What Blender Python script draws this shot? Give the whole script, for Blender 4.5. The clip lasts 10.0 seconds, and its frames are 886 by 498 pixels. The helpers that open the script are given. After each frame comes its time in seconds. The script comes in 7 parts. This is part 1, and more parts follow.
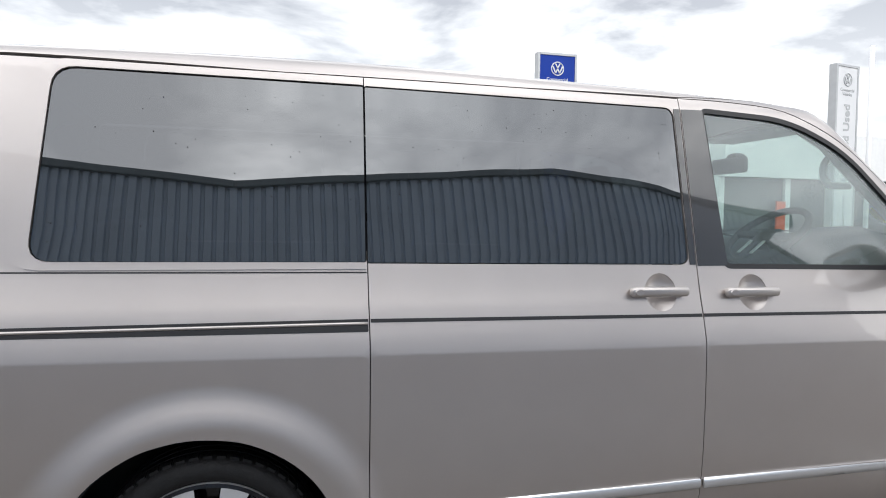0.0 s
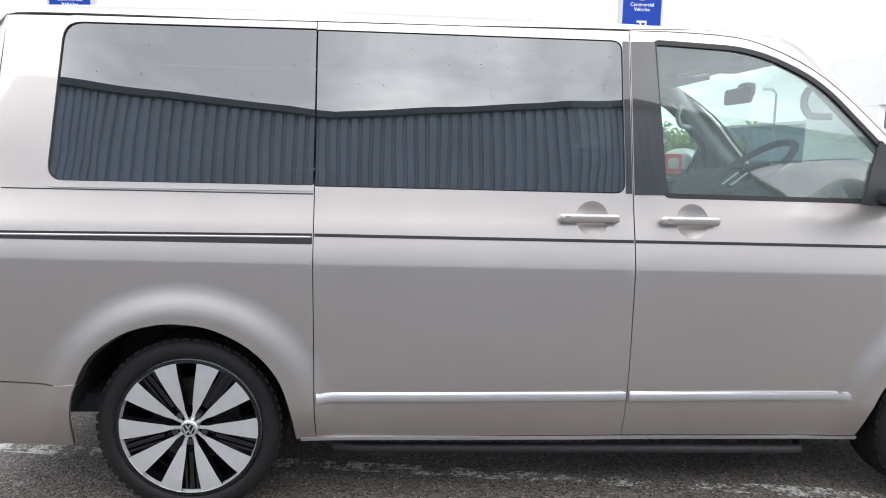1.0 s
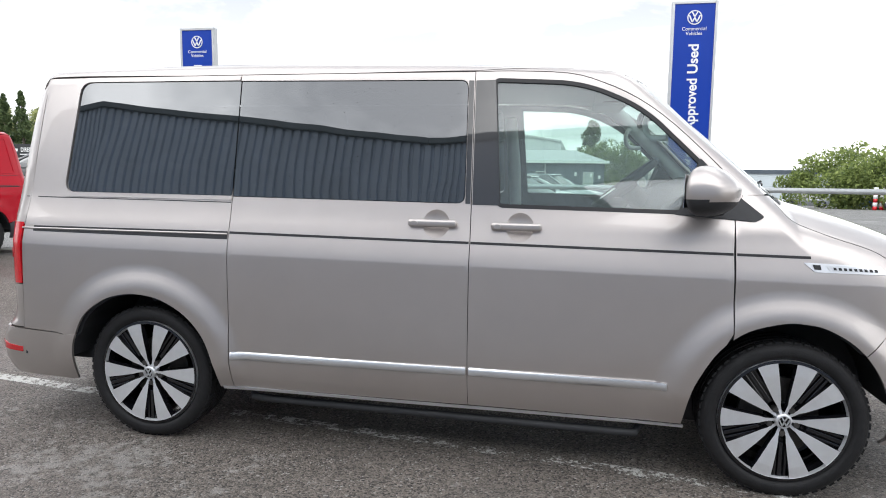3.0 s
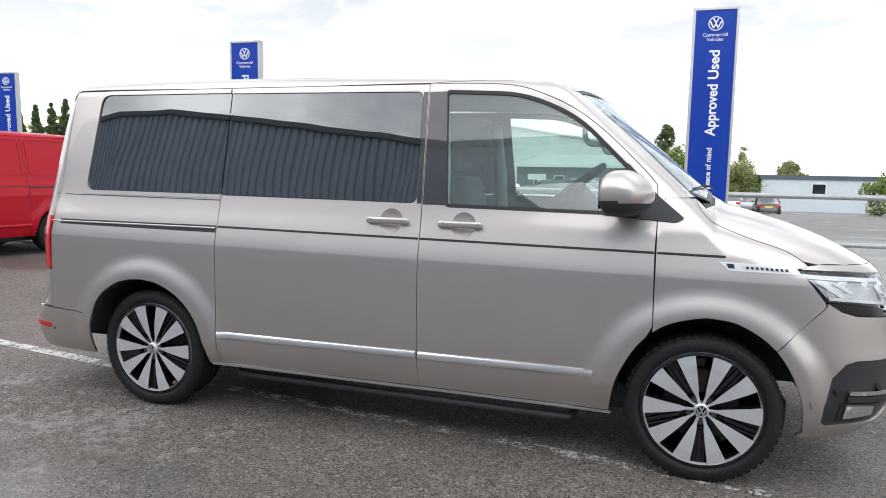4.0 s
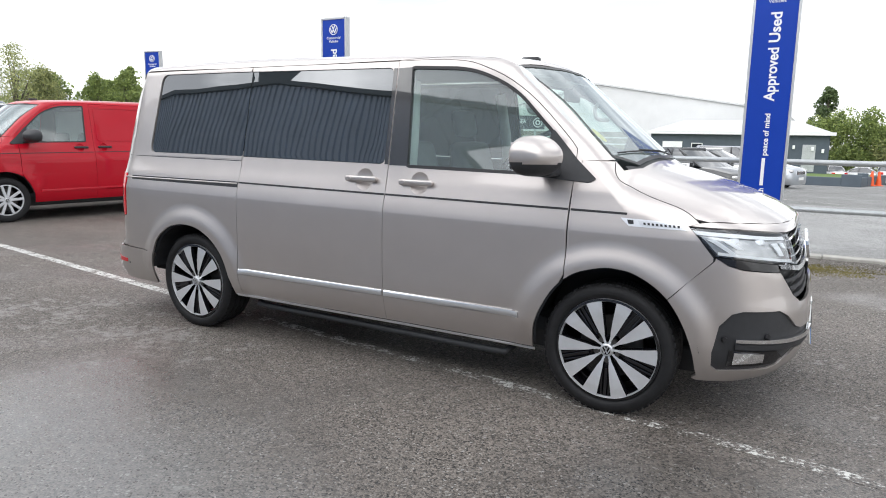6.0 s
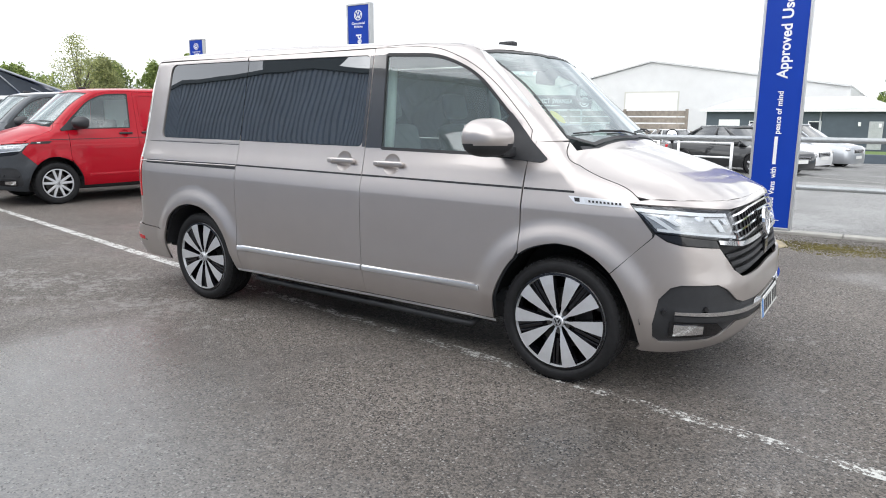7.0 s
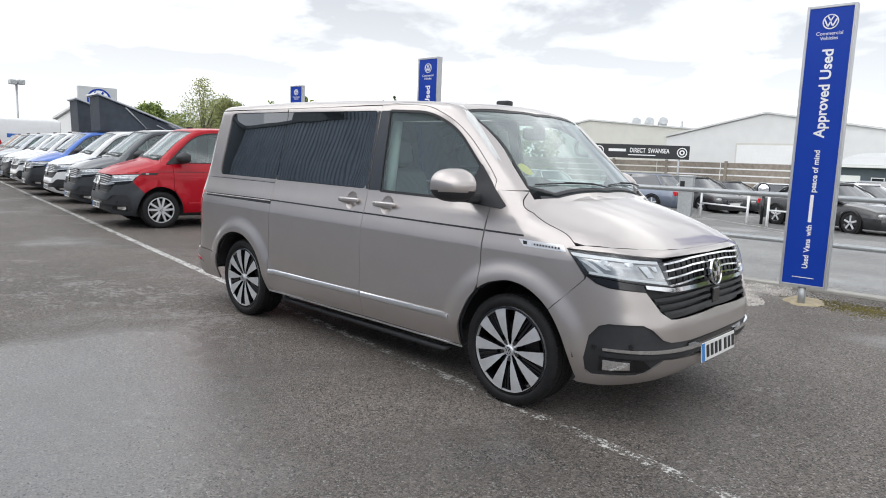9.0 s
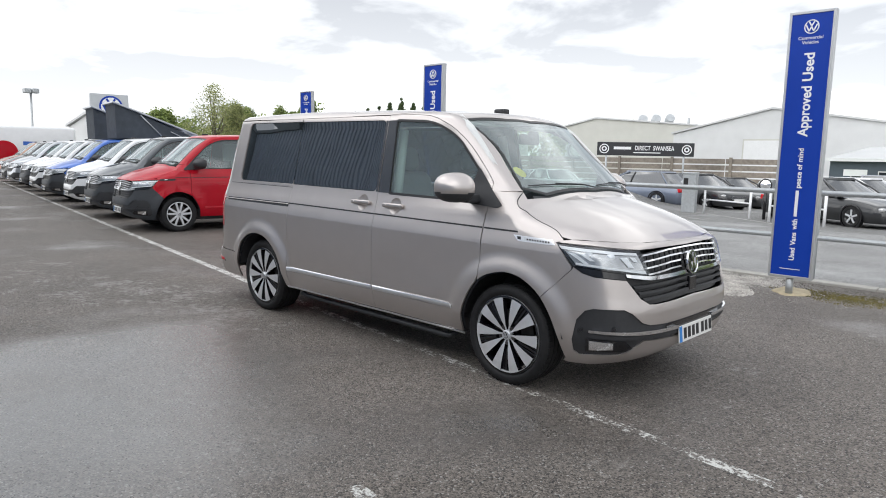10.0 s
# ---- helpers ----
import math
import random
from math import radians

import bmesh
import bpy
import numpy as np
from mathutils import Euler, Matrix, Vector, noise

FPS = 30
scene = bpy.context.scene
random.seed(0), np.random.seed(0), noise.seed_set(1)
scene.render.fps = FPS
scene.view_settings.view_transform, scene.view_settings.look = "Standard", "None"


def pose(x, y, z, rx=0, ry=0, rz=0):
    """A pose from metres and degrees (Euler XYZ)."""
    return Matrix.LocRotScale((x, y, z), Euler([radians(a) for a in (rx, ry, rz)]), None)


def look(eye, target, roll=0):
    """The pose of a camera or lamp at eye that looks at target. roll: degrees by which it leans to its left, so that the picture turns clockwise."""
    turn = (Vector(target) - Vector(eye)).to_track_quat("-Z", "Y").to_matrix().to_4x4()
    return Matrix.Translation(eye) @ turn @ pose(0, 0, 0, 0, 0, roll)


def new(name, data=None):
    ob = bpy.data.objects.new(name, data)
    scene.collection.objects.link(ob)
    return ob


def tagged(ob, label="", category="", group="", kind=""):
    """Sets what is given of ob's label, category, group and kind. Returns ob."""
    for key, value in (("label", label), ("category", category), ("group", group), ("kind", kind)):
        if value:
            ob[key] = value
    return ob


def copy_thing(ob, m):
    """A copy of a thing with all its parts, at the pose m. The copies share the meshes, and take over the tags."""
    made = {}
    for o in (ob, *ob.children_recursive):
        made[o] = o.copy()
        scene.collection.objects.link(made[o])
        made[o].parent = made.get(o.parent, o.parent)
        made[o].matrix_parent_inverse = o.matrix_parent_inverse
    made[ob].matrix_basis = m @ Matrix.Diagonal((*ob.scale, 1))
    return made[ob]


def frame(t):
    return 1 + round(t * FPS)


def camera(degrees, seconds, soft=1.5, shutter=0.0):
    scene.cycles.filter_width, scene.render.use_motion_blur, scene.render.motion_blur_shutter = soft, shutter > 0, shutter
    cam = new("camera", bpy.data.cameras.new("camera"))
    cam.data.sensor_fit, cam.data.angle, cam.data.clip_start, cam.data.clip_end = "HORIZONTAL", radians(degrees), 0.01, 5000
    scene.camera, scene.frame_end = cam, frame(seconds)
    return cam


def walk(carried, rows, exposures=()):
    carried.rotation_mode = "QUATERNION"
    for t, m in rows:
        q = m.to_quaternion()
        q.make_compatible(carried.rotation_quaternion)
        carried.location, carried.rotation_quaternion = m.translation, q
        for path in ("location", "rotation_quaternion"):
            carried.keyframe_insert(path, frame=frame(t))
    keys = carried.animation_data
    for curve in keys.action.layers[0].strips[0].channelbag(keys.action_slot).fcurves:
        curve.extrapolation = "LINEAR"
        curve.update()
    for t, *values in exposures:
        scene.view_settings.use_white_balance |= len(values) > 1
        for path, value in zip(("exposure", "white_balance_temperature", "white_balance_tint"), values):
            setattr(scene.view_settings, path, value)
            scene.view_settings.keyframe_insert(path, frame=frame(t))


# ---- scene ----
cam = camera(66.9, 10.0, soft=1.0)
PATH = [
    (0, (0.165, -2.013, 1.382), (0.675, -0.082, 1.29), 0.7),
    (0.5, (0.483, -2.232, 1.372), (0.787, -0.266, 1.167), 0.6),
    (1, (0.798, -2.4, 1.384), (0.909, -0.425, 1.086), 1.0),
    (1.5, (1.094, -2.599, 1.386), (1.055, -0.622, 1.091), 0.9),
    (2, (1.415, -2.813, 1.389), (1.195, -0.846, 1.103), 0.5),
    (2.5, (1.767, -2.898, 1.38), (1.457, -0.938, 1.13), 0.5),
    (4, (2.744, -3.135, 1.382), (2.154, -1.238, 1.157), 1.0),
    (4.5, (3.064, -3.231, 1.404), (2.352, -1.382, 1.135), 0.8),
    (5, (3.35, -3.259, 1.39), (2.567, -1.443, 1.089), 0.7),
    (5.5, (3.604, -3.28, 1.388), (2.728, -1.508, 1.085), 1.2),
    (7, (4.408, -3.216, 1.405), (3.319, -1.583, 1.023), 0.3),
    (7.5, (4.687, -3.147, 1.426), (3.529, -1.561, 1.046), 0.9),
    (8, (4.891, -3.062, 1.435), (3.691, -1.501, 1.088), 1.2),
    (8.5, (5.136, -3.067, 1.455), (3.882, -1.533, 1.183), 1.6),
    (9, (5.347, -3.155, 1.458), (4.004, -1.696, 1.194), 2.2),
    (9.5, (5.525, -3.328, 1.468), (4.167, -1.884, 1.207), 1.9),
    (10, (5.694, -3.472, 1.492), (4.332, -2.032, 1.228), 1.3),
]
EXPOSURES = [(0, 1.28), (1, 1.75), (2.5, 1.56), (4.5, 1.42), (5.5, 1.46), (7.0, 1.53), (7.5, 1.48), (8.5, 1.23), (10, 1.17)]
walk(cam, [(t, look(eye, target, roll)) for t, eye, target, roll in PATH], EXPOSURES)


# ---- sky, sun and exposure ----
def nodes_of(owner):
    owner.use_nodes = True
    owner.node_tree.nodes.clear()
    return owner.node_tree.nodes, owner.node_tree.links


world = bpy.data.worlds.new("overcast_sky")
scene.world = world
nd, ln = nodes_of(world)
coord = nd.new("ShaderNodeTexCoord")
split = nd.new("ShaderNodeSeparateXYZ")
ln.new(coord.outputs["Generated"], split.inputs[0])
lift = nd.new("ShaderNodeMath"); lift.operation = "ADD"; lift.inputs[1].default_value = 0.16
up = nd.new("ShaderNodeMath"); up.operation = "MAXIMUM"; up.inputs[1].default_value = 0.0
ln.new(split.outputs["Z"], up.inputs[0]); ln.new(up.outputs[0], lift.inputs[0])
flat = nd.new("ShaderNodeVectorMath"); flat.operation = "DIVIDE"
ln.new(coord.outputs["Generated"], flat.inputs[0]); ln.new(lift.outputs[0], flat.inputs[1])
big = nd.new("ShaderNodeTexNoise")
big.inputs["Scale"].default_value, big.inputs["Detail"].default_value, big.inputs["Roughness"].default_value, big.inputs["Distortion"].default_value = 1.5, 7, 0.54, 0.30
ln.new(flat.outputs[0], big.inputs["Vector"])
ramp = nd.new("ShaderNodeValToRGB")
ramp.color_ramp.elements[0].position, ramp.color_ramp.elements[0].color = 0.43, (0.33, 0.345, 0.375, 1)
ramp.color_ramp.elements[1].position, ramp.color_ramp.elements[1].color = 0.68, (1.22, 1.22, 1.22, 1)
mid = ramp.color_ramp.elements.new(0.54); mid.color = (0.62, 0.635, 0.655, 1)
ln.new(big.outputs["Fac"], ramp.inputs[0])
# the clouds thin out towards the horizon
haze = nd.new("ShaderNodeMapRange")
haze.inputs["From Min"].default_value, haze.inputs["From Max"].default_value = 0.0, 0.30
haze.inputs["To Min"].default_value, haze.inputs["To Max"].default_value = 0.52, 0.0
ln.new(up.outputs[0], haze.inputs["Value"])
veil = nd.new("ShaderNodeMix"); veil.data_type = "RGBA"
veil.inputs["B"].default_value = (1.0, 1.01, 1.02, 1)
ln.new(haze.outputs[0], veil.inputs["Factor"]); ln.new(ramp.outputs[0], veil.inputs["A"])
clouds = nd.new("ShaderNodeBackground")
# an overcast sky is brighter overhead than at the horizon
zen = nd.new("ShaderNodeMapRange"); zen.interpolation_type = "SMOOTHSTEP"
zen.inputs["From Min"].default_value, zen.inputs["From Max"].default_value = 0.36, 0.95
zen.inputs["To Min"].default_value, zen.inputs["To Max"].default_value = 0.80, 1.06
ln.new(up.outputs[0], zen.inputs["Value"])
# and brightest round the hidden sun
SUN_UP, SUN_ROUND = 36.0, 184.0
sun_way = Vector((math.sin(radians(SUN_ROUND)) * math.cos(radians(SUN_UP)), math.cos(radians(SUN_ROUND)) * math.cos(radians(SUN_UP)), math.sin(radians(SUN_UP))))
near = nd.new("ShaderNodeVectorMath"); near.operation = "DOT_PRODUCT"; near.inputs[1].default_value = sun_way
ln.new(coord.outputs["Generated"], near.inputs[0])
glow = nd.new("ShaderNodeMapRange"); glow.interpolation_type = "SMOOTHSTEP"
glow.inputs["From Min"].default_value, glow.inputs["From Max"].default_value = 0.0, 1.0
glow.inputs["To Min"].default_value, glow.inputs["To Max"].default_value = 1.0, 1.6
ln.new(near.outputs["Value"], glow.inputs["Value"])
power = nd.new("ShaderNodeMath"); power.operation = "MULTIPLY"
ln.new(zen.outputs[0], power.inputs[0]); ln.new(glow.outputs[0], power.inputs[1]); ln.new(power.outputs[0], clouds.inputs["Strength"])
ln.new(veil.outputs["Result"], clouds.inputs["Color"])
blue = nd.new("ShaderNodeTexSky"); blue.sky_type = "NISHITA"; blue.sun_disc = False
blue.sun_elevation, blue.sun_rotation = radians(SUN_UP), radians(SUN_ROUND)
clear = nd.new("ShaderNodeBackground"); clear.inputs["Strength"].default_value = 0.05
ln.new(blue.outputs[0], clear.inputs["Color"])
both = nd.new("ShaderNodeMixShader"); both.inputs[0].default_value = 0.90
ln.new(clear.outputs[0], both.inputs[1]); ln.new(clouds.outputs[0], both.inputs[2])
ln.new(both.outputs[0], nd.new("ShaderNodeOutputWorld").inputs["Surface"])

sun = new("sun", bpy.data.lights.new("sun", "SUN"))
sun.data.energy, sun.data.angle, sun.data.color = 0.5, radians(110), (1.0, 0.97, 0.93)
a = radians(SUN_ROUND)
sun.matrix_world = look((0, 0, 0), (-math.sin(a) * math.cos(radians(SUN_UP)), -math.cos(a) * math.cos(radians(SUN_UP)), -math.sin(radians(SUN_UP))))


# ---- materials ----
def material(name, color, rough=0.5, metal=0.0, coat=0.0, spec=0.5, vary=0.0, scale=8.0, bump=0.0, bump_scale=60.0, rough_vary=0.0, coat_rough=0.03):
    """A plain surface with a drift of colour and roughness at two scales and a fine relief."""
    m = bpy.data.materials.new(name)
    nd, ln = nodes_of(m)
    p = nd.new("ShaderNodeBsdfPrincipled")
    p.inputs["Roughness"].default_value, p.inputs["Metallic"].default_value = rough, metal
    p.inputs["Coat Weight"].default_value, p.inputs["Coat Roughness"].default_value = coat, coat_rough
    p.inputs["Specular IOR Level"].default_value = spec
    p.inputs["Base Color"].default_value = (*color, 1)
    ln.new(p.outputs[0], nd.new("ShaderNodeOutputMaterial").inputs[0])
    at = nd.new("ShaderNodeTexCoord")
    if vary:
        n1, n2 = nd.new("ShaderNodeTexNoise"), nd.new("ShaderNodeTexNoise")
        n1.inputs["Scale"].default_value, n1.inputs["Detail"].default_value = scale, 6
        n2.inputs["Scale"].default_value, n2.inputs["Detail"].default_value = scale / 9, 3
        both = nd.new("ShaderNodeMath"); both.operation = "ADD"
        for n, i in ((n1, 0), (n2, 1)):
            ln.new(at.outputs["Object"], n.inputs["Vector"]); ln.new(n.outputs["Fac"], both.inputs[i])
        r = nd.new("ShaderNodeMapRange")
        r.inputs["From Min"].default_value, r.inputs["From Max"].default_value = 0.7, 1.3
        r.inputs["To Min"].default_value, r.inputs["To Max"].default_value = 1 - vary, 1 + vary
        ln.new(both.outputs[0], r.inputs["Value"])
        c = nd.new("ShaderNodeVectorMath"); c.operation = "SCALE"; c.inputs[0].default_value = color
        ln.new(r.outputs[0], c.inputs["Scale"]); ln.new(c.outputs[0], p.inputs["Base Color"])
        if rough_vary:
            r2 = nd.new("ShaderNodeMapRange")
            r2.inputs["From Min"].default_value, r2.inputs["From Max"].default_value = 0.35, 0.65
            r2.inputs["To Min"].default_value, r2.inputs["To Max"].default_value = rough - rough_vary, rough + rough_vary
            ln.new(n2.outputs["Fac"], r2.inputs["Value"]); ln.new(r2.outputs[0], p.inputs["Roughness"])
    if bump:
        n3, b = nd.new("ShaderNodeTexNoise"), nd.new("ShaderNodeBump")
        n3.inputs["Scale"].default_value, n3.inputs["Detail"].default_value = bump_scale, 4
        b.inputs["Strength"].default_value, b.inputs["Distance"].default_value = bump, 0.01
        ln.new(at.outputs["Object"], n3.inputs["Vector"]); ln.new(n3.outputs["Fac"], b.inputs["Height"]); ln.new(b.outputs[0], p.inputs["Normal"])
    return m


def car_paint(name, color, metal=0.55, rough=0.32, spec=0.5, coat=1.0, ior=1.5):
    m = material(name, color, rough, metal, spec=spec, coat=coat, coat_rough=0.015, vary=0.035, scale=5.0)
    nd, ln = m.node_tree.nodes, m.node_tree.links
    p = next(n for n in nd if n.type == "BSDF_PRINCIPLED")
    at = nd.new("ShaderNodeTexCoord")
    fl, b = nd.new("ShaderNodeTexNoise"), nd.new("ShaderNodeBump")
    fl.inputs["Scale"].default_value = 900
    b.inputs["Strength"].default_value, b.inputs["Distance"].default_value = 0.05, 0.001
    ln.new(at.outputs["Object"], fl.inputs["Vector"]); ln.new(fl.outputs["Fac"], b.inputs["Height"]); ln.new(b.outputs[0], p.inputs["Normal"])
    wv, b2 = nd.new("ShaderNodeTexNoise"), nd.new("ShaderNodeBump")
    wv.inputs["Scale"].default_value = 3.0
    b2.inputs["Strength"].default_value, b2.inputs["Distance"].default_value = 0.10, 0.004
    ln.new(at.outputs["Object"], wv.inputs["Vector"]); ln.new(wv.outputs["Fac"], b2.inputs["Height"]); ln.new(b2.outputs[0], p.inputs["Coat Normal"])
    p.inputs["Coat IOR"].default_value = ior
    return m


def glass(name, tint, gloss=1.52, wave=0.0, haze=0.0):
    """A thin pane: what shows through is tinted, and the surface mirrors by Fresnel."""
    m = bpy.data.materials.new(name)
    nd, ln = nodes_of(m)
    t = nd.new("ShaderNodeBsdfTransparent"); t.inputs["Color"].default_value = (*tint, 1)
    g = nd.new("ShaderNodeBsdfGlossy"); g.inputs["Roughness"].default_value = 0.0; g.inputs["Color"].default_value = (0.93, 0.96, 1.0, 1)
    w, mix = nd.new("ShaderNodeLayerWeight"), nd.new("ShaderNodeMixShader")
    w.inputs["Blend"].default_value = 0.5
    f0 = ((gloss - 1) / (gloss + 1)) ** 2 * 2
    five, f = nd.new("ShaderNodeMath"), nd.new("ShaderNodeMapRange")
    five.operation = "POWER"; five.inputs[1].default_value = 4.0
    f.inputs["To Min"].default_value, f.inputs["To Max"].default_value = f0, 1.0
    ln.new(w.outputs["Facing"], five.inputs[0]); ln.new(five.outputs[0], f.inputs["Value"])
    if wave:
        at, n, b = nd.new("ShaderNodeTexCoord"), nd.new("ShaderNodeTexNoise"), nd.new("ShaderNodeBump")
        n.inputs["Scale"].default_value, n.inputs["Detail"].default_value = 2.4, 1.0
        b.inputs["Strength"].default_value, b.inputs["Distance"].default_value = wave, 0.01
        ln.new(at.outputs["Object"], n.inputs["Vector"]); ln.new(n.outputs["Fac"], b.inputs["Height"])
        ln.new(b.outputs[0], g.inputs["Normal"])
    ln.new(f.outputs[0], mix.inputs[0]); ln.new(t.outputs[0], mix.inputs[1]); ln.new(g.outputs[0], mix.inputs[2])
    last = mix
    # haze: pale diffuse colour over the pane, imitating sky glare and lit interior
    if haze:
        d, mx = nd.new("ShaderNodeBsdfDiffuse"), nd.new("ShaderNodeMixShader")
        d.inputs["Color"].default_value = (0.56, 0.66, 0.63, 1); mx.inputs[0].default_value = haze
        ln.new(mix.outputs[0], mx.inputs[1]); ln.new(d.outputs[0], mx.inputs[2]); last = mx
    ln.new(last.outputs[0], nd.new("ShaderNodeOutputMaterial").inputs[0])
    return m


BEIGE = car_paint("beige_metallic_paint", (0.53, 0.487, 0.465), 0.78, 0.37, coat=1.0, ior=1.55)
RED = car_paint("red_paint", (0.43, 0.002, 0.014), 0.0, 0.4, 0.15, 0.5)
WHITE = car_paint("white_paint", (0.74, 0.75, 0.76), 0.0, 0.4)
GREY = car_paint("dark_grey_paint", (0.055, 0.065, 0.075), 0.4, 0.35)
BLUE = car_paint("blue_paint", (0.03, 0.13, 0.50), 0.2, 0.35)
SILVER = car_paint("silver_paint", (0.42, 0.44, 0.47), 0.7, 0.33)
BLACK = car_paint("black_paint", (0.006, 0.007, 0.009), 0.0, 0.35, ior=1.55)
COPPER = car_paint("copper_paint", (0.30, 0.17, 0.11), 0.6, 0.33)
STEEL_BLUE = car_paint("steel_blue_paint", (0.17, 0.20, 0.26), 0.6, 0.33)
PRIVACY = glass("privacy_glass", (0.02, 0.022, 0.025), 1.8, wave=0.075, haze=0.015)
# same glass with its mirroring turned down, so the left panes stay dark inside
PRIVACY_LEFT = glass("privacy_glass_dimmed", (0.02, 0.022, 0.025), 1.45, wave=0.03)
CLEAR = glass("clear_glass", (0.76, 0.91, 0.86), 1.62, wave=0.03, haze=0.12)
SCREEN = glass("windscreen_glass", (0.78, 0.88, 0.85), 1.85, haze=0.17)
LENS = glass("lamp_lens", (0.92, 0.94, 0.95), 1.50)
RUBBER = material("tyre_rubber", (0.014, 0.014, 0.015), 0.62, spec=0.3, vary=0.25, scale=30, bump=0.25, bump_scale=160)
PLASTIC = material("black_grained_plastic", (0.030, 0.031, 0.034), 0.55, vary=0.12, scale=40, bump=0.15, bump_scale=700)
SLATE = material("dark_grey_bumper_plastic", (0.040, 0.045, 0.052), 0.5, vary=0.10, scale=20, bump=0.1, bump_scale=600)
GLOSS = material("gloss_black", (0.007, 0.007, 0.009), 0.12, coat=0.5, spec=0.4, vary=0.1)
CHROME = material("chrome", (0.85, 0.86, 0.88), 0.10, 1.0, vary=0.03)
SATIN = material("satin_silver", (0.78, 0.79, 0.81), 0.34, 0.8, vary=0.04, scale=20)
ALLOY = material("machined_alloy", (0.72, 0.73, 0.75), 0.32, 0.55, coat=0.6, vary=0.05, scale=30)
ALLOY_SILVER = material("silver_alloy", (0.62, 0.63, 0.65), 0.40, 0.35, vary=0.06, scale=30)
IRON = material("brake_iron", (0.10, 0.095, 0.09), 0.5, 0.8, vary=0.3, scale=40)
TRIM = material("interior_dark_plastic", (0.045, 0.048, 0.052), 0.9, spec=0.15, vary=0.1, scale=30, bump=0.1, bump_scale=400)
LINING = material("pale_headlining", (0.66, 0.67, 0.66), 0.85, vary=0.06, scale=30, bump=0.15, bump_scale=300)
FABRIC = material("grey_seat_fabric", (0.17, 0.175, 0.185), 0.9, vary=0.2, scale=60, bump=0.3, bump_scale=400)
LAMP_RED = material("red_lamp_lens", (0.58, 0.008, 0.015), 0.15, coat=0.35, vary=0.15, scale=40)
LAMP_DARK = material("lamp_inside", (0.52, 0.52, 0.52), 0.22, 0.6, vary=0.2, scale=25)
PILLAR = car_paint("gloss_black_pillar", (0.012, 0.012, 0.014), 0.0, 0.3, ior=1.75)
PLATE_WHITE = material("plate_white", (0.78, 0.78, 0.76), 0.35, vary=0.03)
PLATE_YELLOW = material("plate_yellow", (0.80, 0.58, 0.03), 0.35, vary=0.03)
INK = material("black_lettering", (0.012, 0.012, 0.014), 0.4, vary=0.05)
PLATE_BLUE = material("plate_blue_band", (0.02, 0.22, 0.62), 0.35, vary=0.05)
SIGN_BLUE = material("sign_blue_vinyl", (0.008, 0.045, 0.34), 0.35, spec=0.2, vary=0.05, scale=3)
SIGN_WHITE = material("white_vinyl", (0.80, 0.81, 0.82), 0.4, vary=0.03)
SIGN_FRAME = material("silver_sign_frame", (0.50, 0.51, 0.52), 0.4, 0.6, vary=0.06, scale=12)
GALV = material("galvanised_steel", (0.42, 0.44, 0.45), 0.45, 0.55, vary=0.14, scale=14, bump=0.05, bump_scale=120)
CONCRETE = material("concrete", (0.36, 0.35, 0.32), 0.9, vary=0.2, scale=14, bump=0.5, bump_scale=90)


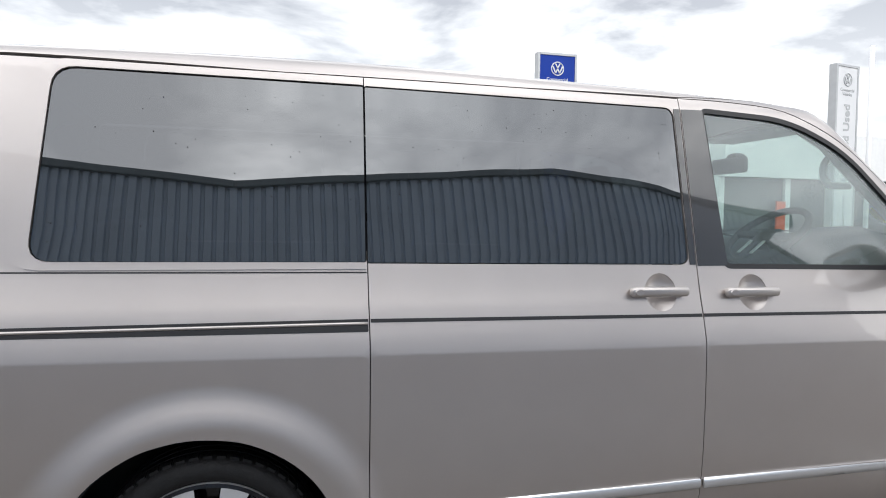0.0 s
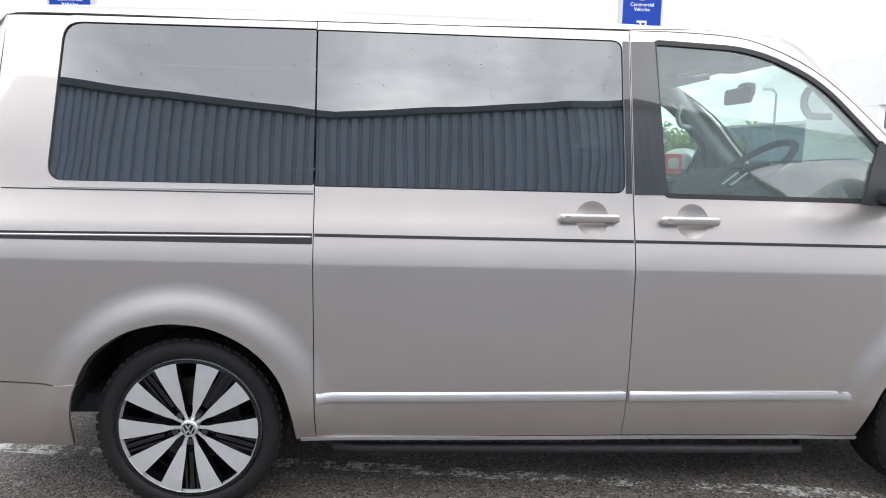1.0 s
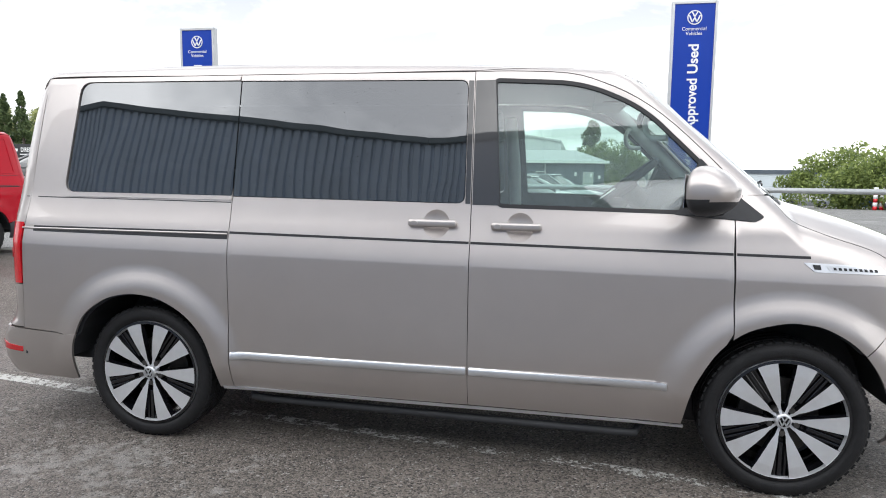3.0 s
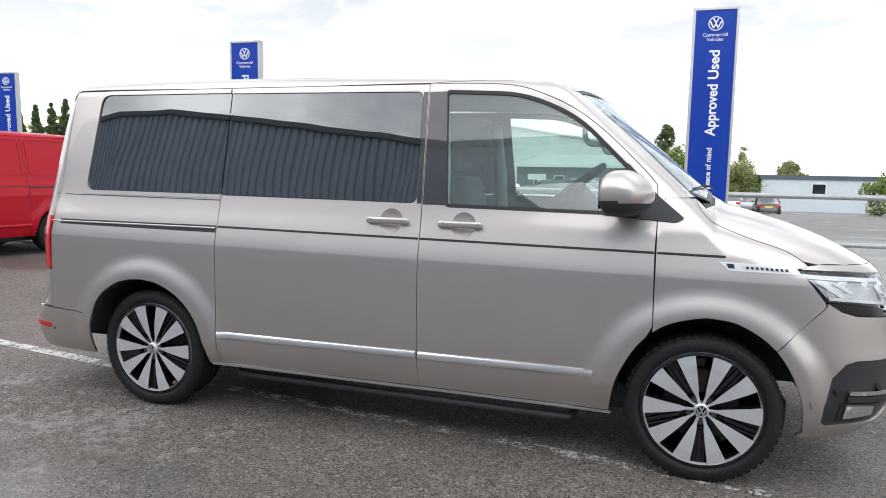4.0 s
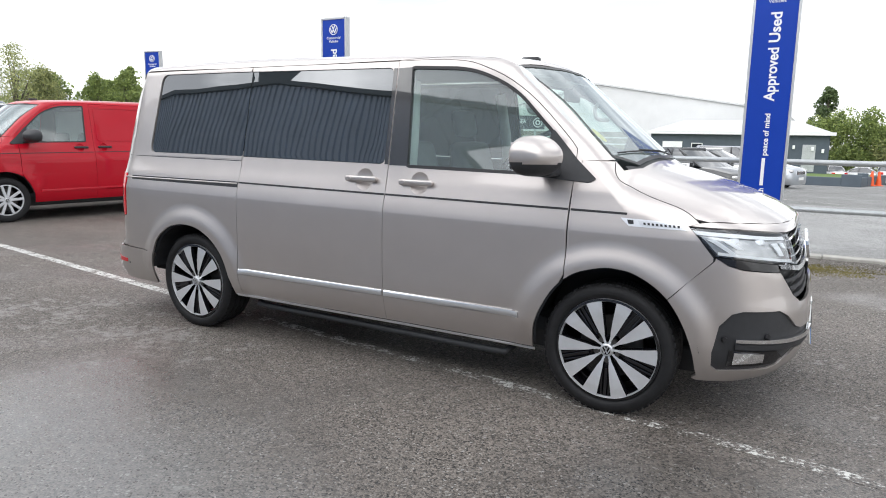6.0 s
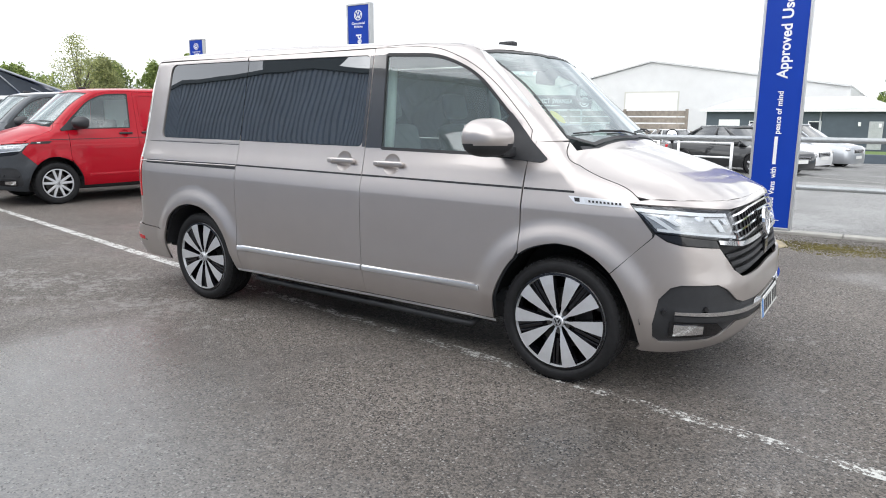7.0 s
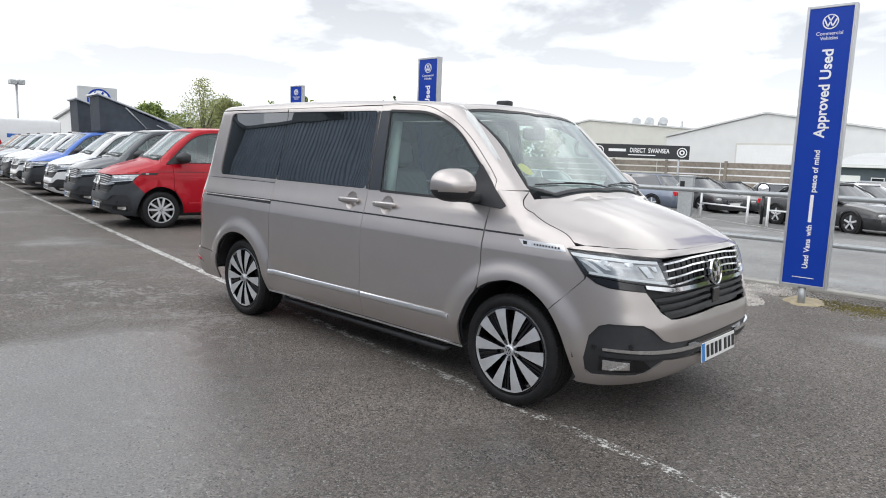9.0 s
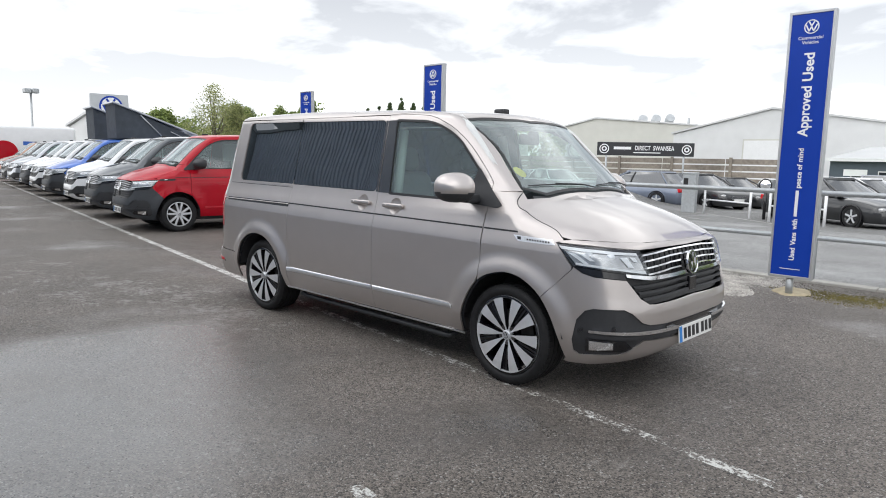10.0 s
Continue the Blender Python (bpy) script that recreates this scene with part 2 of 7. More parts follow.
def asphalt(name, base, wet, worn=0.0, line=False, gaps=0.3, spots=(), pools=()):
    """Old asphalt: pale and dark chips, damp drifts that shine, dry pale blotches; as a line, white paint worn down to the chips."""
    m = bpy.data.materials.new(name)
    nd, ln = nodes_of(m)
    p = nd.new("ShaderNodeBsdfPrincipled")
    ln.new(p.outputs[0], nd.new("ShaderNodeOutputMaterial").inputs[0])
    at = nd.new("ShaderNodeTexCoord")

    def tex(kind, scale, detail=4.0, rough=0.55):
        n = nd.new(kind)
        n.inputs["Scale"].default_value = scale
        if kind == "ShaderNodeTexNoise":
            n.inputs["Detail"].default_value, n.inputs["Roughness"].default_value = detail, rough
        ln.new(at.outputs["Object"], n.inputs["Vector"])
        return n

    def span(source, a, b, c, d):
        r = nd.new("ShaderNodeMapRange")
        for k, v in zip(("From Min", "From Max", "To Min", "To Max"), (a, b, c, d)):
            r.inputs[k].default_value = v
        ln.new(source, r.inputs["Value"])
        return r.outputs[0]

    def mix(fac, a, b):
        x = nd.new("ShaderNodeMix"); x.data_type = "RGBA"
        ln.new(fac, x.inputs["Factor"])
        for k, v in (("A", a), ("B", b)):
            if isinstance(v, tuple):
                x.inputs[k].default_value = (*v, 1)
            else:
                ln.new(v, x.inputs[k])
        return x.outputs["Result"]

    def add(a, b):
        s = nd.new("ShaderNodeMath"); s.operation = "ADD"
        ln.new(a, s.inputs[0]); ln.new(b, s.inputs[1])
        return s

    def near_spot(px, py, pr, amount):
        d = nd.new("ShaderNodeVectorMath"); d.operation = "DISTANCE"; d.inputs[1].default_value = (px, py, 0)
        ln.new(at.outputs["Object"], d.inputs[0])
        return span(d.outputs["Value"], pr, pr * 0.3, 0, amount)

    chips, fine = tex("ShaderNodeTexVoronoi", 118), tex("ShaderNodeTexNoise", 110, 3, 0.6)
    middle = tex("ShaderNodeTexNoise", 14, 6, 0.65)
    drift, blotch, damp = tex("ShaderNodeTexNoise", 0.55, 5), tex("ShaderNodeTexNoise", 2.1, 9, 0.66), tex("ShaderNodeTexNoise", 0.42, 6, 0.55)
    cell = nd.new("ShaderNodeSeparateXYZ"); ln.new(chips.outputs["Color"], cell.inputs[0])
    chip = span(cell.outputs["X"], 0.0, 1.0, 0.38, 1.62)
    c = nd.new("ShaderNodeVectorMath"); c.operation = "SCALE"; c.inputs[0].default_value = base
    ln.new(chip, c.inputs["Scale"])
    c2 = nd.new("ShaderNodeVectorMath"); c2.operation = "SCALE"
    ln.new(c.outputs[0], c2.inputs[0]); ln.new(span(drift.outputs["Fac"], 0.3, 0.7, 0.8, 1.2), c2.inputs["Scale"])
    c4 = nd.new("ShaderNodeVectorMath"); c4.operation = "SCALE"
    ln.new(c2.outputs[0], c4.inputs[0]); ln.new(span(middle.outputs["Fac"], 0.3, 0.7, 0.86, 1.14), c4.inputs["Scale"])
    color = mix(span(fine.outputs["Fac"], 0.58, 0.66, 0, 0.55), c4.outputs[0], (0.24, 0.232, 0.22))
    color = mix(span(cell.outputs["Y"], 0.955, 0.97, 0, 0.65), color, (0.42, 0.41, 0.39))
    color = mix(span(cell.outputs["Z"], 0.90, 0.93, 0, 0.9), color, (0.018, 0.017, 0.016))
    lime = nd.new("ShaderNodeMath"); lime.operation = "ADD"
    ln.new(blotch.outputs["Fac"], lime.inputs[0]); ln.new(span(middle.outputs["Fac"], 0.3, 0.7, -0.17, 0.17), lime.inputs[1])
    if spots:
        for px, py, pr, amount in spots:
            lime = add(lime.outputs[0], near_spot(px, py, pr, amount))
    color = mix(span(lime.outputs[0], 0.67, 0.77, 0, 0.52), color, (0.34, 0.33, 0.31))
    dampsum = damp.outputs["Fac"]
    for px, py, pr, amount in pools:
        dampsum = add(dampsum, near_spot(px, py, pr, amount)).outputs[0]
    dampness = span(dampsum, 0.53, 0.70, 0, wet)
    c3 = nd.new("ShaderNodeVectorMath"); c3.operation = "SCALE"
    ln.new(color, c3.inputs[0]); ln.new(span(dampness, 0, 1, 1.0, 0.70), c3.inputs["Scale"])
    color = c3.outputs[0]
    if pools:
        # pale grey painted in for the sky's sheen where water has stood
        pool_sheen = span(dampsum, 0.66, 0.90, 0, 0.40)
        color = mix(pool_sheen, color, (0.23, 0.24, 0.245))
        color = mix(span(cell.outputs["Z"], 0.93, 0.95, 0, 0.75), color, (0.03, 0.028, 0.026))
    rough = span(dampness, 0, 1, 0.62, 0.23)
    if line:
        gone = tex("ShaderNodeTexNoise", 9.0, 8, 0.7)
        edge = tex("ShaderNodeTexNoise", 42.0, 6, 0.7)
        both = nd.new("ShaderNodeMath"); both.operation = "ADD"
        patchy = tex("ShaderNodeTexNoise", 2.6, 2, 0.5)
        both0 = nd.new("ShaderNodeMath"); both0.operation = "ADD"
        ln.new(gone.outputs["Fac"], both0.inputs[0]); ln.new(span(patchy.outputs["Fac"], 0.35, 0.65, -0.16 * gaps, 0.16 * gaps), both0.inputs[1])
        ln.new(both0.outputs[0], both.inputs[0]); ln.new(edge.outputs["Fac"], both.inputs[1])
        color = mix(span(both.outputs[0], 1.0 + worn - 0.05, 1.0 + worn + 0.05, 1, 0), color, (0.60, 0.60, 0.57))
    ln.new(color, p.inputs["Base Color"]); ln.new(rough, p.inputs["Roughness"])
    b = nd.new("ShaderNodeBump"); b.inputs["Strength"].default_value, b.inputs["Distance"].default_value = 0.6, 0.007
    ln.new(span(dampness, 0, 1, 0.75, 0.10), b.inputs["Strength"])
    ln.new(span(dampness, 0, 1, 0.40, 0.9), p.inputs["Specular IOR Level"])
    ln.new(span(chips.outputs["Distance"], 0, 0.7, 1, 0), b.inputs["Height"]); ln.new(b.outputs[0], p.inputs["Normal"])
    return m


# dry pale blotches and standing damp with places of their own
SPOTS = ((-1.9, -0.7, 1.3, 0.13), (-1.1, -0.25, 0.9, 0.11), (-0.35, -0.6, 0.8, 0.10), (0.35, -0.65, 0.65, 0.12), (-0.2, -0.2, 0.6, 0.11), (0.2, -1.4, 0.5, 0.05), (-3.6, -0.9, 1.8, 0.10))
POOLS = ((1.1, -2.4, 2.1, 0.32), (2.3, -2.4, 1.3, 0.18), (-4.0, -4.0, 2.5, 0.05))
TARMAC = asphalt("old_damp_asphalt", (0.136, 0.119, 0.104), 0.9, spots=SPOTS, pools=POOLS)
ROADWAY = asphalt("pale_worn_road", (0.28, 0.28, 0.275), 0.8)
FAR_LOT = asphalt("far_asphalt", (0.19, 0.19, 0.185), 0.8)
LINE = asphalt("worn_white_line", (0.136, 0.119, 0.104), 0.9, worn=0.03, line=True, spots=SPOTS, pools=POOLS)
LINE_OLD = asphalt("nearly_gone_white_line", (0.136, 0.119, 0.104), 0.9, worn=-0.075, line=True, gaps=0.42, spots=SPOTS, pools=POOLS)
GRAVEL = material("pale_gravel", (0.42, 0.40, 0.36), 0.9, vary=0.45, scale=120, bump=1.0, bump_scale=150)
GRASS = material("mown_grass", (0.10, 0.16, 0.035), 0.9, vary=0.3, scale=12, bump=0.8, bump_scale=60)
SOIL = material("dark_soil", (0.060, 0.052, 0.040), 0.95, vary=0.4, scale=30)
MOSS = material("moss_tufts", (0.13, 0.11, 0.032), 0.9, vary=0.5, scale=14, bump=0.8, bump_scale=90)


# ---- small makers ----
def mesh_object(name, verts, faces, mats, parent=None, smooth=False, normals=None, label="", slots=None):
    me = bpy.data.meshes.new(name)
    me.from_pydata([tuple(map(float, v)) for v in verts], [], [tuple(map(int, q)) for q in faces])
    for m in (mats if isinstance(mats, (list, tuple)) else [mats]):
        me.materials.append(m)
    if slots is not None:
        me.polygons.foreach_set("material_index", np.array(slots, np.int32))
    if smooth is not False:
        flags = np.ones(len(faces), bool) if smooth is True else np.array(smooth, bool)
        me.polygons.foreach_set("use_smooth", flags)
    me.update()
    if normals is not None:
        me.normals_split_custom_set_from_vertices([tuple(map(float, n)) for n in normals])
    ob = new(name, me)
    ob.parent = parent
    if label:
        tagged(ob, label)
    return ob


def part(name, bm, mat, parent, label="", smooth=False):
    me = bpy.data.meshes.new(name)
    bm.to_mesh(me); bm.free()
    for m in (mat if isinstance(mat, (list, tuple)) else [mat]):
        me.materials.append(m)
    if smooth:
        me.polygons.foreach_set("use_smooth", np.ones(len(me.polygons), bool))
        me.set_sharp_from_angle(angle=radians(38))
    ob = new(name, me)
    ob.parent = parent
    if label:
        tagged(ob, label)
    return ob


def add_box(bm, x0, x1, y0, y1, z0, z1, bevel=0.0, m=None, slot=0, segments=2):
    """A box, bevelled, put into bm."""
    old = set(bm.faces)
    r = bmesh.ops.create_cube(bm, size=1.0)
    bmesh.ops.scale(bm, vec=(x1 - x0, y1 - y0, z1 - z0), verts=r["verts"])
    bmesh.ops.translate(bm, vec=((x0 + x1) / 2, (y0 + y1) / 2, (z0 + z1) / 2), verts=r["verts"])
    vs = r["verts"]
    if bevel:
        e = list({e for v in vs for e in v.link_edges})
        bmesh.ops.bevel(bm, geom=e, offset=bevel, segments=segments, affect="EDGES", profile=0.5)
    fresh = [f for f in bm.faces if f not in old]
    if m is not None:
        bmesh.ops.transform(bm, matrix=m, verts=list({v for f in fresh for v in f.verts}))
    for f in fresh:
        f.material_index = slot
    return fresh


def box(name, x0, x1, y0, y1, z0, z1, mat, parent=None, bevel=0.0, label="", m=None, smooth=False):
    bm = bmesh.new()
    add_box(bm, x0, x1, y0, y1, z0, z1, bevel, m)
    return part(name, bm, mat, parent, label, smooth)


def tube(name, points, radius, mat, parent=None, sides=10, label="", closed=False, radii=None):
    """A round bar along points, capped."""
    pts = [Vector(p) for p in points]
    n = len(pts)
    verts, faces = [], []
    side = None
    for i, p in enumerate(pts):
        d = (pts[(i + 1) % n] - pts[i - 1]) if closed else (pts[min(i + 1, n - 1)] - pts[max(i - 1, 0)])
        d.normalize()
        if side is None:
            side = d.orthogonal().normalized()
        side = (side - d * side.dot(d)).normalized()
        other = d.cross(side)
        r = radii[i] if radii else radius
        for k in range(sides):
            a = 2 * math.pi * k / sides
            verts.append(p + side * (math.cos(a) * r) + other * (math.sin(a) * r))
    for i in range(n if closed else n - 1):
        j = (i + 1) % n
        for k in range(sides):
            l = (k + 1) % sides
            faces.append((i * sides + k, i * sides + l, j * sides + l, j * sides + k))
    flags = [True] * len(faces)
    if not closed:
        faces += [tuple(range(sides - 1, -1, -1)), tuple((n - 1) * sides + k for k in range(sides))]
        flags += [False, False]
    return mesh_object(name, verts, faces, mat, parent, flags, label=label)


def lathe(name, profile, mat, parent=None, segments=48, label="", m=None, closed=True, slots=None):
    """A profile of (radius, along) turned about y."""
    verts, faces, tags = [], [], []
    n = len(profile)
    for k in range(segments):
        a = 2 * math.pi * k / segments
        for r, y in profile:
            v = Vector((r * math.cos(a), y, r * math.sin(a)))
            verts.append(m @ v if m is not None else v)
    for k in range(segments):
        l = (k + 1) % segments
        for i in range(n if closed else n - 1):
            j = (i + 1) % n
            faces.append((k * n + i, k * n + j, l * n + j, l * n + i))
            tags.append(slots[i] if slots else 0)
    ob = mesh_object(name, verts, faces, mat, parent, True, label=label, slots=tags)
    ob.data.set_sharp_from_angle(angle=radians(35))
    return ob


def root(name, label, category, group="", m=None):
    ob = new(name)
    ob.empty_display_size = 0.2
    if m is not None:
        ob.matrix_world = m
    return tagged(ob, label, category, group)


def letters(name, text, size, mat, parent, m, spacing=1.0, label="", depth=0.002, width=None, bold=0.0):
    """Raised letters, as a mesh, read along x with z up before m; squeezed to a width where given."""
    cu = bpy.data.curves.new(name, "FONT")
    cu.offset = bold * size
    cu.body, cu.size, cu.extrude, cu.align_x, cu.align_y, cu.space_character = text, size, depth, "CENTER", "CENTER", spacing
    tmp = bpy.data.objects.new("tmp", cu)
    scene.collection.objects.link(tmp)
    me = bpy.data.meshes.new_from_object(tmp.evaluated_get(bpy.context.evaluated_depsgraph_get()))
    bpy.data.objects.remove(tmp)
    if width:
        xs = [v.co.x for v in me.vertices]
        me.transform(Matrix.Diagonal((width / (max(xs) - min(xs)), 1, 1, 1)))
    me.transform(m @ pose(0, 0, 0, 90, 0, 0))
    me.materials.clear(); me.materials.append(mat)
    ob = new(name, me)
    ob.parent = parent
    if label:
        tagged(ob, label)
    return ob


# ---- the ground ----
# beyond the kerb the land falls away, at first slowly


def ground_z(y):
    return -0.0155 * (min(max(y, 6.2), 25) - 6.2) - 0.036 * (min(max(y, 25), 90) - 25)


def strip(name, x0, x1, y0, y1, mat, lift=0.0, label="", category="", kind="structure", cols=1, turn=None):
    ys = sorted({y0, y1, *[y for y in (6.2, 25.0, 90.0) if y0 < y < y1]})
    verts = [(x, y, ground_z(y) + lift) for y in ys for x in (x0, x1)]
    faces = [(2 * i, 2 * i + 1, 2 * i + 3, 2 * i + 2) for i in range(len(ys) - 1)]
    ob = mesh_object(name, verts, faces, mat)
    return tagged(ob, label, category, kind=kind)


strip("ground", -600, 600, -600, 1200, TARMAC, 0.0, "dark damp weathered asphalt of the sales yard", "ground")
strip("road", -60, 70, 6.32, 16.4, ROADWAY, 0.004, "pale worn asphalt road past the yard", "road")
strip("far_parking", -60, 70, 16.4, 88.0, FAR_LOT, 0.004, "grey asphalt of the parking ground across the road", "ground")


def quad_line(name, a, b, w, mat, label, z=0.0012):
    a, b = Vector(a), Vector(b)
    s = Vector((-(b - a).y, (b - a).x)).normalized() * w / 2
    n = max(1, int((b - a).length / 0.5))
    rows = [(a + (b - a) * i / n - s, a + (b - a) * i / n + s) for i in range(n + 1)]
    ob = mesh_object(name, [(p.x, p.y, ground_z(p.y) + z) for r in rows for p in r], [(2 * i, 2 * i + 2, 2 * i + 3, 2 * i + 1) for i in range(n)], mat)
    return tagged(ob, label, "road marking", kind="structure")


def bay_line(x):
    return 0.47 - 0.142 * x


quad_line("bay_line", (-60, bay_line(-60) + 0.6), (-0.75, bay_line(-0.75) - 0.02), 0.10, LINE, "worn white line in front of the parked vans")
quad_line("faded_bay_line", (-0.75, bay_line(-0.75) - 0.02), (5.6, -0.315), 0.085, LINE_OLD, "almost worn away white line under the van")
quad_line("faded_patch", (3.42, -1.63), (3.9, -1.70), 0.085, LINE_OLD, "last trace of an old white line")
# kerb stones along the road
for i in range(30):
    k = box("kerb_stone", -18.0 + i * 1.0, -17.01 + i * 1.0, 6.10, 6.30, -0.08, 0.035, CONCRETE, None, 0.012)
    tagged(k, "weathered concrete kerb edging stone", "kerb", "kerb stones", "structure")


def scatter(name, label, category, middle, reach, count, size, mat, seed, edge=0.7):
    """Small loose stones thrown over an uneven oval, thinning out at its rim."""
    rng = np.random.default_rng(seed)
    verts, faces = [], []
    tet = np.array([(1, 0, -0.4), (-0.5, 0.87, -0.4), (-0.5, -0.87, -0.4), (0.1, 0.05, 0.75)])
    for _ in range(count):
        a, r = rng.uniform(0, 2 * math.pi), rng.uniform() ** edge
        r *= 1 + 0.22 * math.sin(3 * a + seed) + 0.12 * math.sin(7 * a)
        p = np.array([middle[0] + reach[0] * r * math.cos(a), middle[1] + reach[1] * r * math.sin(a), 0.0])
        if p[1] > 6.08:
            continue
        s, t = size * rng.uniform(0.45, 1.5), rng.uniform(0, 2 * math.pi)
        q = tet @ np.array([(math.cos(t), math.sin(t), 0), (-math.sin(t), math.cos(t), 0), (0, 0, 1)]) * s * rng.uniform(0.7, 1.3, (4, 3))
        p[2] = s * 0.3
        n = len(verts)
        verts += list(q + p)
        faces += [(n, n + 1, n + 3), (n + 1, n + 2, n + 3), (n + 2, n, n + 3)]
    return tagged(mesh_object(name, verts, faces, mat), label, category, "", "stuff")


STONE = material("pale_gravel_stone", (0.46, 0.44, 0.41), 0.9, vary=0.5, scale=40)
scatter("gravel", "loose pale gravel beside the sign foot", "gravel", (2.25, 5.30), (0.85, 1.0), 15000, 0.012, STONE, 5, 0.6)
scatter("grit", "scattered grit and crumbs on the asphalt", "grit", (3.9, 5.3), (1.6, 0.8), 350, 0.006, STONE, 9)
# ---- the shape of the van body: x ahead, y across from its right side, z up ----
YC = 0.935                      # middle line of the van


def curve(xs, ys):
    """A smooth function through a few heights or lengths (cubic Hermite)."""
    xs, ys = np.array(xs, float), np.array(ys, float)
    s = np.diff(ys) / np.diff(xs)
    m = np.r_[s[0], np.where(s[1:] * s[:-1] > 0, 2 * s[1:] * s[:-1] / (s[1:] + s[:-1] + 1e-12), 0), s[-1]]

    def at(q):
        q = np.clip(q, xs[0], xs[-1])
        i = np.clip(np.searchsorted(xs, q) - 1, 0, len(xs) - 2)
        h = xs[i + 1] - xs[i]
        t = (q - xs[i]) / h
        return (ys[i] * (1 + 2 * t) * (1 - t) ** 2 + ys[i + 1] * t * t * (3 - 2 * t)
                + h * (m[i] * t * (1 - t) ** 2 - m[i + 1] * t * t * (1 - t)))
    return at


inset = curve([0.15, 0.25, 0.30, 0.36, 0.44, 0.60, 0.80, 0.950, 0.962, 1.04, 1.07, 1.16, 1.235, 1.50, 1.78, 1.83, 2.1],
              [0.10, 0.058, 0.037, 0.016, -0.001, -0.013, -0.016, -0.015, -0.0132, 0.0065, 0.0145, 0.039, 0.056, 0.111, 0.169, 0.1795, 0.27])
nose_x = curve([0.18, 0.26, 0.34, 0.46, 0.58, 0.68, 0.80, 0.90, 1.00, 1.08, 1.30, 2.1],
               [3.69, 3.80, 3.865, 3.89, 3.885, 3.86, 3.835, 3.81, 3.77, 3.72, 3.55, 3.36])
tail_x = curve([0.20, 0.28, 0.36, 0.48, 0.54, 0.60, 1.10, 1.60, 1.85, 2.1],
               [-0.90, -0.96, -0.995, -0.975, -0.93, -0.868, -0.860, -0.805, -0.73, -0.64])
roof_z = curve([-1.1, -0.85, -0.6, 0.4, 1.4, 2.0, 2.35, 2.6], [1.82, 1.885, 1.916, 1.932, 1.916, 1.894, 1.863, 1.83])
hood_z = curve([2.6, 3.0, 3.2, 3.4, 3.55, 3.65, 3.75, 3.85, 4.05], [1.36, 1.275, 1.225, 1.165, 1.11, 1.065, 1.01, 0.93, 0.70])
plan_low = curve([-1.0, -0.4, 0.47, 1.4, 1.8, 2.2, 3.0, 4.0], [0.0, -0.012, -0.014, -0.009, -0.001, 0.0005, 0.007, 0.029])
plan_high = curve([-1.0, -0.6, -0.3, 0.4, 1.5, 2.0, 2.35, 2.9, 3.4], [0.010, -0.006, -0.012, -0.014, -0.008, 0.008, 0.022, 0.046, 0.073])
WHEELS = (0.0, 3.0)


def smooth_max(a, b, k):
    h = np.clip(0.5 + 0.5 * (a - b) / k, 0, 1)
    return b + (a - b) * h + k * h * (1 - h)


def half_width(x, z):
    k = np.clip((z - 1.12) / 0.22, 0, 1)
    zc = z + 0.0125 * (x - 1.6) * np.clip(1.6 - np.abs(z - 1.0) / 0.15, 0, 1)     # the crease falls towards the nose
    w = YC - inset(zc) - (1 - k) * plan_low(x) - k * plan_high(x)
    for cx in WHEELS:
        r = np.hypot(x - cx, z - 0.335)
        f = np.clip((0.560 - r) / 0.115, 0, 1)
        w = w + 0.027 * f * f * (3 - 2 * f) * np.clip((z - 0.22) / 0.2, 0, 1)
    t = np.clip((x - 2.9) / (nose_x(z) - 2.9), 0, None)
    front = np.where(t < 1, np.clip(1 - t ** 4.2, 0, 1) ** (1 / 4.2), -(t - 1) * 2)
    s = np.clip((-0.45 - x) / (-0.45 - tail_x(z)), 0, None)
    rear = np.where(s < 1, np.clip(1 - s ** 6, 0, 1) ** (1 / 6), -(s - 1) * 2)
    return w * np.minimum(front, rear)


def top_z(x, v):
    roof = roof_z(x) - 0.045 * (v / 0.75) ** 2
    screen = 1.30 - 0.86 * (x - 3.05 + 0.13 * (v / 0.7) ** 2)
    cabin = -smooth_max(-roof, -screen, 0.06)
    hood = hood_z(x) - 0.10 * (np.clip(v, 0, 1) / 0.8) ** 3
    return np.maximum(cabin, hood)


def outside(x, y, z):
    v = np.abs(y - YC)
    return smooth_max(v - half_width(x, z), z - top_z(x, v), 0.065)


def meet(origin, way, far=1.6):
    """The places where rays that start inside the body leave it."""
    lo, hi = np.zeros(len(origin)), np.full(len(origin), far)
    for _ in range(26):
        mid = (lo + hi) / 2
        out = outside(*(origin + way * mid[:, None]).T) > 0
        lo, hi = np.where(out, lo, mid), np.where(out, mid, hi)
    return origin + way * lo[:, None]


def from_side(q):
    """x, z -> the right flank."""
    o = np.c_[q[:, 0], np.full(len(q), YC), q[:, 1]]
    return meet(o, np.tile((0.0, -1.0, 0.0), (len(q), 1)))


def from_above(q):
    o = np.c_[q, np.full(len(q), 0.7)]
    return meet(o, np.tile((0.0, 0.0, 1.0), (len(q), 1)))


def from_axis(q):
    """x and the angle from straight up, to the right."""
    o = np.c_[q[:, 0], np.full(len(q), YC), np.full(len(q), 1.2)]
    return meet(o, np.c_[np.zeros(len(q)), -np.sin(q[:, 1]), np.cos(q[:, 1])])


def from_nose(q):
    """The angle from straight ahead, to the right, and z."""
    o = np.c_[np.full(len(q), 3.0), np.full(len(q), YC), q[:, 1]]
    return meet(o, np.c_[np.cos(q[:, 0]), -np.sin(q[:, 0]), np.zeros(len(q))])


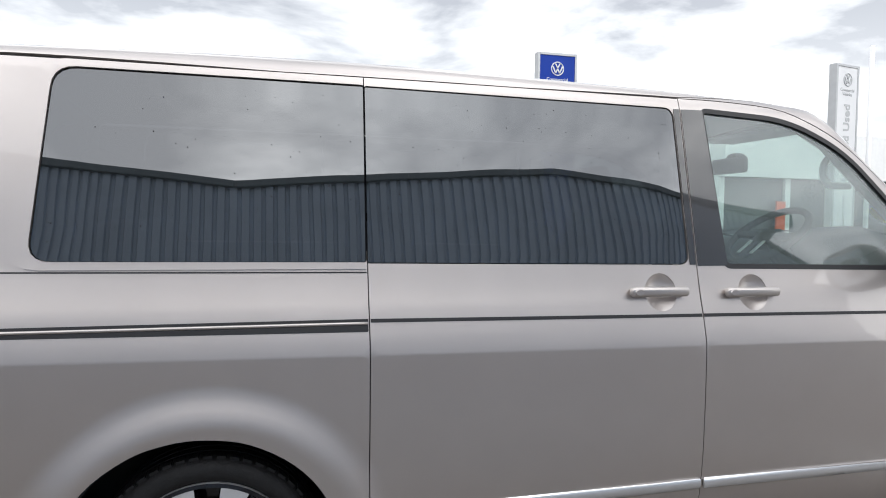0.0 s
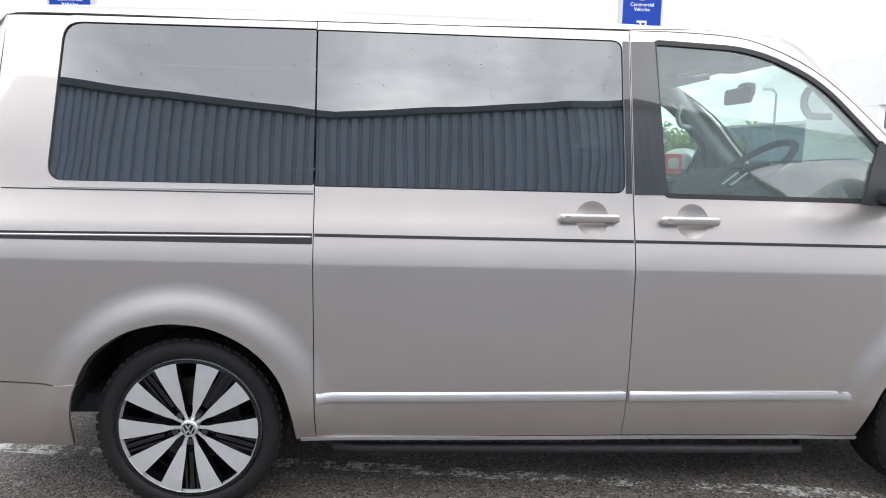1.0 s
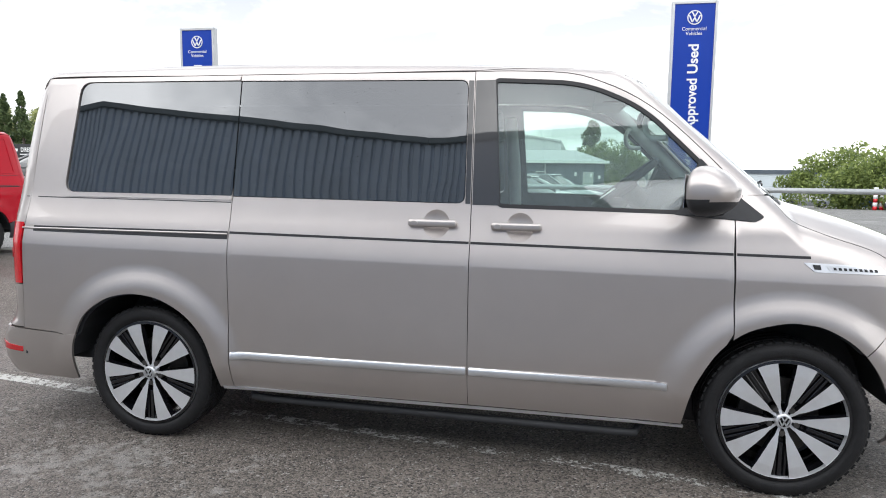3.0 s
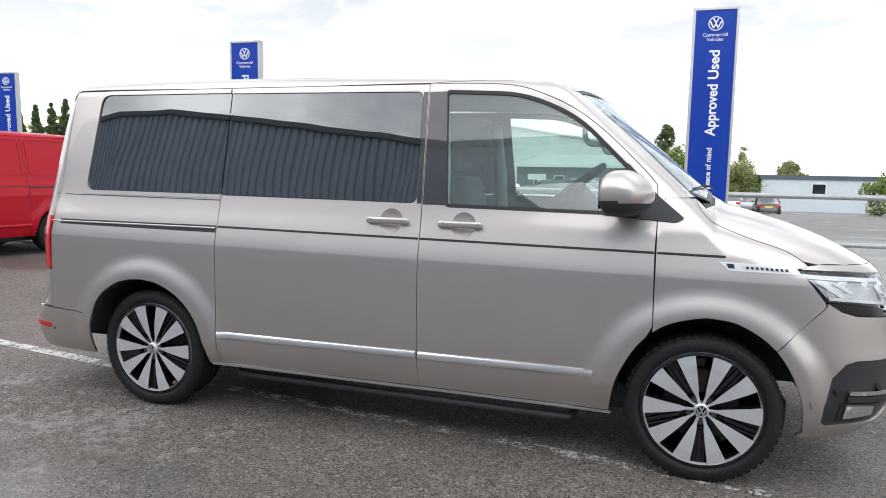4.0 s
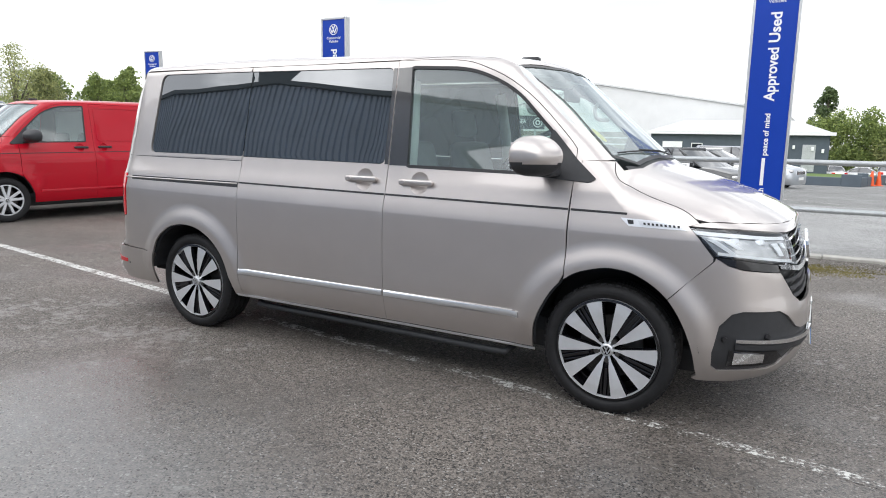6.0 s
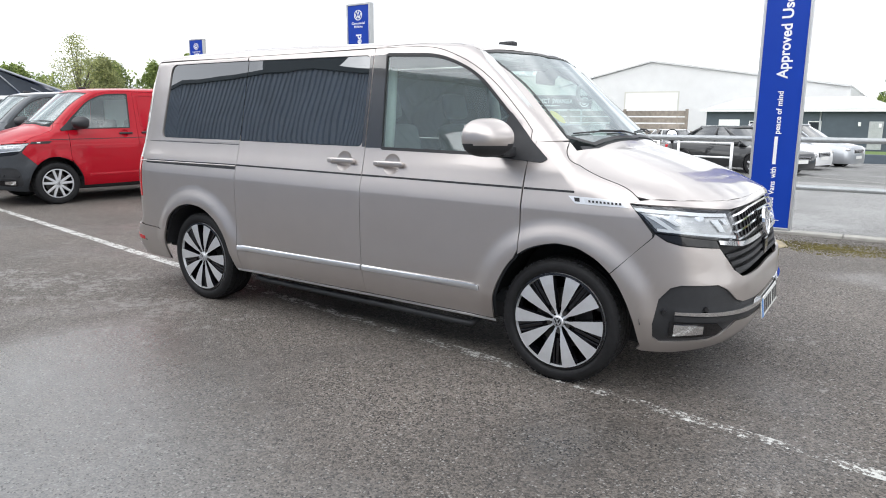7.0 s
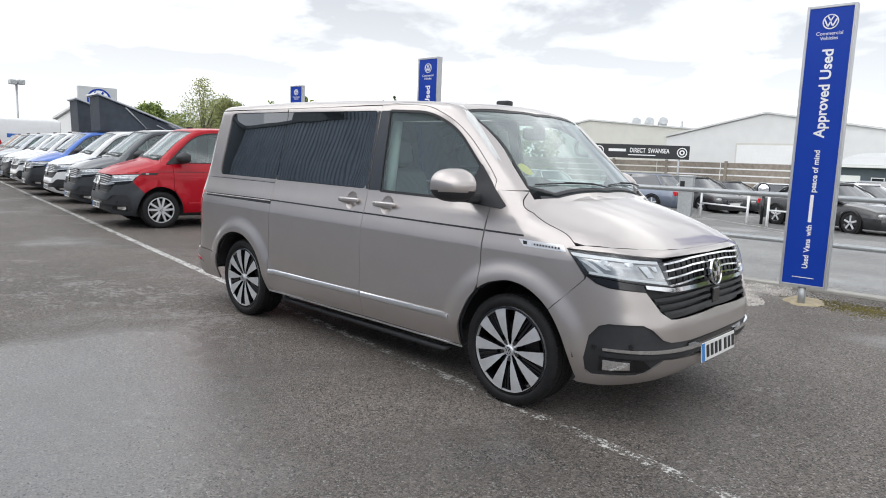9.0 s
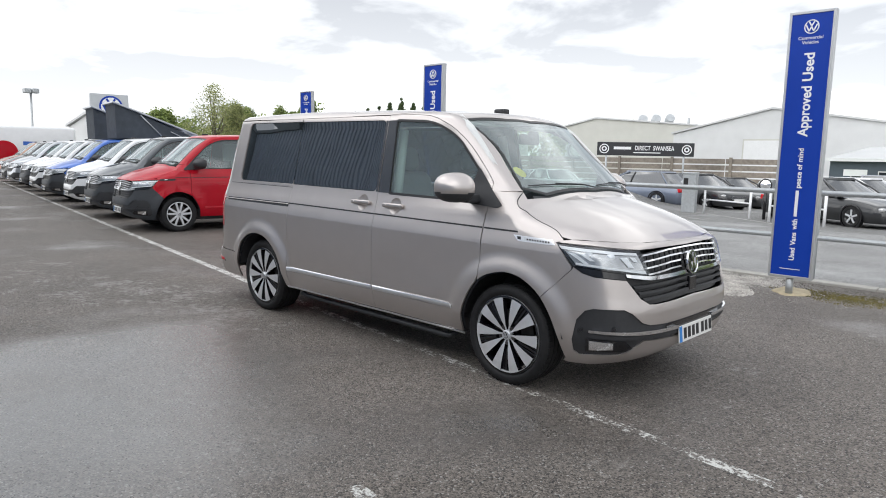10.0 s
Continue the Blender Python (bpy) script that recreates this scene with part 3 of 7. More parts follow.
def from_tail(q):
    o = np.c_[np.full(len(q), -0.2), np.full(len(q), YC), q[:, 1]]
    return meet(o, np.c_[-np.cos(q[:, 0]), -np.sin(q[:, 0]), np.zeros(len(q))])


def mirrored(project):
    """The same on the left of the van."""
    def at(q):
        p = project(q)
        p[:, 1] = 2 * YC - p[:, 1]
        return p
    at.flip = True
    return at


def bulged(project, zc, h, d):
    """The same, swelling outwards by d round the height zc."""
    def at(q):
        p = project(q)
        p[:, 1] += np.where(p[:, 1] < YC, -1, 1) * d * np.sqrt(np.clip(1 - ((q[:, 1] - zc) / h) ** 2, 0, 1))
        return p
    return at


def inside_poly(q, poly):
    x, y = q[:, 0], q[:, 1]
    hit = np.zeros(len(q), bool)
    for (ax, ay), (bx, by) in zip(poly, np.roll(poly, -1, 0)):
        with np.errstate(divide="ignore", invalid="ignore"):
            hit ^= ((ay > y) != (by > y)) & (x < (bx - ax) * (y - ay) / (by - ay) + ax)
    return hit


def dense(poly, step):
    out = []
    for a, b in zip(poly, np.roll(poly, -1, 0)):
        n = max(1, int(math.ceil(np.hypot(*(b - a)) / step)))
        out += [a + (b - a) * k / n for k in range(n)]
    return np.array(out)


def rounded(points, radius=0.02, n=5):
    """A polygon with rounded corners; a point may carry its own radius."""
    pts = [Vector(p[:2]) for p in points]
    rad = [p[2] if len(p) > 2 else radius for p in points]
    out = []
    for i, p in enumerate(pts):
        a, b = pts[i - 1] - p, pts[(i + 1) % len(pts)] - p
        r = min(rad[i], a.length * 0.45, b.length * 0.45)
        if r < 1e-4:
            out.append(tuple(p))
            continue
        s, e = p + a.normalized() * r, p + b.normalized() * r
        for k in range(n + 1):
            t = k / n
            out.append(tuple(s * (1 - t) ** 2 + p * 2 * t * (1 - t) + e * t * t))
    return out


def from_edge(poly, d):
    """A polygon moved inwards by d (outwards if d is negative)."""
    p = np.array(poly, float)
    area = 0.5 * np.sum(p[:, 0] * np.roll(p[:, 1], -1) - np.roll(p[:, 0], -1) * p[:, 1])
    t = np.roll(p, -1, 0) - np.roll(p, 1, 0)
    t /= np.linalg.norm(t, axis=1)[:, None] + 1e-9
    return p + np.c_[-t[:, 1], t[:, 0]] * d * np.sign(area)


def panel(name, project, poly, mat, parent, holes=(), step=0.05, lift=0.0, depth=0.014, label="", gap=0.002):
    """A sheet that follows the body: its outline lies in the plane that project() reads, and its rim turns inwards by depth."""
    from mathutils.geometry import delaunay_2d_cdt
    loops = [dense(from_edge(poly, gap) if gap else np.array(poly, float), step)] + [dense(np.array(h, float), step) for h in holes]
    lo, hi = loops[0].min(0), loops[0].max(0)
    grid = np.array([(x, y) for x in np.arange(lo[0] + step / 2, hi[0], step) for y in np.arange(lo[1] + step / 2, hi[1], step)]).reshape(-1, 2)
    rim = np.concatenate(loops)
    if len(grid):
        ok = inside_poly(grid, loops[0])
        for h in loops[1:]:
            ok &= ~inside_poly(grid, h)
        grid = grid[ok]
        ok = (((grid[:, None] - rim[None]) ** 2).sum(2).min(1) > (0.45 * step) ** 2) if len(grid) else np.zeros(0, bool)
        grid = grid[ok]
    if step < 0.05 and lo[1] < 0.9 and hi[1] > 1.0 and hi[0] - lo[0] > 0.3 and len(grid):
        # close rows along the crease keep it crisp
        far_off = np.abs(grid[:, 1] - (0.956 - 0.0125 * (grid[:, 0] - 1.6))) > 0.026
        rows = np.array([(x, 0.956 - 0.0125 * (x - 1.6) + o) for x in np.arange(lo[0] + step / 2, hi[0], step) for o in (-0.016, -0.008, -0.003, 0.003, 0.008, 0.016)])
        rows = rows[inside_poly(rows, loops[0])]
        rows = rows[((rows[:, None] - rim[None]) ** 2).sum(2).min(1) > 0.012 ** 2]
        grid = np.concatenate([grid[far_off], rows])
    if step < 0.05 and lo[1] < 0.75 and hi[1] > 1.0 and hi[0] - lo[0] > 0.3 and len(grid):
        # and rings round the wheel arches
        for cx in WHEELS:
            r = np.hypot(grid[:, 0] - cx, grid[:, 1] - 0.335)
            grid = grid[(r < 0.40) | (r > 0.575)]
            ring = np.array([(cx + q * math.cos(a), 0.335 + q * math.sin(a)) for q in (0.425, 0.44, 0.458, 0.478, 0.50, 0.522, 0.545, 0.57) for a in np.arange(-0.1, math.pi + 0.1, 0.06)])
            ring = ring[inside_poly(ring, loops[0])]
            if len(ring):
                ring = ring[((ring[:, None] - rim[None]) ** 2).sum(2).min(1) > 0.012 ** 2]
                grid = np.concatenate([grid, ring])
    pts = np.concatenate([rim, grid]) if len(grid) else rim
    edges, s = [], 0
    for l in loops:
        edges += [(s + i, s + (i + 1) % len(l)) for i in range(len(l))]
        s += len(l)
    out = delaunay_2d_cdt([Vector(p) for p in pts], edges, [], 0, 1e-6)
    q = np.array([tuple(v) for v in out[0]])
    tri = np.array([f for f in out[2] if len(f) == 3])
    mid = q[tri].mean(1)
    keep = inside_poly(mid, loops[0])
    for h in loops[1:]:
        keep &= ~inside_poly(mid, h)
    tri = tri[keep]
    e = 1e-3
    p = project(q.copy())
    da, db = project(q + (e, 0)) - project(q - (e, 0)), project(q + (0, e)) - project(q - (0, e))
    n = np.cross(da, db)
    n /= np.linalg.norm(n, axis=1)[:, None] + 1e-12
    centre = np.array([1.3, YC, 0.9])
    flip = np.sum(n * (p - centre) * (0.2, 1, 1), axis=1).mean() < 0
    if flip:
        n = -n
    p = p + n * lift
    a, b, c = p[tri[:, 0]], p[tri[:, 1]], p[tri[:, 2]]
    wrong = np.sum(np.cross(b - a, c - a) * n[tri].mean(1), axis=1) < 0
    tri[wrong] = tri[wrong][:, ::-1]
    count, verts, norms, faces = len(p), [p], [n], [tuple(t) for t in tri]
    if depth:
        half = {}
        for t in tri:
            for i in range(3):
                u, v = t[i], t[(i + 1) % 3]
                half[(u, v)] = 1
        border = [(u, v) for u, v in half if (v, u) not in half]
        used = sorted({u for k in border for u in k})
        where = {u: i for i, u in enumerate(used)}
        m = len(used)
        verts += [p[used], p[used] - n[used] * depth]
        t2 = {}
        for u, v in border:
            d = np.cross(p[v] - p[u], n[u])
            d /= np.linalg.norm(d) + 1e-12
            t2[u] = t2.get(u, 0) + d
            t2[v] = t2.get(v, 0) + d
        rn = np.array([t2[u] / (np.linalg.norm(t2[u]) + 1e-9) for u in used])
        norms += [rn, rn]
        for u, v in border:
            a, b = count + where[u], count + where[v]
            faces.append((b, a, a + m, b + m))
    return mesh_object(name, np.concatenate(verts), faces, mat, parent, True, np.concatenate(norms), label)


def drops(flank, panes):
    """Dried rain specks on the dark glass, a few millimetres wide."""
    rng = np.random.default_rng(21)
    for owner, pane, count in panes:
        poly = np.array(from_edge(pane, 0.03), float)
        lo, hi = poly.min(0), poly.max(0)
        q = rng.uniform(lo, hi, (count, 2))
        q = q[inside_poly(q, poly)]
        verts, faces = [], []
        for c in q:
            r = rng.uniform(0.0006, 0.0018)
            ring = np.array([c + (r * math.cos(a), 1.3 * r * math.sin(a)) for a in np.arange(6) * math.pi / 3])
            p, top = flank(ring) + (0, 0.0035, 0), flank(c[None])[0] + (0, 0.0022, 0)
            n = len(verts)
            verts += [*p, top]
            faces += [(n + i, n + (i + 1) % 6, n + 6) for i in range(6)]
        tagged(mesh_object("rain_specks", verts, faces, INK, owner, True), "dark dried rain specks on the glass", kind="stuff")


def ring_pts(cx, cz, r, a0, a1, n):
    return [(cx + r * math.cos(radians(a0 + (a1 - a0) * k / n)), cz + r * math.sin(radians(a0 + (a1 - a0) * k / n))) for k in range(n + 1)]


def wheel(parent, cx, side, R=0.340, style="machined", seg=56):
    """A wheel whose outer face looks to the side; side -1 is the right of the van."""
    y0 = 0.0 if side < 0 else 2 * YC
    m = Matrix.Translation((cx, y0, 0.337)) @ Matrix.Diagonal((1, -side, 1, 1))
    w = new("wheel"); w.parent = parent
    rr = 0.262 if style == "machined" else 0.232
    prof = [(rr - 0.012, 0.045), (rr + 0.006, 0.022), (rr + 0.016, 0.008), (rr + 0.030, 0.003), (R - 0.030, 0.004), (R - 0.014, 0.012), (R - 0.004, 0.028),
            (R - 0.0005, 0.050), (R - 0.0005, 0.075), (R - 0.008, 0.077), (R - 0.008, 0.085), (R, 0.087), (R, 0.122), (R - 0.008, 0.124), (R - 0.008, 0.132),
            (R, 0.134), (R, 0.168), (R - 0.008, 0.170), (R - 0.008, 0.178), (R - 0.0005, 0.180), (R - 0.004, 0.225), (R - 0.03, 0.248), (rr - 0.01, 0.245)]
    tyre = lathe("tyre", prof, RUBBER, w, seg * 2, m=m)
    # shoulder blocks
    bm = bmesh.new()
    for k in range(seg):
        a = 2 * math.pi * k / seg
        t = m @ pose(0, 0, 0, 0, -math.degrees(a), 0)
        add_box(bm, R - 0.010, R + 0.0015, 0.024, 0.072, -0.0125, 0.0125, 0.0, t)
    tagged(part("tread_block_ring", bm, RUBBER, tyre), kind="stuff")
    lip = [(rr + 0.004, 0.010), (rr + 0.004, 0.030), (rr - 0.006, 0.034), (rr - 0.022, 0.075), (rr - 0.03, 0.2), (rr - 0.036, 0.2), (rr - 0.030, 0.074), (rr - 0.014, 0.024), (rr - 0.008, 0.008)]
    rim = lathe("rim", lip, [ALLOY if style == "machined" else ALLOY_SILVER, GLOSS], w, seg, m=m, slots=[0, 0, 0, 1, 1, 1, 1, 0, 1 if style == "machined" else 0])
    lathe("brake_disc", [(0.06, 0.10), (0.165, 0.10), (0.165, 0.125), (0.06, 0.125)], IRON, w, 40, m=m)
    lathe("hub_well", [(0.001, 0.135), (0.21, 0.135), (0.21, 0.14), (0.001, 0.14)], GLOSS, w, 24, m=m)
    if style == "machined":
        n, black = 10, []
        for k in range(n):
            t = m @ pose(0, 0, 0, 0, 18 + 36 * k, 0)
            bm = bmesh.new()
            rows = [(0.034, 0.0060, 0.024), (0.070, 0.0075, 0.018), (0.095, 0.0145, 0.014), (0.15, 0.0245, 0.009), (0.205, 0.0335, 0.007), (rr - 0.006, 0.0425, 0.010)]
            front = [[bm.verts.new(t @ Vector((s * h, y, r))) for s in (-1, 1)] for r, h, y in rows]
            rear = [[bm.verts.new(t @ Vector((s * (h + 0.004), y + 0.030, r))) for s in (-1, 1)] for r, h, y in rows]
            for i in range(len(rows) - 1):
                bm.faces.new((front[i][0], front[i][1], front[i + 1][1], front[i + 1][0]))
                f = bm.faces.new((front[i][1], rear[i][1], rear[i + 1][1], front[i + 1][1])); f.material_index = 1
                f = bm.faces.new((rear[i][0], front[i][0], front[i + 1][0], rear[i + 1][0])); f.material_index = 1
            bmesh.ops.recalc_face_normals(bm, faces=bm.faces)
            part("spoke", bm, [ALLOY, GLOSS], rim, "machined silver spoke with black flanks" if k == 0 else "")
        for k in range(5):
            t = m @ pose(0, 0, 0, 0, 36 + 72 * k, 0)
            bm = bmesh.new()
            for o, h in ((-0.021, 0.006), (0.0, 0.009), (0.021, 0.006)):
                add_box(bm, o - h, o + h, 0.022, 0.050, 0.098 + abs(o) * 0.8, rr - 0.016, 0.003, t)
            add_box(bm, -0.034, 0.034, 0.046, 0.056, 0.085, rr - 0.012, 0.0, t)
            part("spoke_insert", bm, GLOSS, rim)
    else:
        for k in range(5):
            t = m @ pose(0, 0, 0, 0, 72 * k, 0)
            bm = bmesh.new()
            for s in (-1, 1):
                add_box(bm, -0.019, 0.019, 0.006, 0.034, 0.035, rr - 0.004, 0.005, t @ pose(0, 0, 0, 0, s * 15, 0))
            part("spoke", bm, ALLOY_SILVER, rim)
    for k in range(5):
        a = radians(90 + 72 * k + (36 if style == "machined" else 0))
        lathe("wheel_bolt", [(0.0005, 0.016), (0.011, 0.016), (0.013, 0.020), (0.013, 0.05), (0.0005, 0.05)], IRON, rim, 10, m=m @ Matrix.Translation((0.056 * math.cos(a), 0.0, 0.056 * math.sin(a))))
    cap = lathe("centre_cap", [(0.0005, 0.006), (0.027, 0.006), (0.031, 0.008), (0.034, 0.013), (0.034, 0.05), (0.0005, 0.05)], SATIN, w, 28, m=m)
    emblem("cap_badge", m @ Matrix.Translation((0, 0.005, 0)), 0.027, cap, SATIN, GLOSS)
    return w


def emblem(name, m, r, parent, metal, ground):
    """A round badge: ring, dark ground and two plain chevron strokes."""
    ob = lathe(name, [(r * 0.84, 0.0), (r * 0.88, -0.006), (r * 0.97, -0.006), (r, 0.0), (r, 0.008), (r * 0.84, 0.008)], metal, parent, 40, m=m)
    lathe("badge_ground", [(0.0005, 0.0), (r * 0.84, 0.0), (r * 0.84, 0.006), (0.0005, 0.006)], ground, ob, 32, m=m)
    w = r * 0.085
    for (x0, z0), (x1, z1) in (((-0.36, 0.72), (0, 0.10)), ((0.36, 0.72), (0, 0.10)), ((-0.74, 0.32), (-0.30, -0.62)), ((0.74, 0.32), (0.30, -0.62)), ((-0.30, -0.62), (0, 0.0)), ((0.30, -0.62), (0, 0.0))):
        d = Vector((x1 - x0, 0, z1 - z0)) * r
        mm = m @ Matrix.Translation(((x0 + x1) / 2 * r, -0.004, (z0 + z1) / 2 * r)) @ pose(0, 0, 0, 0, -math.degrees(math.atan2(d.z, d.x)), 0)
        bm = bmesh.new()
        add_box(bm, -d.length / 2, d.length / 2, -0.003, 0.003, -w, w, 0.0, mm)
        part("badge_stroke", bm, metal, ob)
    return ob


def plate(name, m, parent, mat, w=0.52, h=0.111, bars=True):
    """A number plate, its characters turned into plain bars; faces -y before m."""
    bm = bmesh.new()
    add_box(bm, -w / 2, w / 2, -0.004, 0.004, -h / 2, h / 2, 0.003, m)
    ob = part(name, bm, mat, parent, "number plate with plain bars")
    if bars:
        for i in range(7):
            x = -w * 0.37 + i * 0.063 + (0.022 if i > 3 else 0)
            b = bmesh.new(); add_box(b, x, x + 0.042, -0.0055, -0.004, -0.036, 0.036, 0.0, m); part("character_bar", b, INK, ob)
        b = bmesh.new(); add_box(b, -w / 2 + 0.003, -w / 2 + 0.043, -0.0052, -0.004, -h / 2 + 0.003, h / 2 - 0.003, 0.0, m); part("blue_band", b, PLATE_BLUE, ob)
    return ob


# outlines on the flank, in x and z
ARCH_R = [(-0.425, 0.27), (-0.405, 0.40), (-0.382, 0.50), (-0.318, 0.625), (-0.205, 0.710), (-0.10, 0.744), (0.0, 0.750), (0.12, 0.728), (0.245, 0.658), (0.335, 0.553), (0.378, 0.42), (0.392, 0.29)]
ARCH_F = [(2.592, 0.285), (2.612, 0.42), (2.650, 0.52), (2.722, 0.638), (2.825, 0.722), (2.96, 0.764), (3.04, 0.766), (3.13, 0.748), (3.245, 0.680), (3.334, 0.573), (3.400, 0.42), (3.424, 0.262)]


def smooth_line(pts, n=4):
    """Points on a soft curve through pts (Catmull-Rom)."""
    p = [Vector(q) for q in pts]
    p = [p[0] * 2 - p[1]] + p + [p[-1] * 2 - p[-2]]
    out = []
    for i in range(1, len(p) - 2):
        a, b, c, d = p[i - 1:i + 3]
        for k in range(n):
            t = k / n
            out.append(tuple(0.5 * (2 * b + (c - a) * t + (2 * a - 5 * b + 4 * c - d) * t * t + (3 * b - a - 3 * c + d) * t ** 3)))
    return out + [tuple(p[-2])]


def van(name, label, paint, m=None, fine=True, bumpers=None, windows=True, machined=True, group="", bright=True, pop_top=False, plate_mat=None):
    """A box van of the same body: panels over one shape, each its own part. fine=False for those farther off."""
    v = root(name, label, "van", group)
    bumper = bumpers or paint
    st = 0.045 if fine else 0.11
    AR, AF = smooth_line(ARCH_R, 4 if fine else 2), smooth_line(ARCH_F, 4 if fine else 2)
    roof_edge = 1.832
    tail_seam = [(-0.705, 0.535), (-0.693, 0.77), (-0.681, 1.08), (-0.665, 1.43), (-0.645, 1.70), (-0.635, roof_edge)]
    quarter = [(0.468, 0.29), (0.468, roof_edge)] + tail_seam[::-1] + [(-0.46, 0.522), (-0.395, 0.508)] + AR[int(len(AR) * 0.2):]
    slider = [(0.468, 0.298), (1.640, 0.290), (1.642, 1.05), (1.630, roof_edge), (0.468, roof_edge)]
    door_top = smooth_line([(1.630, roof_edge), (1.80, 1.834), (2.05, 1.822), (2.20, 1.780), (2.36, 1.705), (2.52, 1.588), (2.70, 1.415), (2.762, 1.345)], 3)
    k_mid = max(2, int(len(AF) * 0.33))
    door = [(1.640, 0.290), (2.590, 0.278)] + AF[1:k_mid] + [(2.770, 0.712), (2.764, 1.05), (2.768, 1.18)] + door_top[::-1] + [(1.642, 1.05)]
    cut = next(i for i, (x, z) in enumerate(AF) if x > 3.1 and z < 0.640)
    hood_edge = smooth_line([(2.935, 1.285), (2.965, 1.225), (3.015, 1.178), (3.15, 1.122), (3.307, 1.070), (3.394, 1.015)], 4)
    fender = [(2.768, 1.18), (2.770, 0.712)] + AF[k_mid:cut] + [(3.285, 0.645), (3.400, 0.765), (3.470, 0.838), (3.470, 0.858), (3.399, 0.947), (3.349, 0.998), (3.394, 1.010)] + hood_edge[::-1][1:] + [(2.80, 1.290)]
    rear_pane = rounded([(-0.425, 1.805, 0.06), (0.466, 1.802, 0.006), (0.462, 1.245, 0.006), (-0.468, 1.250, 0.06)], 0.055)
    slider_pane = rounded([(0.472, 1.800, 0.006), (1.598, 1.790), (1.606, 1.232), (0.470, 1.243, 0.006)], 0.035)
    door_pane = rounded([(1.728, 1.788, 0.02), (2.12, 1.772, 0.14), (2.38, 1.660, 0.12), (2.640, 1.405, 0.02), (2.560, 1.214, 0.01), (1.765, 1.226, 0.02)], 0.03, 7)
    sp = lambda x, z: from_side(np.array([(x, z)]))[0]
    ta = lambda x, z: float(np.arctan2(YC - sp(x, z)[1], -0.2 - x))
    for side in (-1, 1):
        flank = from_side if side < 0 else mirrored(from_side)
        nose = from_nose if side < 0 else mirrored(from_nose)
        tail = from_tail if side < 0 else mirrored(from_tail)
        glazed = windows or side == 0
        # the doors, the quarter and the wing
        cups = [[(x0 + 0.126 + 0.062 * math.cos(a), z0 - 0.003 + 0.064 * math.sin(a)) for a in np.linspace(0, 2 * math.pi, 28, endpoint=False)] for x0, z0 in ((1.357, 1.139), (1.737, 1.132))]
        q = panel("rear_quarter_panel", flank, quarter, paint, v, [from_edge(rear_pane, -0.004)] if glazed else [], st)
        s = panel("sliding_door" if windows else "side_panel", flank, slider, paint, v, [from_edge(slider_pane, -0.004), cups[0]] if glazed else [cups[0]], st)
        d = panel("front_door", flank, door, paint, v, [from_edge(door_pane, -0.012), cups[1]], st)
        w = panel("front_wing", flank, fender, paint, v, [], st)
        panel("a_pillar", flank, door_top + [(2.768, 1.18), (2.80, 1.286), (2.930, 1.290)] + smooth_line([(2.915, 1.305), (2.78, 1.432), (2.60, 1.600), (2.352, 1.793), (2.22, 1.835), (2.0, 1.850), (1.80, 1.846), (1.64, 1.838)], 3), paint, v, [], 0.022 if fine else st)
        if glazed:
            panel("window", flank, rear_pane, PRIVACY if side < 0 else PRIVACY_LEFT, q, [], st * 1.5, -0.004, 0.004, "dark tinted side window", 0)
            panel("window", flank, slider_pane, PRIVACY if side < 0 else PRIVACY_LEFT, s, [], st * 1.5, -0.004, 0.004, "dark tinted side window", 0)
            panel("b_pillar_cover", flank, rounded([(1.6335, 1.792), (1.728, 1.794), (1.770, 1.222), (1.6425, 1.222)], 0.004), PILLAR, d, [], 0.022 if fine else 0.06, 0.003, 0.006)
            panel("b_pillar_cover", flank, rounded([(1.601, 1.792), (1.6285, 1.792), (1.637, 1.226), (1.610, 1.226)], 0.004), PILLAR, s, [], 0.022 if fine else 0.06, 0.003, 0.006)
            ring = rounded([(-0.475, 1.829, 0.08), (0.464, 1.827, 0.004), (0.464, 1.222, 0.004), (-0.530, 1.224, 0.09)], 0.05)
            panel("window_surround", flank, ring, paint, q, [from_edge(rear_pane, -0.003)], 0.03 if fine else st, 0.005, 0.006, "pressed painted frame round the window", 0)
        else:
            for owner, o in ((q, [(-0.55, 1.79), (0.42, 1.79), (0.42, 1.245), (-0.60, 1.245)]), (s, [(0.51, 1.79), (1.57, 1.785), (1.57, 1.235), (0.51, 1.24)])):
                o = rounded(o, 0.05)
                panel("side_pressing", flank, o, paint, owner, [from_edge(o, 0.022)], 0.06, 0.006, 0.006, "raised rim of a pressed side panel", 0)
            panel("door_seam", flank, [(0.466, 1.826), (0.472, 1.826), (0.472, 0.31), (0.466, 0.31)], INK, s, [], 0.1, 0.002, 0.002, "", 0)
        if not bright:
            panel("sill_swage", bulged(flank, 0.466, 0.024, 0.012), rounded([(0.476, 0.490), (2.512, 0.478), (2.518, 0.436), (0.476, 0.446)], 0.006), paint, s, [], 0.05, 0.003, 0.008, "", 0)
        if fine and side < 0:
            drops(flank, ((q, rear_pane, 95), (s, slider_pane, 150)))
        panel("window", flank, door_pane, CLEAR, d, [], st * 1.5, -0.008, 0.003, "clear green-tinted door window", 0)
        panel("window_seal", flank, from_edge(door_pane, -0.013), INK, d, [from_edge(door_pane, 0.005)], 0.03 if fine else 0.08, 0.001, 0.014, "", 0)
        # mirror foot and mirror
        sail = rounded([(2.625, 1.445), (2.770, 1.292), (2.885, 1.196), (2.850, 1.176), (2.520, 1.200), (2.545, 1.225)], 0.012)
        panel("mirror_foot", flank, sail, PLASTIC, d, [], 0.05, 0.006, 0.012, "", 0)
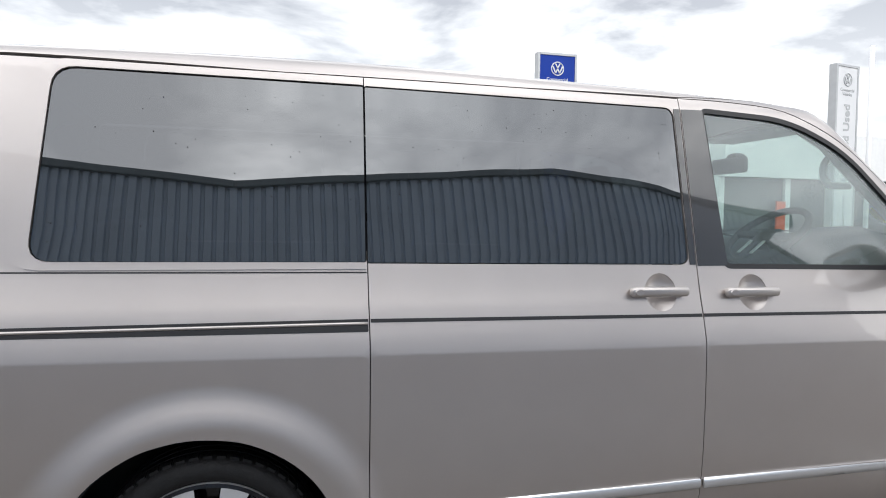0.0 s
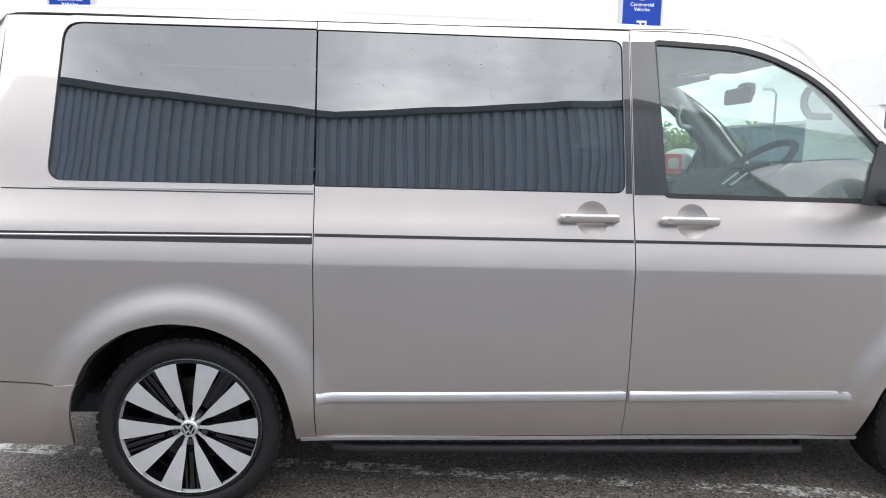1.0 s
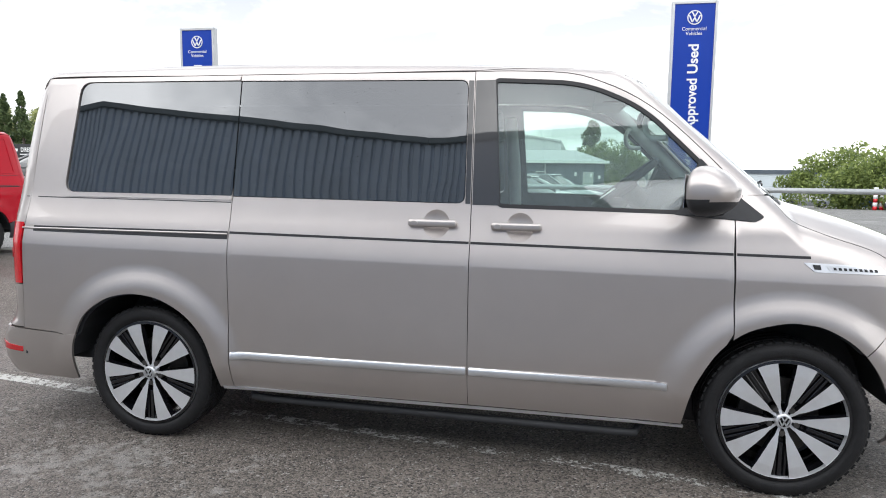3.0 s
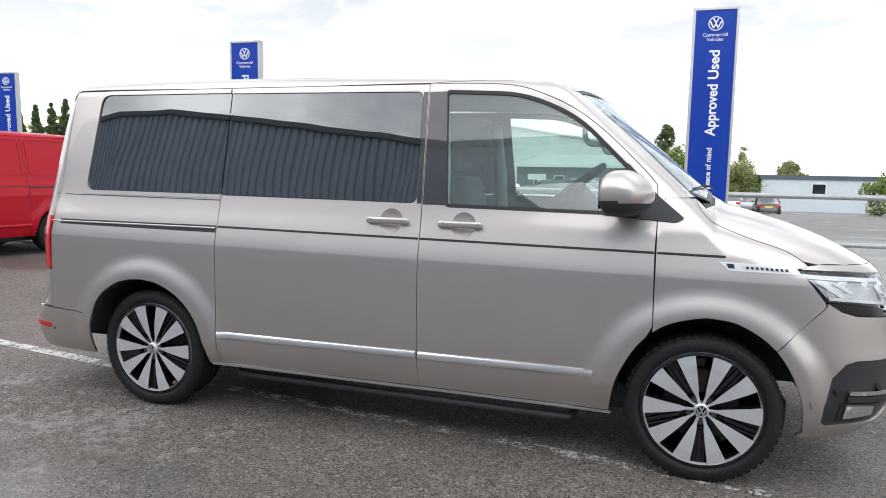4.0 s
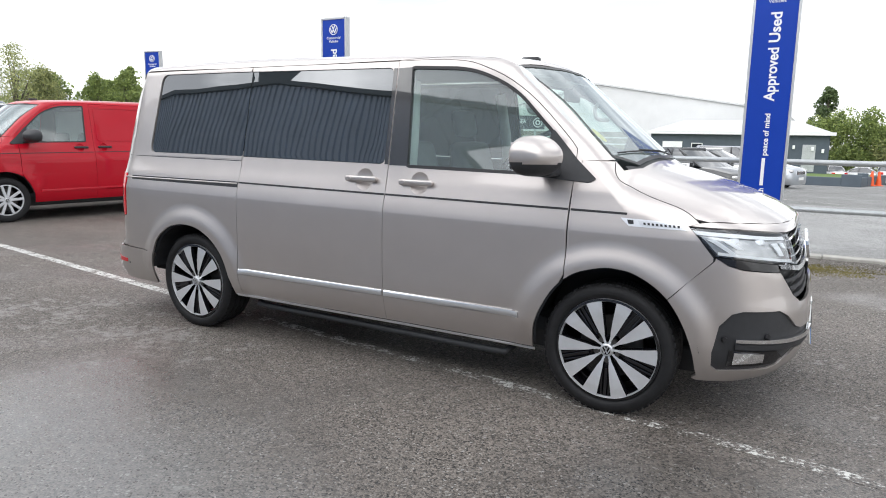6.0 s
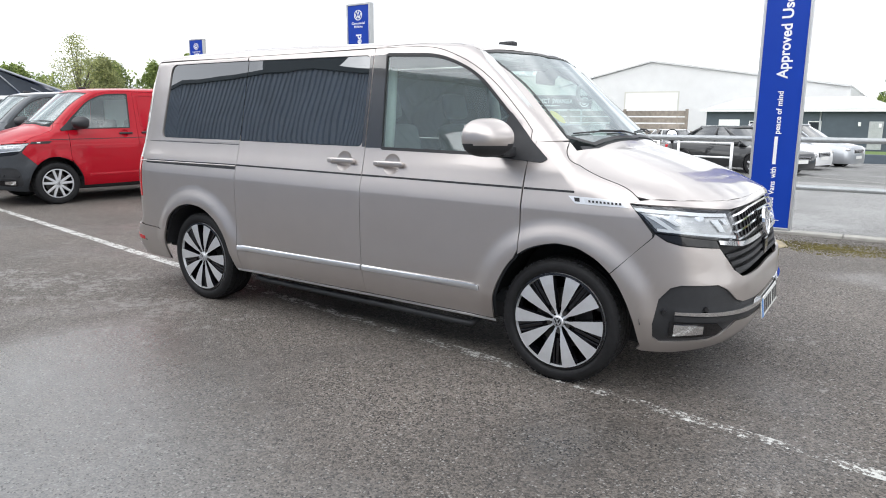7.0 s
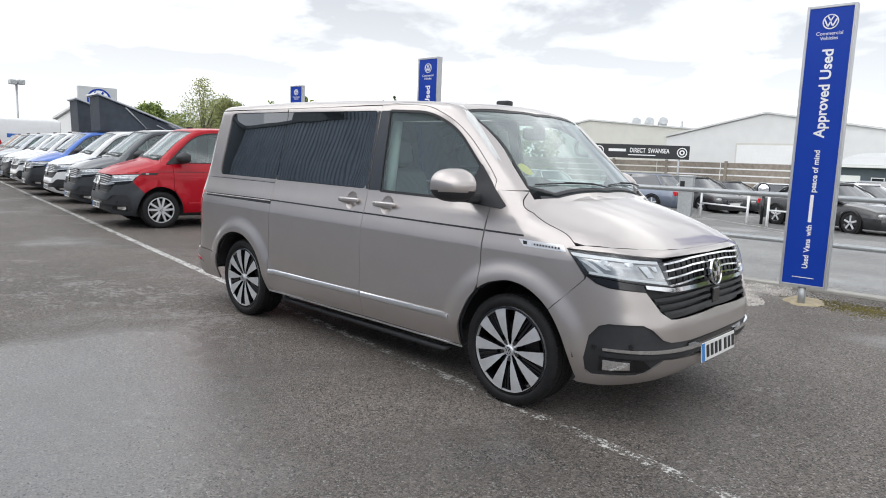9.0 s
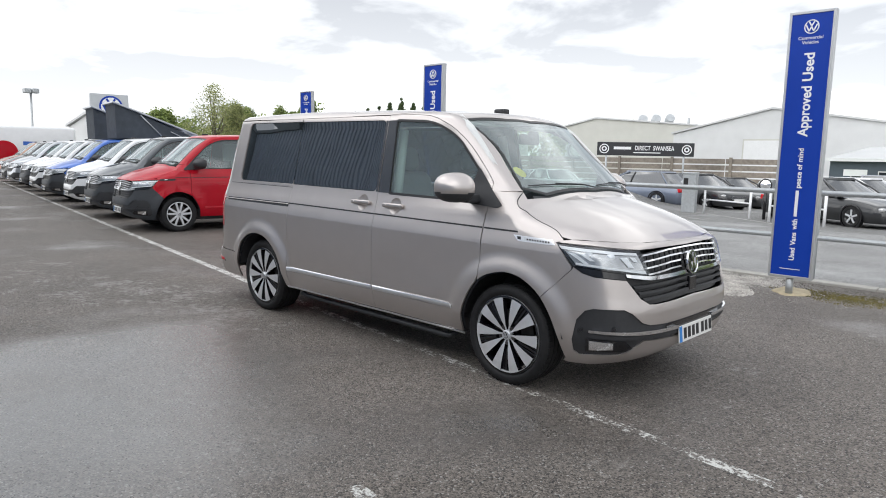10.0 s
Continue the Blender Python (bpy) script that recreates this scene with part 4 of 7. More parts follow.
        # chrome and groove lines
        if bright:
            panel("chrome_strip", bulged(flank, 0.466, 0.019, 0.009), rounded([(0.476, 0.486), (1.634, 0.482), (1.634, 0.449), (0.476, 0.450)], 0.006), SATIN, s, [], 0.012, 0.003, 0.008, "bright trim strip", 0)
            panel("chrome_strip", bulged(flank, 0.462, 0.020, 0.009), rounded([(1.648, 0.482), (2.512, 0.474), (2.518, 0.440), (1.648, 0.449)], 0.006), SATIN, d, [], 0.012, 0.003, 0.008, "bright trim strip", 0)
            panel("sill_trim", flank, [(0.41, 0.299), (2.60, 0.274), (2.60, 0.262), (0.41, 0.284)], SATIN, v, [], 0.1, 0.004, 0.006, "thin bright sill line", 0)
        for owner, x0, x1 in ((s, 0.472, 1.637), (d, 1.645, 2.760), (w, 2.774, 3.06)):
            g = 1.074 - (x0 - 0.465) * 0.0118, 1.074 - (x1 - 0.465) * 0.0118
            panel("groove", flank, [(x0, g[0]), (x1, g[1]), (x1, g[1] - 0.011), (x0, g[0] - 0.011)], INK, owner, [], 0.08, 0.0016, 0.004, "dark groove line", 0)
        rail = panel("door_rail", flank, rounded([(-0.62, 1.074), (0.464, 1.074), (0.464, 1.036), (-0.62, 1.046)], 0.004), INK, q, [], 0.08, 0.0016, 0.004, "dark sliding door rail", 0)
        lip = flank(np.array([(x, 1.0612) for x in np.linspace(-0.69, 0.462, 24)]))
        tube("rail_cover", [Vector(p) + Vector((0, side * 0.0012, 0)) for p in lip], 0.0052, paint, rail, 8)
        panel("seam", flank, [(-0.70, 1.222), (0.464, 1.214), (0.464, 1.210), (-0.70, 1.218)], INK, q, [], 0.1, 0.0014, 0.003, "", 0)
        # handles
        for owner, x0, z0 in ((s, 1.357, 1.139), (d, 1.737, 1.132)):
            handle_mat = paint if windows else PLASTIC
            bm = bmesh.new()
            rings = []
            for f in (1.0, 0.97, 0.92, 0.84, 0.72, 0.56, 0.38, 0.2, 0.06):
                around = flank(np.array([(x0 + 0.126 + 0.063 * f * math.cos(a), z0 - 0.003 + 0.065 * f * math.sin(a)) for a in np.linspace(0, 2 * math.pi, 36, endpoint=False)]))
                rings.append([bm.verts.new((p[0], p[1] - side * (0.0012 + 0.017 * (1 - f ** 2.6)), p[2])) for p in around])
            for r0, r1 in zip(rings, rings[1:]):
                for i in range(36):
                    bm.faces.new((r0[i], r0[(i + 1) % 36], r1[(i + 1) % 36], r1[i]))
            bm.faces.new(rings[-1])
            bmesh.ops.recalc_face_normals(bm, faces=bm.faces)
            part("handle_cup", bm, paint, owner, "rounded hollow behind the handle", True)
            yy = float(from_side(np.array([(x0 + 0.1, z0)]))[0, 1])
            yy = (yy - 0.024) if side < 0 else 2 * YC - (yy - 0.024)
            bm = bmesh.new()
            lo_y, hi_y = sorted((yy - 0.006 * -side, yy + 0.018 * -side))
            add_box(bm, x0 - 0.002, x0 + 0.224, lo_y, hi_y, z0 - 0.018, z0 + 0.017, 0.0105, None, 0, 4)
            for p in bm.verts:
                u = (abs(p.co.x - x0 - 0.111) / 0.113 - 0.86) / 0.14
                if u > 0:
                    p.co.z = z0 + (p.co.z - z0) * math.sqrt(max(0.2, 1 - 0.8 * min(u, 1) ** 2))
            lo_y, hi_y = sorted((yy + 0.012 * -side, yy + 0.03 * -side))
            add_box(bm, x0 + 0.008, x0 + 0.04, lo_y, hi_y, z0 - 0.013, z0 + 0.011, 0.003)
            add_box(bm, x0 + 0.185, x0 + 0.215, lo_y, hi_y, z0 - 0.013, z0 + 0.011, 0.003)
            h = part("door_handle", bm, handle_mat, owner, "painted pull handle" if windows else "dark plastic pull handle", True)
            lathe("lock_cap", [(0.0005, -0.003), (0.010, -0.003), (0.0125, 0.002), (0.0005, 0.002)], handle_mat, h, 16, m=Matrix.Translation((x0 + 0.028, yy - 0.006 * -side, z0)) @ Matrix.Diagonal((1.6, -side, 1, 1)))
        # front corner: lamp, black strip
        lamp_o = [(1.198, 0.994), (0.967, 0.986), (0.655, 0.961), (0.582, 0.808), (0.798, 0.836), (0.964, 0.855), (1.080, 0.863), (1.156, 0.947)]
        lamp = panel("headlamp", nose, from_edge(lamp_o, -0.004), GLOSS, v, [], 0.04, -0.034, 0.02, "clear headlamp with bright light strips", 0)
        panel("lamp_reflector", nose, from_edge(lamp_o, 0.013), LAMP_DARK, lamp, [], 0.04, -0.027, 0.004, "", 0)
        panel("lamp_lens", nose, lamp_o, LENS, lamp, [], 0.05, 0.001, 0.0, "", 0.003)
        strips = [[(1.186, 0.986), (0.967, 0.978), (0.672, 0.954), (0.668, 0.938), (0.967, 0.960), (1.168, 0.966)], [(1.072, 0.884), (0.96, 0.876), (0.80, 0.858), (0.605, 0.836), (0.600, 0.820), (0.79, 0.845), (0.955, 0.862), (1.072, 0.870)],
                  [(1.125, 0.945), (1.02, 0.880), (0.99, 0.880), (1.085, 0.945)], [(1.055, 0.945), (0.985, 0.90), (0.955, 0.90), (1.02, 0.945)],
                  [(0.80, 0.93), (0.74, 0.865), (0.70, 0.862), (0.75, 0.93)], [(0.73, 0.93), (0.70, 0.90), (0.67, 0.895), (0.69, 0.925)]]
        for o in strips if fine else strips[:2]:
            panel("light_strip", nose, o, SIGN_WHITE, lamp, [], 0.05, -0.018, 0.006, "", 0)
        for a, r in ((0.86, 0.032), (0.99, 0.030)):
            pc = nose(np.array([(a, 0.915 if a < 0.9 else 0.925)]))[0]
            lathe("lamp_projector", [(0.0005, -0.004), (r * 0.8, 0.0), (r, 0.006), (r, 0.02), (0.0005, 0.02)], SATIN, lamp, 20,
                  m=Matrix.Translation(pc) @ pose(0, 0, 0, 0, 0, 90 - math.degrees(a) if side < 0 else 90 + math.degrees(a)) @ pose(0, 0.034, 0))
        panel("lamp_shadow_strip", nose, [(1.080, 0.860), (0.963, 0.850), (0.780, 0.826), (0.763, 0.789), (0.962, 0.807), (1.028, 0.826)], GLOSS, v, [], 0.04, -0.004, 0.01, "", 0.001)
        # side marker badge
        badge = panel("wing_badge", flank, rounded([(3.030, 1.018), (3.325, 1.010), (3.352, 0.976), (3.075, 0.980)], 0.006), SATIN if fine else INK, w, [], 0.04, 0.003, 0.006, "bright side badge with plain bars", 0)
        if not fine:
            panel("badge_field", flank, [(3.20, 1.006), (3.25, 1.004), (3.258, 0.988), (3.208, 0.990)], SIGN_WHITE, badge, [], 0.06, 0.0045, 0.002, "", 0)
        else:
            panel("badge_field", flank, [(3.115, 1.009), (3.312, 1.004), (3.330, 0.984), (3.128, 0.988)], ALLOY, badge, [], 0.06, 0.0045, 0.002, "", 0)
        for i in range(9 if fine else 0):
            panel("letter_bar", flank, [(3.142 + 0.0195 * i, 1.001 - i * 0.0006), (3.153 + 0.0195 * i, 1.0005 - i * 0.0006), (3.156 + 0.0195 * i, 0.990 - i * 0.0006), (3.145 + 0.0195 * i, 0.9905 - i * 0.0006)], INK, badge, [], 0.05, 0.006, 0.001, "", 0)
        if fine:
            panel("badge_letter_bar", flank, [(3.064, 1.010), (3.094, 1.009), (3.098, 0.990), (3.072, 0.991)], INK, badge, [], 0.05, 0.005, 0.001, "", 0)
        # rear corner
        tl = panel("tail_lamp", tail, [(0.80, 1.088), (ta(-0.685, 1.09), 1.090), (ta(-0.695, 0.772), 0.772), (0.80, 0.762)], LAMP_RED, v, [], 0.05, 0.002, 0.02, "tall red tail lamp", 0.002)
        panel("lamp_band", tail, [(0.82, 0.95), (0.99, 0.95), (0.99, 0.90), (0.82, 0.90)], SIGN_WHITE if not fine else LAMP_RED, tl, [], 0.06, 0.004, 0.004, "", 0)
        wheel(v, 0.0, side, style="machined" if machined else "silver", seg=56 if fine else 28)
        wheel(v, 3.0, side, style="machined" if machined else "silver", seg=56 if fine else 28)
        # wheel housings
        for cx in WHEELS:
            bm = bmesh.new()
            arc = ring_pts(cx, 0.335, 0.445, 8, 172, 18)
            ya, yb = (0.004, 0.42) if side < 0 else (2 * YC - 0.42, 2 * YC - 0.004)
            rows = [[bm.verts.new((x, y, z)) for x, z in arc] for y in (ya, yb)]
            for i in range(len(arc) - 1):
                bm.faces.new((rows[0][i], rows[0][i + 1], rows[1][i + 1], rows[1][i]))
            bm.faces.new(rows[1 if side < 0 else 0])
            part("wheel_housing", bm, PLASTIC, v, "", False)
        # inner skins close the gaps
        for owner, o, hs in ((q, quarter, rear_pane if glazed else None), (s, slider, slider_pane if glazed else None), (d, door, door_pane), (w, fender, None)):
            panel("inner_skin", flank, from_edge(o, -0.006), TRIM, owner, [from_edge(hs, -0.002)] if hs is not None else [], 0.12, -0.036, 0.0, "", 0)
        # mirror head
        bm = bmesh.new()
        bmesh.ops.create_uvsphere(bm, u_segments=44, v_segments=26, radius=1.0)
        for q2 in bm.verts:
            x, y, z = q2.co
            c = lambda t, k: math.copysign(abs(t) ** k, t)
            q2.co = (c(x, 0.85) * 0.125 if x > 0 else c(x, 0.55) * 0.062, c(y, 0.74) * 0.124, c(z, 0.78) * (0.101 - 0.012 * y * side) * (1 - 0.50 * max(0.0, x) ** 1.4 if z > 0 else 1 - 0.15 * max(0.0, x)))
            q2.co.x -= 0.03 * (q2.co.y / 0.128) * side
        mm = Matrix.Translation((2.612, -0.125 if side < 0 else 2 * YC + 0.125, 1.307)) @ pose(0, 0, 0, 0, 0, 10 * side)
        bmesh.ops.transform(bm, matrix=mm, verts=bm.verts)
        for f in bm.faces:
            f.material_index = 1 if f.calc_center_median().z < 1.273 + 0.10 * max(0.0, 2.60 - f.calc_center_median().x) else 0
        head = part("mirror_head", bm, [paint if fine else PLASTIC, PLASTIC], d, "rounded door mirror, dark underneath", True)
        yy = -0.125 if side < 0 else 2 * YC + 0.125
        bm = bmesh.new()
        add_box(bm, -0.0605, -0.0585, -0.080, 0.080, -0.066, 0.066, 0.001, mm @ Matrix(((1, -0.25 * side, 0, 0), (0, 1, 0, 0), (0, 0, 1, 0), (0, 0, 0, 1))))
        part("mirror_glass", bm, CHROME, head)
        ya, yb = sorted((yy - side * 0.05, yy - side * 0.19))
        box("mirror_arm", 2.585, 2.70, ya, yb, 1.205, 1.262, PLASTIC, d, 0.015)
        # interior of the door opening
    # middle parts
    full = lambda pts: [(a, z) for a, z in pts] + [(-a, z) for a, z in pts[::-1] if abs(a) > 1e-6]
    left = [(x, float(np.arctan2(YC - from_side(np.array([(x, z)]))[0, 1], z - 1.2))) for x, z in ((-0.645, roof_edge), (0.2, roof_edge), (1.0, roof_edge), (1.635, 1.837), (1.80, 1.846), (2.0, 1.850), (2.22, 1.835), (2.352, 1.793))]
    roof = panel("roof", from_axis, [(x, -a) for x, a in left] + [(2.43, -0.42), (2.455, 0), (2.43, 0.42)] + left[::-1] + [(-0.70, 0.9), (-0.80, 0.5), (-0.83, 0), (-0.80, -0.5), (-0.70, -0.9)], paint, v, [], st, 0, 0.012)
    panel("headlining", from_axis, [(x, -a * 0.93) for x, a in left[:-1]] + [(2.36, 0)] + [(x, a * 0.93) for x, a in left[:-1]][::-1], LINING, v, [], 0.15, -0.05, 0.0, "", 0)
    sp = lambda x, z: from_side(np.array([(x, z)]))[0]
    seam = [sp(x, z) for x, z in smooth_line([(2.915, 1.305), (2.78, 1.432), (2.60, 1.600), (2.352, 1.793)], 3)]
    scr = [(p[0] + 0.003, p[1] + 0.003) for p in seam] + [(2.425, 0.60), (2.458, YC), (2.425, 2 * YC - 0.60)] + [(p[0] + 0.003, 2 * YC - p[1] - 0.003) for p in seam[::-1]] + [(3.018, 2 * YC - 0.40), (3.060, YC), (3.018, 0.40)]
    ws = panel("windscreen", from_above, scr, SCREEN, v, [], 0.08, -0.002, 0.004, "sloping windscreen", 0)
    panel("screen_band", from_above, scr, INK, ws, [from_edge(scr, 0.018)], 0.04, 0.0005, 0.0, "", 0)
    hp = [sp(x, z) for x, z in hood_edge]
    lead = [from_nose(np.array([(a, z)]))[0] for a, z in ((1.10, 1.016), (0.95, 1.012), (0.78, 1.006), (0.62, 1.0), (0.4, 0.998), (0.2, 0.998), (0.0, 0.998))]
    half = [(p[0], p[1]) for p in hp[:-1]] + [(p[0], p[1]) for p in lead]
    panel("bonnet_lip", from_nose, full([(0.0, 0.999), (0.2, 0.999), (0.4, 0.999), (0.62, 1.001), (0.78, 1.007), (0.95, 1.013), (1.10, 1.017), (1.148, 1.012), (1.19, 0.999), (0.967, 0.991), (0.655, 0.966), (0.44, 0.968), (0.2, 0.967), (0.0, 0.965)]), paint, v, [], 0.03 if fine else 0.08, 0, 0.014, "", 0)
    cowl = [(3.076, YC), (3.034, 0.40), (2.982, 0.215)]
    hood = panel("bonnet", from_above, half + [(x, 2 * YC - y) for x, y in half[::-1][1:]] + [(x, 2 * YC - y) for x, y in cowl[::-1][:-1]] + cowl, paint, v, [], st, 0, 0.014)
    panel("cowl", from_above, [(2.978, 0.29), (3.018, 0.40), (3.060, YC), (3.018, 2 * YC - 0.40), (2.978, 2 * YC - 0.29), (3.012, 2 * YC - 0.27), (3.056, 2 * YC - 0.40), (3.100, YC), (3.056, 0.40), (3.012, 0.27)], PLASTIC, v, [], 0.03, -0.010, 0.01, "", 0)
    # front apron
    grille_o = full([(0.0, 0.960), (0.20, 0.962), (0.44, 0.962), (0.645, 0.950), (0.580, 0.808), (0.770, 0.818), (0.763, 0.790), (0.666, 0.677), (0.605, 0.641), (0.556, 0.636), (0.285, 0.637), (0.0, 0.643)])
    panel("grille_backing", from_nose, grille_o, INK, v, [], 0.06, -0.05, 0.01, "", 0)
    apron = full([(0.0, 0.641), (0.285, 0.635), (0.556, 0.633), (0.607, 0.638), (0.670, 0.675), (0.766, 0.788), (0.962, 0.805), (1.028, 0.824), (1.080, 0.858), (1.087, 0.842), (float(np.arctan2(YC - sp(3.285, 0.645)[1], 0.285)), 0.645)]
                 + [(float(np.arctan2(YC - sp(x, z)[1], x - 3.0)), z) for x, z in AF[cut:]] + [(1.125, 0.240), (1.094, 0.230), (0.95, 0.232), (0.751, 0.262), (0.50, 0.292), (0.279, 0.312), (0.0, 0.318)])
    mask = full([(0.0, 0.498), (0.442, 0.501), (0.60, 0.508), (0.656, 0.526), (0.726, 0.586), (0.778, 0.612), (0.953, 0.611), (1.0, 0.595), (1.047, 0.534), (1.069, 0.403), (1.057, 0.326), (1.02, 0.299), (0.785, 0.315), (0.737, 0.336), (0.638, 0.410), (0.304, 0.391), (0.0, 0.388)])
    b = panel("front_bumper", from_nose, apron, bumper, v, [mask], 0.022 if fine else st, 0, 0.014)
    mk = panel("bumper_insert", from_nose, mask, PLASTIC, b, [], 0.05, -0.010, 0.01, "black plastic lower grille", -0.002)
    for s2 in (-1, 1):
        if bright:
            panel("chrome_strip", from_nose, [(s2 * 0.972, 0.477), (s2 * 0.60, 0.475), (s2 * 0.29, 0.468), (s2 * 0.29, 0.446), (s2 * 0.60, 0.452), (s2 * 0.972, 0.461)], CHROME, mk, [], 0.04, 0.010, 0.014, "", 0)
        panel("bumper_rib", from_nose, [(s2 * 1.0, 0.570), (s2 * 0.76, 0.570), (s2 * 0.69, 0.530), (s2 * 0.99, 0.522)], PLASTIC, mk, [], 0.05, -0.022, 0.004, "", 0)
        panel("bumper_rib", from_nose, [(s2 * 0.97, 0.453), (s2 * 0.30, 0.440), (s2 * 0.30, 0.415), (s2 * 0.62, 0.420), (s2 * 0.97, 0.425)], PLASTIC, mk, [], 0.05, 0.004, 0.014, "", 0)
        panel("fog_recess", from_nose, [(s2 * 0.99, 0.415), (s2 * 0.76, 0.410), (s2 * 0.70, 0.36), (s2 * 0.745, 0.340), (s2 * 0.985, 0.325)], GLOSS, mk, [], 0.05, -0.006, 0.0, "", 0)
        panel("fog_lamp", from_nose, [(s2 * 0.968, 0.405), (s2 * 0.831, 0.400), (s2 * 0.825, 0.355), (s2 * 0.964, 0.341)], CHROME, mk, [], 0.04, 0.0, 0.012, "bright fog lamp", 0)
        pc = from_nose(np.array([(s2 * 1.018, 0.470)]))[0]
        lathe("parking_sensor", [(0.0005, -0.006), (0.011, -0.006), (0.013, 0.0), (0.013, 0.01), (0.0005, 0.01)], INK, mk, 14, m=Matrix.Translation(pc) @ pose(0, 0, 0, 0, 0, 90 - math.degrees(s2 * 1.018)))
        pc = from_nose(np.array([(s2 * 0.83, 0.49)]))[0]
        lathe("parking_sensor", [(0.0005, -0.004), (0.011, -0.004), (0.013, 0.0), (0.013, 0.01), (0.0005, 0.01)], INK, mk, 14, m=Matrix.Translation(pc) @ pose(0, 0, 0, 0, 0, 90 - math.degrees(s2 * 0.82)))
    panel("bumper_slot", from_nose, full([(0.0, 0.490), (0.40, 0.492), (0.44, 0.48), (0.36, 0.40), (0.0, 0.398)]), GLOSS, mk, [], 0.08, -0.004, 0.0, "", 0)
    bar = CHROME if fine else SATIN
    for i, (z0, half_w) in enumerate(((0.951, 0.635), (0.913, 0.622), (0.872, 0.606), (0.832, 0.590))):
        panel("grille_bar", from_nose, full([(0.0, z0 + 0.006), (half_w * 0.5, z0 + 0.004), (half_w, z0 - 0.013)]) [:3] + full([(0.0, z0 - 0.004), (half_w * 0.5, z0 - 0.006), (half_w, z0 - 0.023)])[:3][::-1], bar, v, [], 0.06, -0.006, 0.022, "bright grille bar", 0)
        panel("grille_bar", from_nose, [(-a, z) for a, z in [(0.0, z0 + 0.006), (half_w * 0.5, z0 + 0.004), (half_w, z0 - 0.013), (half_w, z0 - 0.023), (half_w * 0.5, z0 - 0.006), (0.0, z0 - 0.004)]], bar, v, [], 0.06, -0.006, 0.022, "", 0)
    panel("grille_bar", from_nose, full([(0.0, 0.803), (0.25, 0.801), (0.575, 0.802), (0.772, 0.826), (0.765, 0.806), (0.575, 0.778), (0.25, 0.777), (0.0, 0.779)]), bar, v, [], 0.06, 0.002, 0.02, "wide bright grille bar", 0)
    for z0, hw in ((0.752, 0.715), (0.714, 0.68), (0.676, 0.645)):
        panel("grille_slat", from_nose, full([(0.0, z0 + 0.010), (hw * 0.6, z0 + 0.006), (hw, z0), (hw - 0.015, z0 - 0.018), (hw * 0.6, z0 - 0.012), (0.0, z0 - 0.008)]), PLASTIC, v, [], 0.06, -0.010, 0.022, "", 0)
    for a in (np.linspace(-0.56, 0.56, 15) if fine else ()):
        panel("grille_rib", from_nose, [(a - 0.004, 0.95), (a + 0.004, 0.95), (a + 0.004, 0.81), (a - 0.004, 0.81)], INK, v, [], 0.06, -0.03, 0.01, "", 0)
    emblem("front_badge", Matrix.Translation((from_nose(np.array([(0.0, 0.845)]))[0, 0] + 0.018, YC, 0.848)) @ pose(0, 0, 0, 0, 0, 90) @ pose(0, 0, 0, -10), 0.082, v, CHROME, GLOSS)
    box("sensor_block", from_nose(np.array([(0.0, 0.72)]))[0, 0] - 0.02, from_nose(np.array([(0.0, 0.72)]))[0, 0] + 0.004, YC - 0.05, YC + 0.05, 0.66, 0.755, GLOSS, v, 0.006)
    px = from_nose(np.array([(0.0, 0.41)]))[0, 0] + 0.012
    plate("number_plate", Matrix.Translation((px, YC, 0.397)) @ pose(0, 0, 0, 0, 0, 90) @ pose(0, 0, 0, -6), v, plate_mat or PLATE_WHITE)
    # tail
    tail_gate = panel("tailgate", from_tail, full([(0.0, 1.862), (0.6, 1.856), *[(ta(x, z), z) for x, z in tail_seam[::-1][:4]], (0.80, 1.092), (0.80, 0.76), (ta(-0.693, 0.768), 0.768), (ta(-0.705, 0.54), 0.54), (0.6, 0.535), (0.0, 0.53)]), paint, v, [], 0.07, 0, 0.014)
    panel("rear_window", from_tail, full([(0.0, 1.74), (0.68, 1.70), (0.74, 1.28), (0.0, 1.26)]), PRIVACY, tail_gate, [], 0.08, 0.002, 0.006, "", 0)
    rb_side = [(float(np.arctan2(YC - sp(x, z)[1], -0.2 - x)), z) for x, z in AR[:int(len(AR) * 0.2) + 1][::-1]]
    rb = panel("rear_bumper", from_tail, full([(0.0, 0.53), (0.6, 0.533), (ta(-0.735, 0.533), 0.533), (ta(-0.46, 0.522), 0.522), *[p for p in rb_side], (1.28, 0.265), (1.1, 0.27), (0.6, 0.28), (0.0, 0.28)]), bumper, v, [], 0.06, 0.004, 0.014)
    for s2 in (-1, 1):
        panel("reflector", from_tail, [(s2 * 0.80, 0.452), (s2 * 1.06, 0.432), (s2 * 1.055, 0.405), (s2 * 0.80, 0.412)], LAMP_RED, rb, [], 0.05, 0.006, 0.006, "small red reflector", 0)
        pc = from_tail(np.array([(s2 * 1.07, 0.405)]))[0]
        lathe("parking_sensor", [(0.0005, -0.003), (0.010, -0.003), (0.012, 0.0), (0.012, 0.01), (0.0005, 0.01)], SLATE, rb, 14, m=Matrix.Translation(pc) @ pose(0, 0, 0, 0, 0, -(90 - math.degrees(s2 * 1.07)) if s2 > 0 else 180 + (90 - math.degrees(1.07))))
    # underside, steps, aerial, wipers
    box("underbody", -0.42, 3.40, 0.30, 2 * YC - 0.30, 0.20, 0.34, PLASTIC, v, 0.02)
    box("floor_pan", -0.62, 2.62, 0.16, 2 * YC - 0.16, 0.34, 0.42, TRIM, v, 0.01)
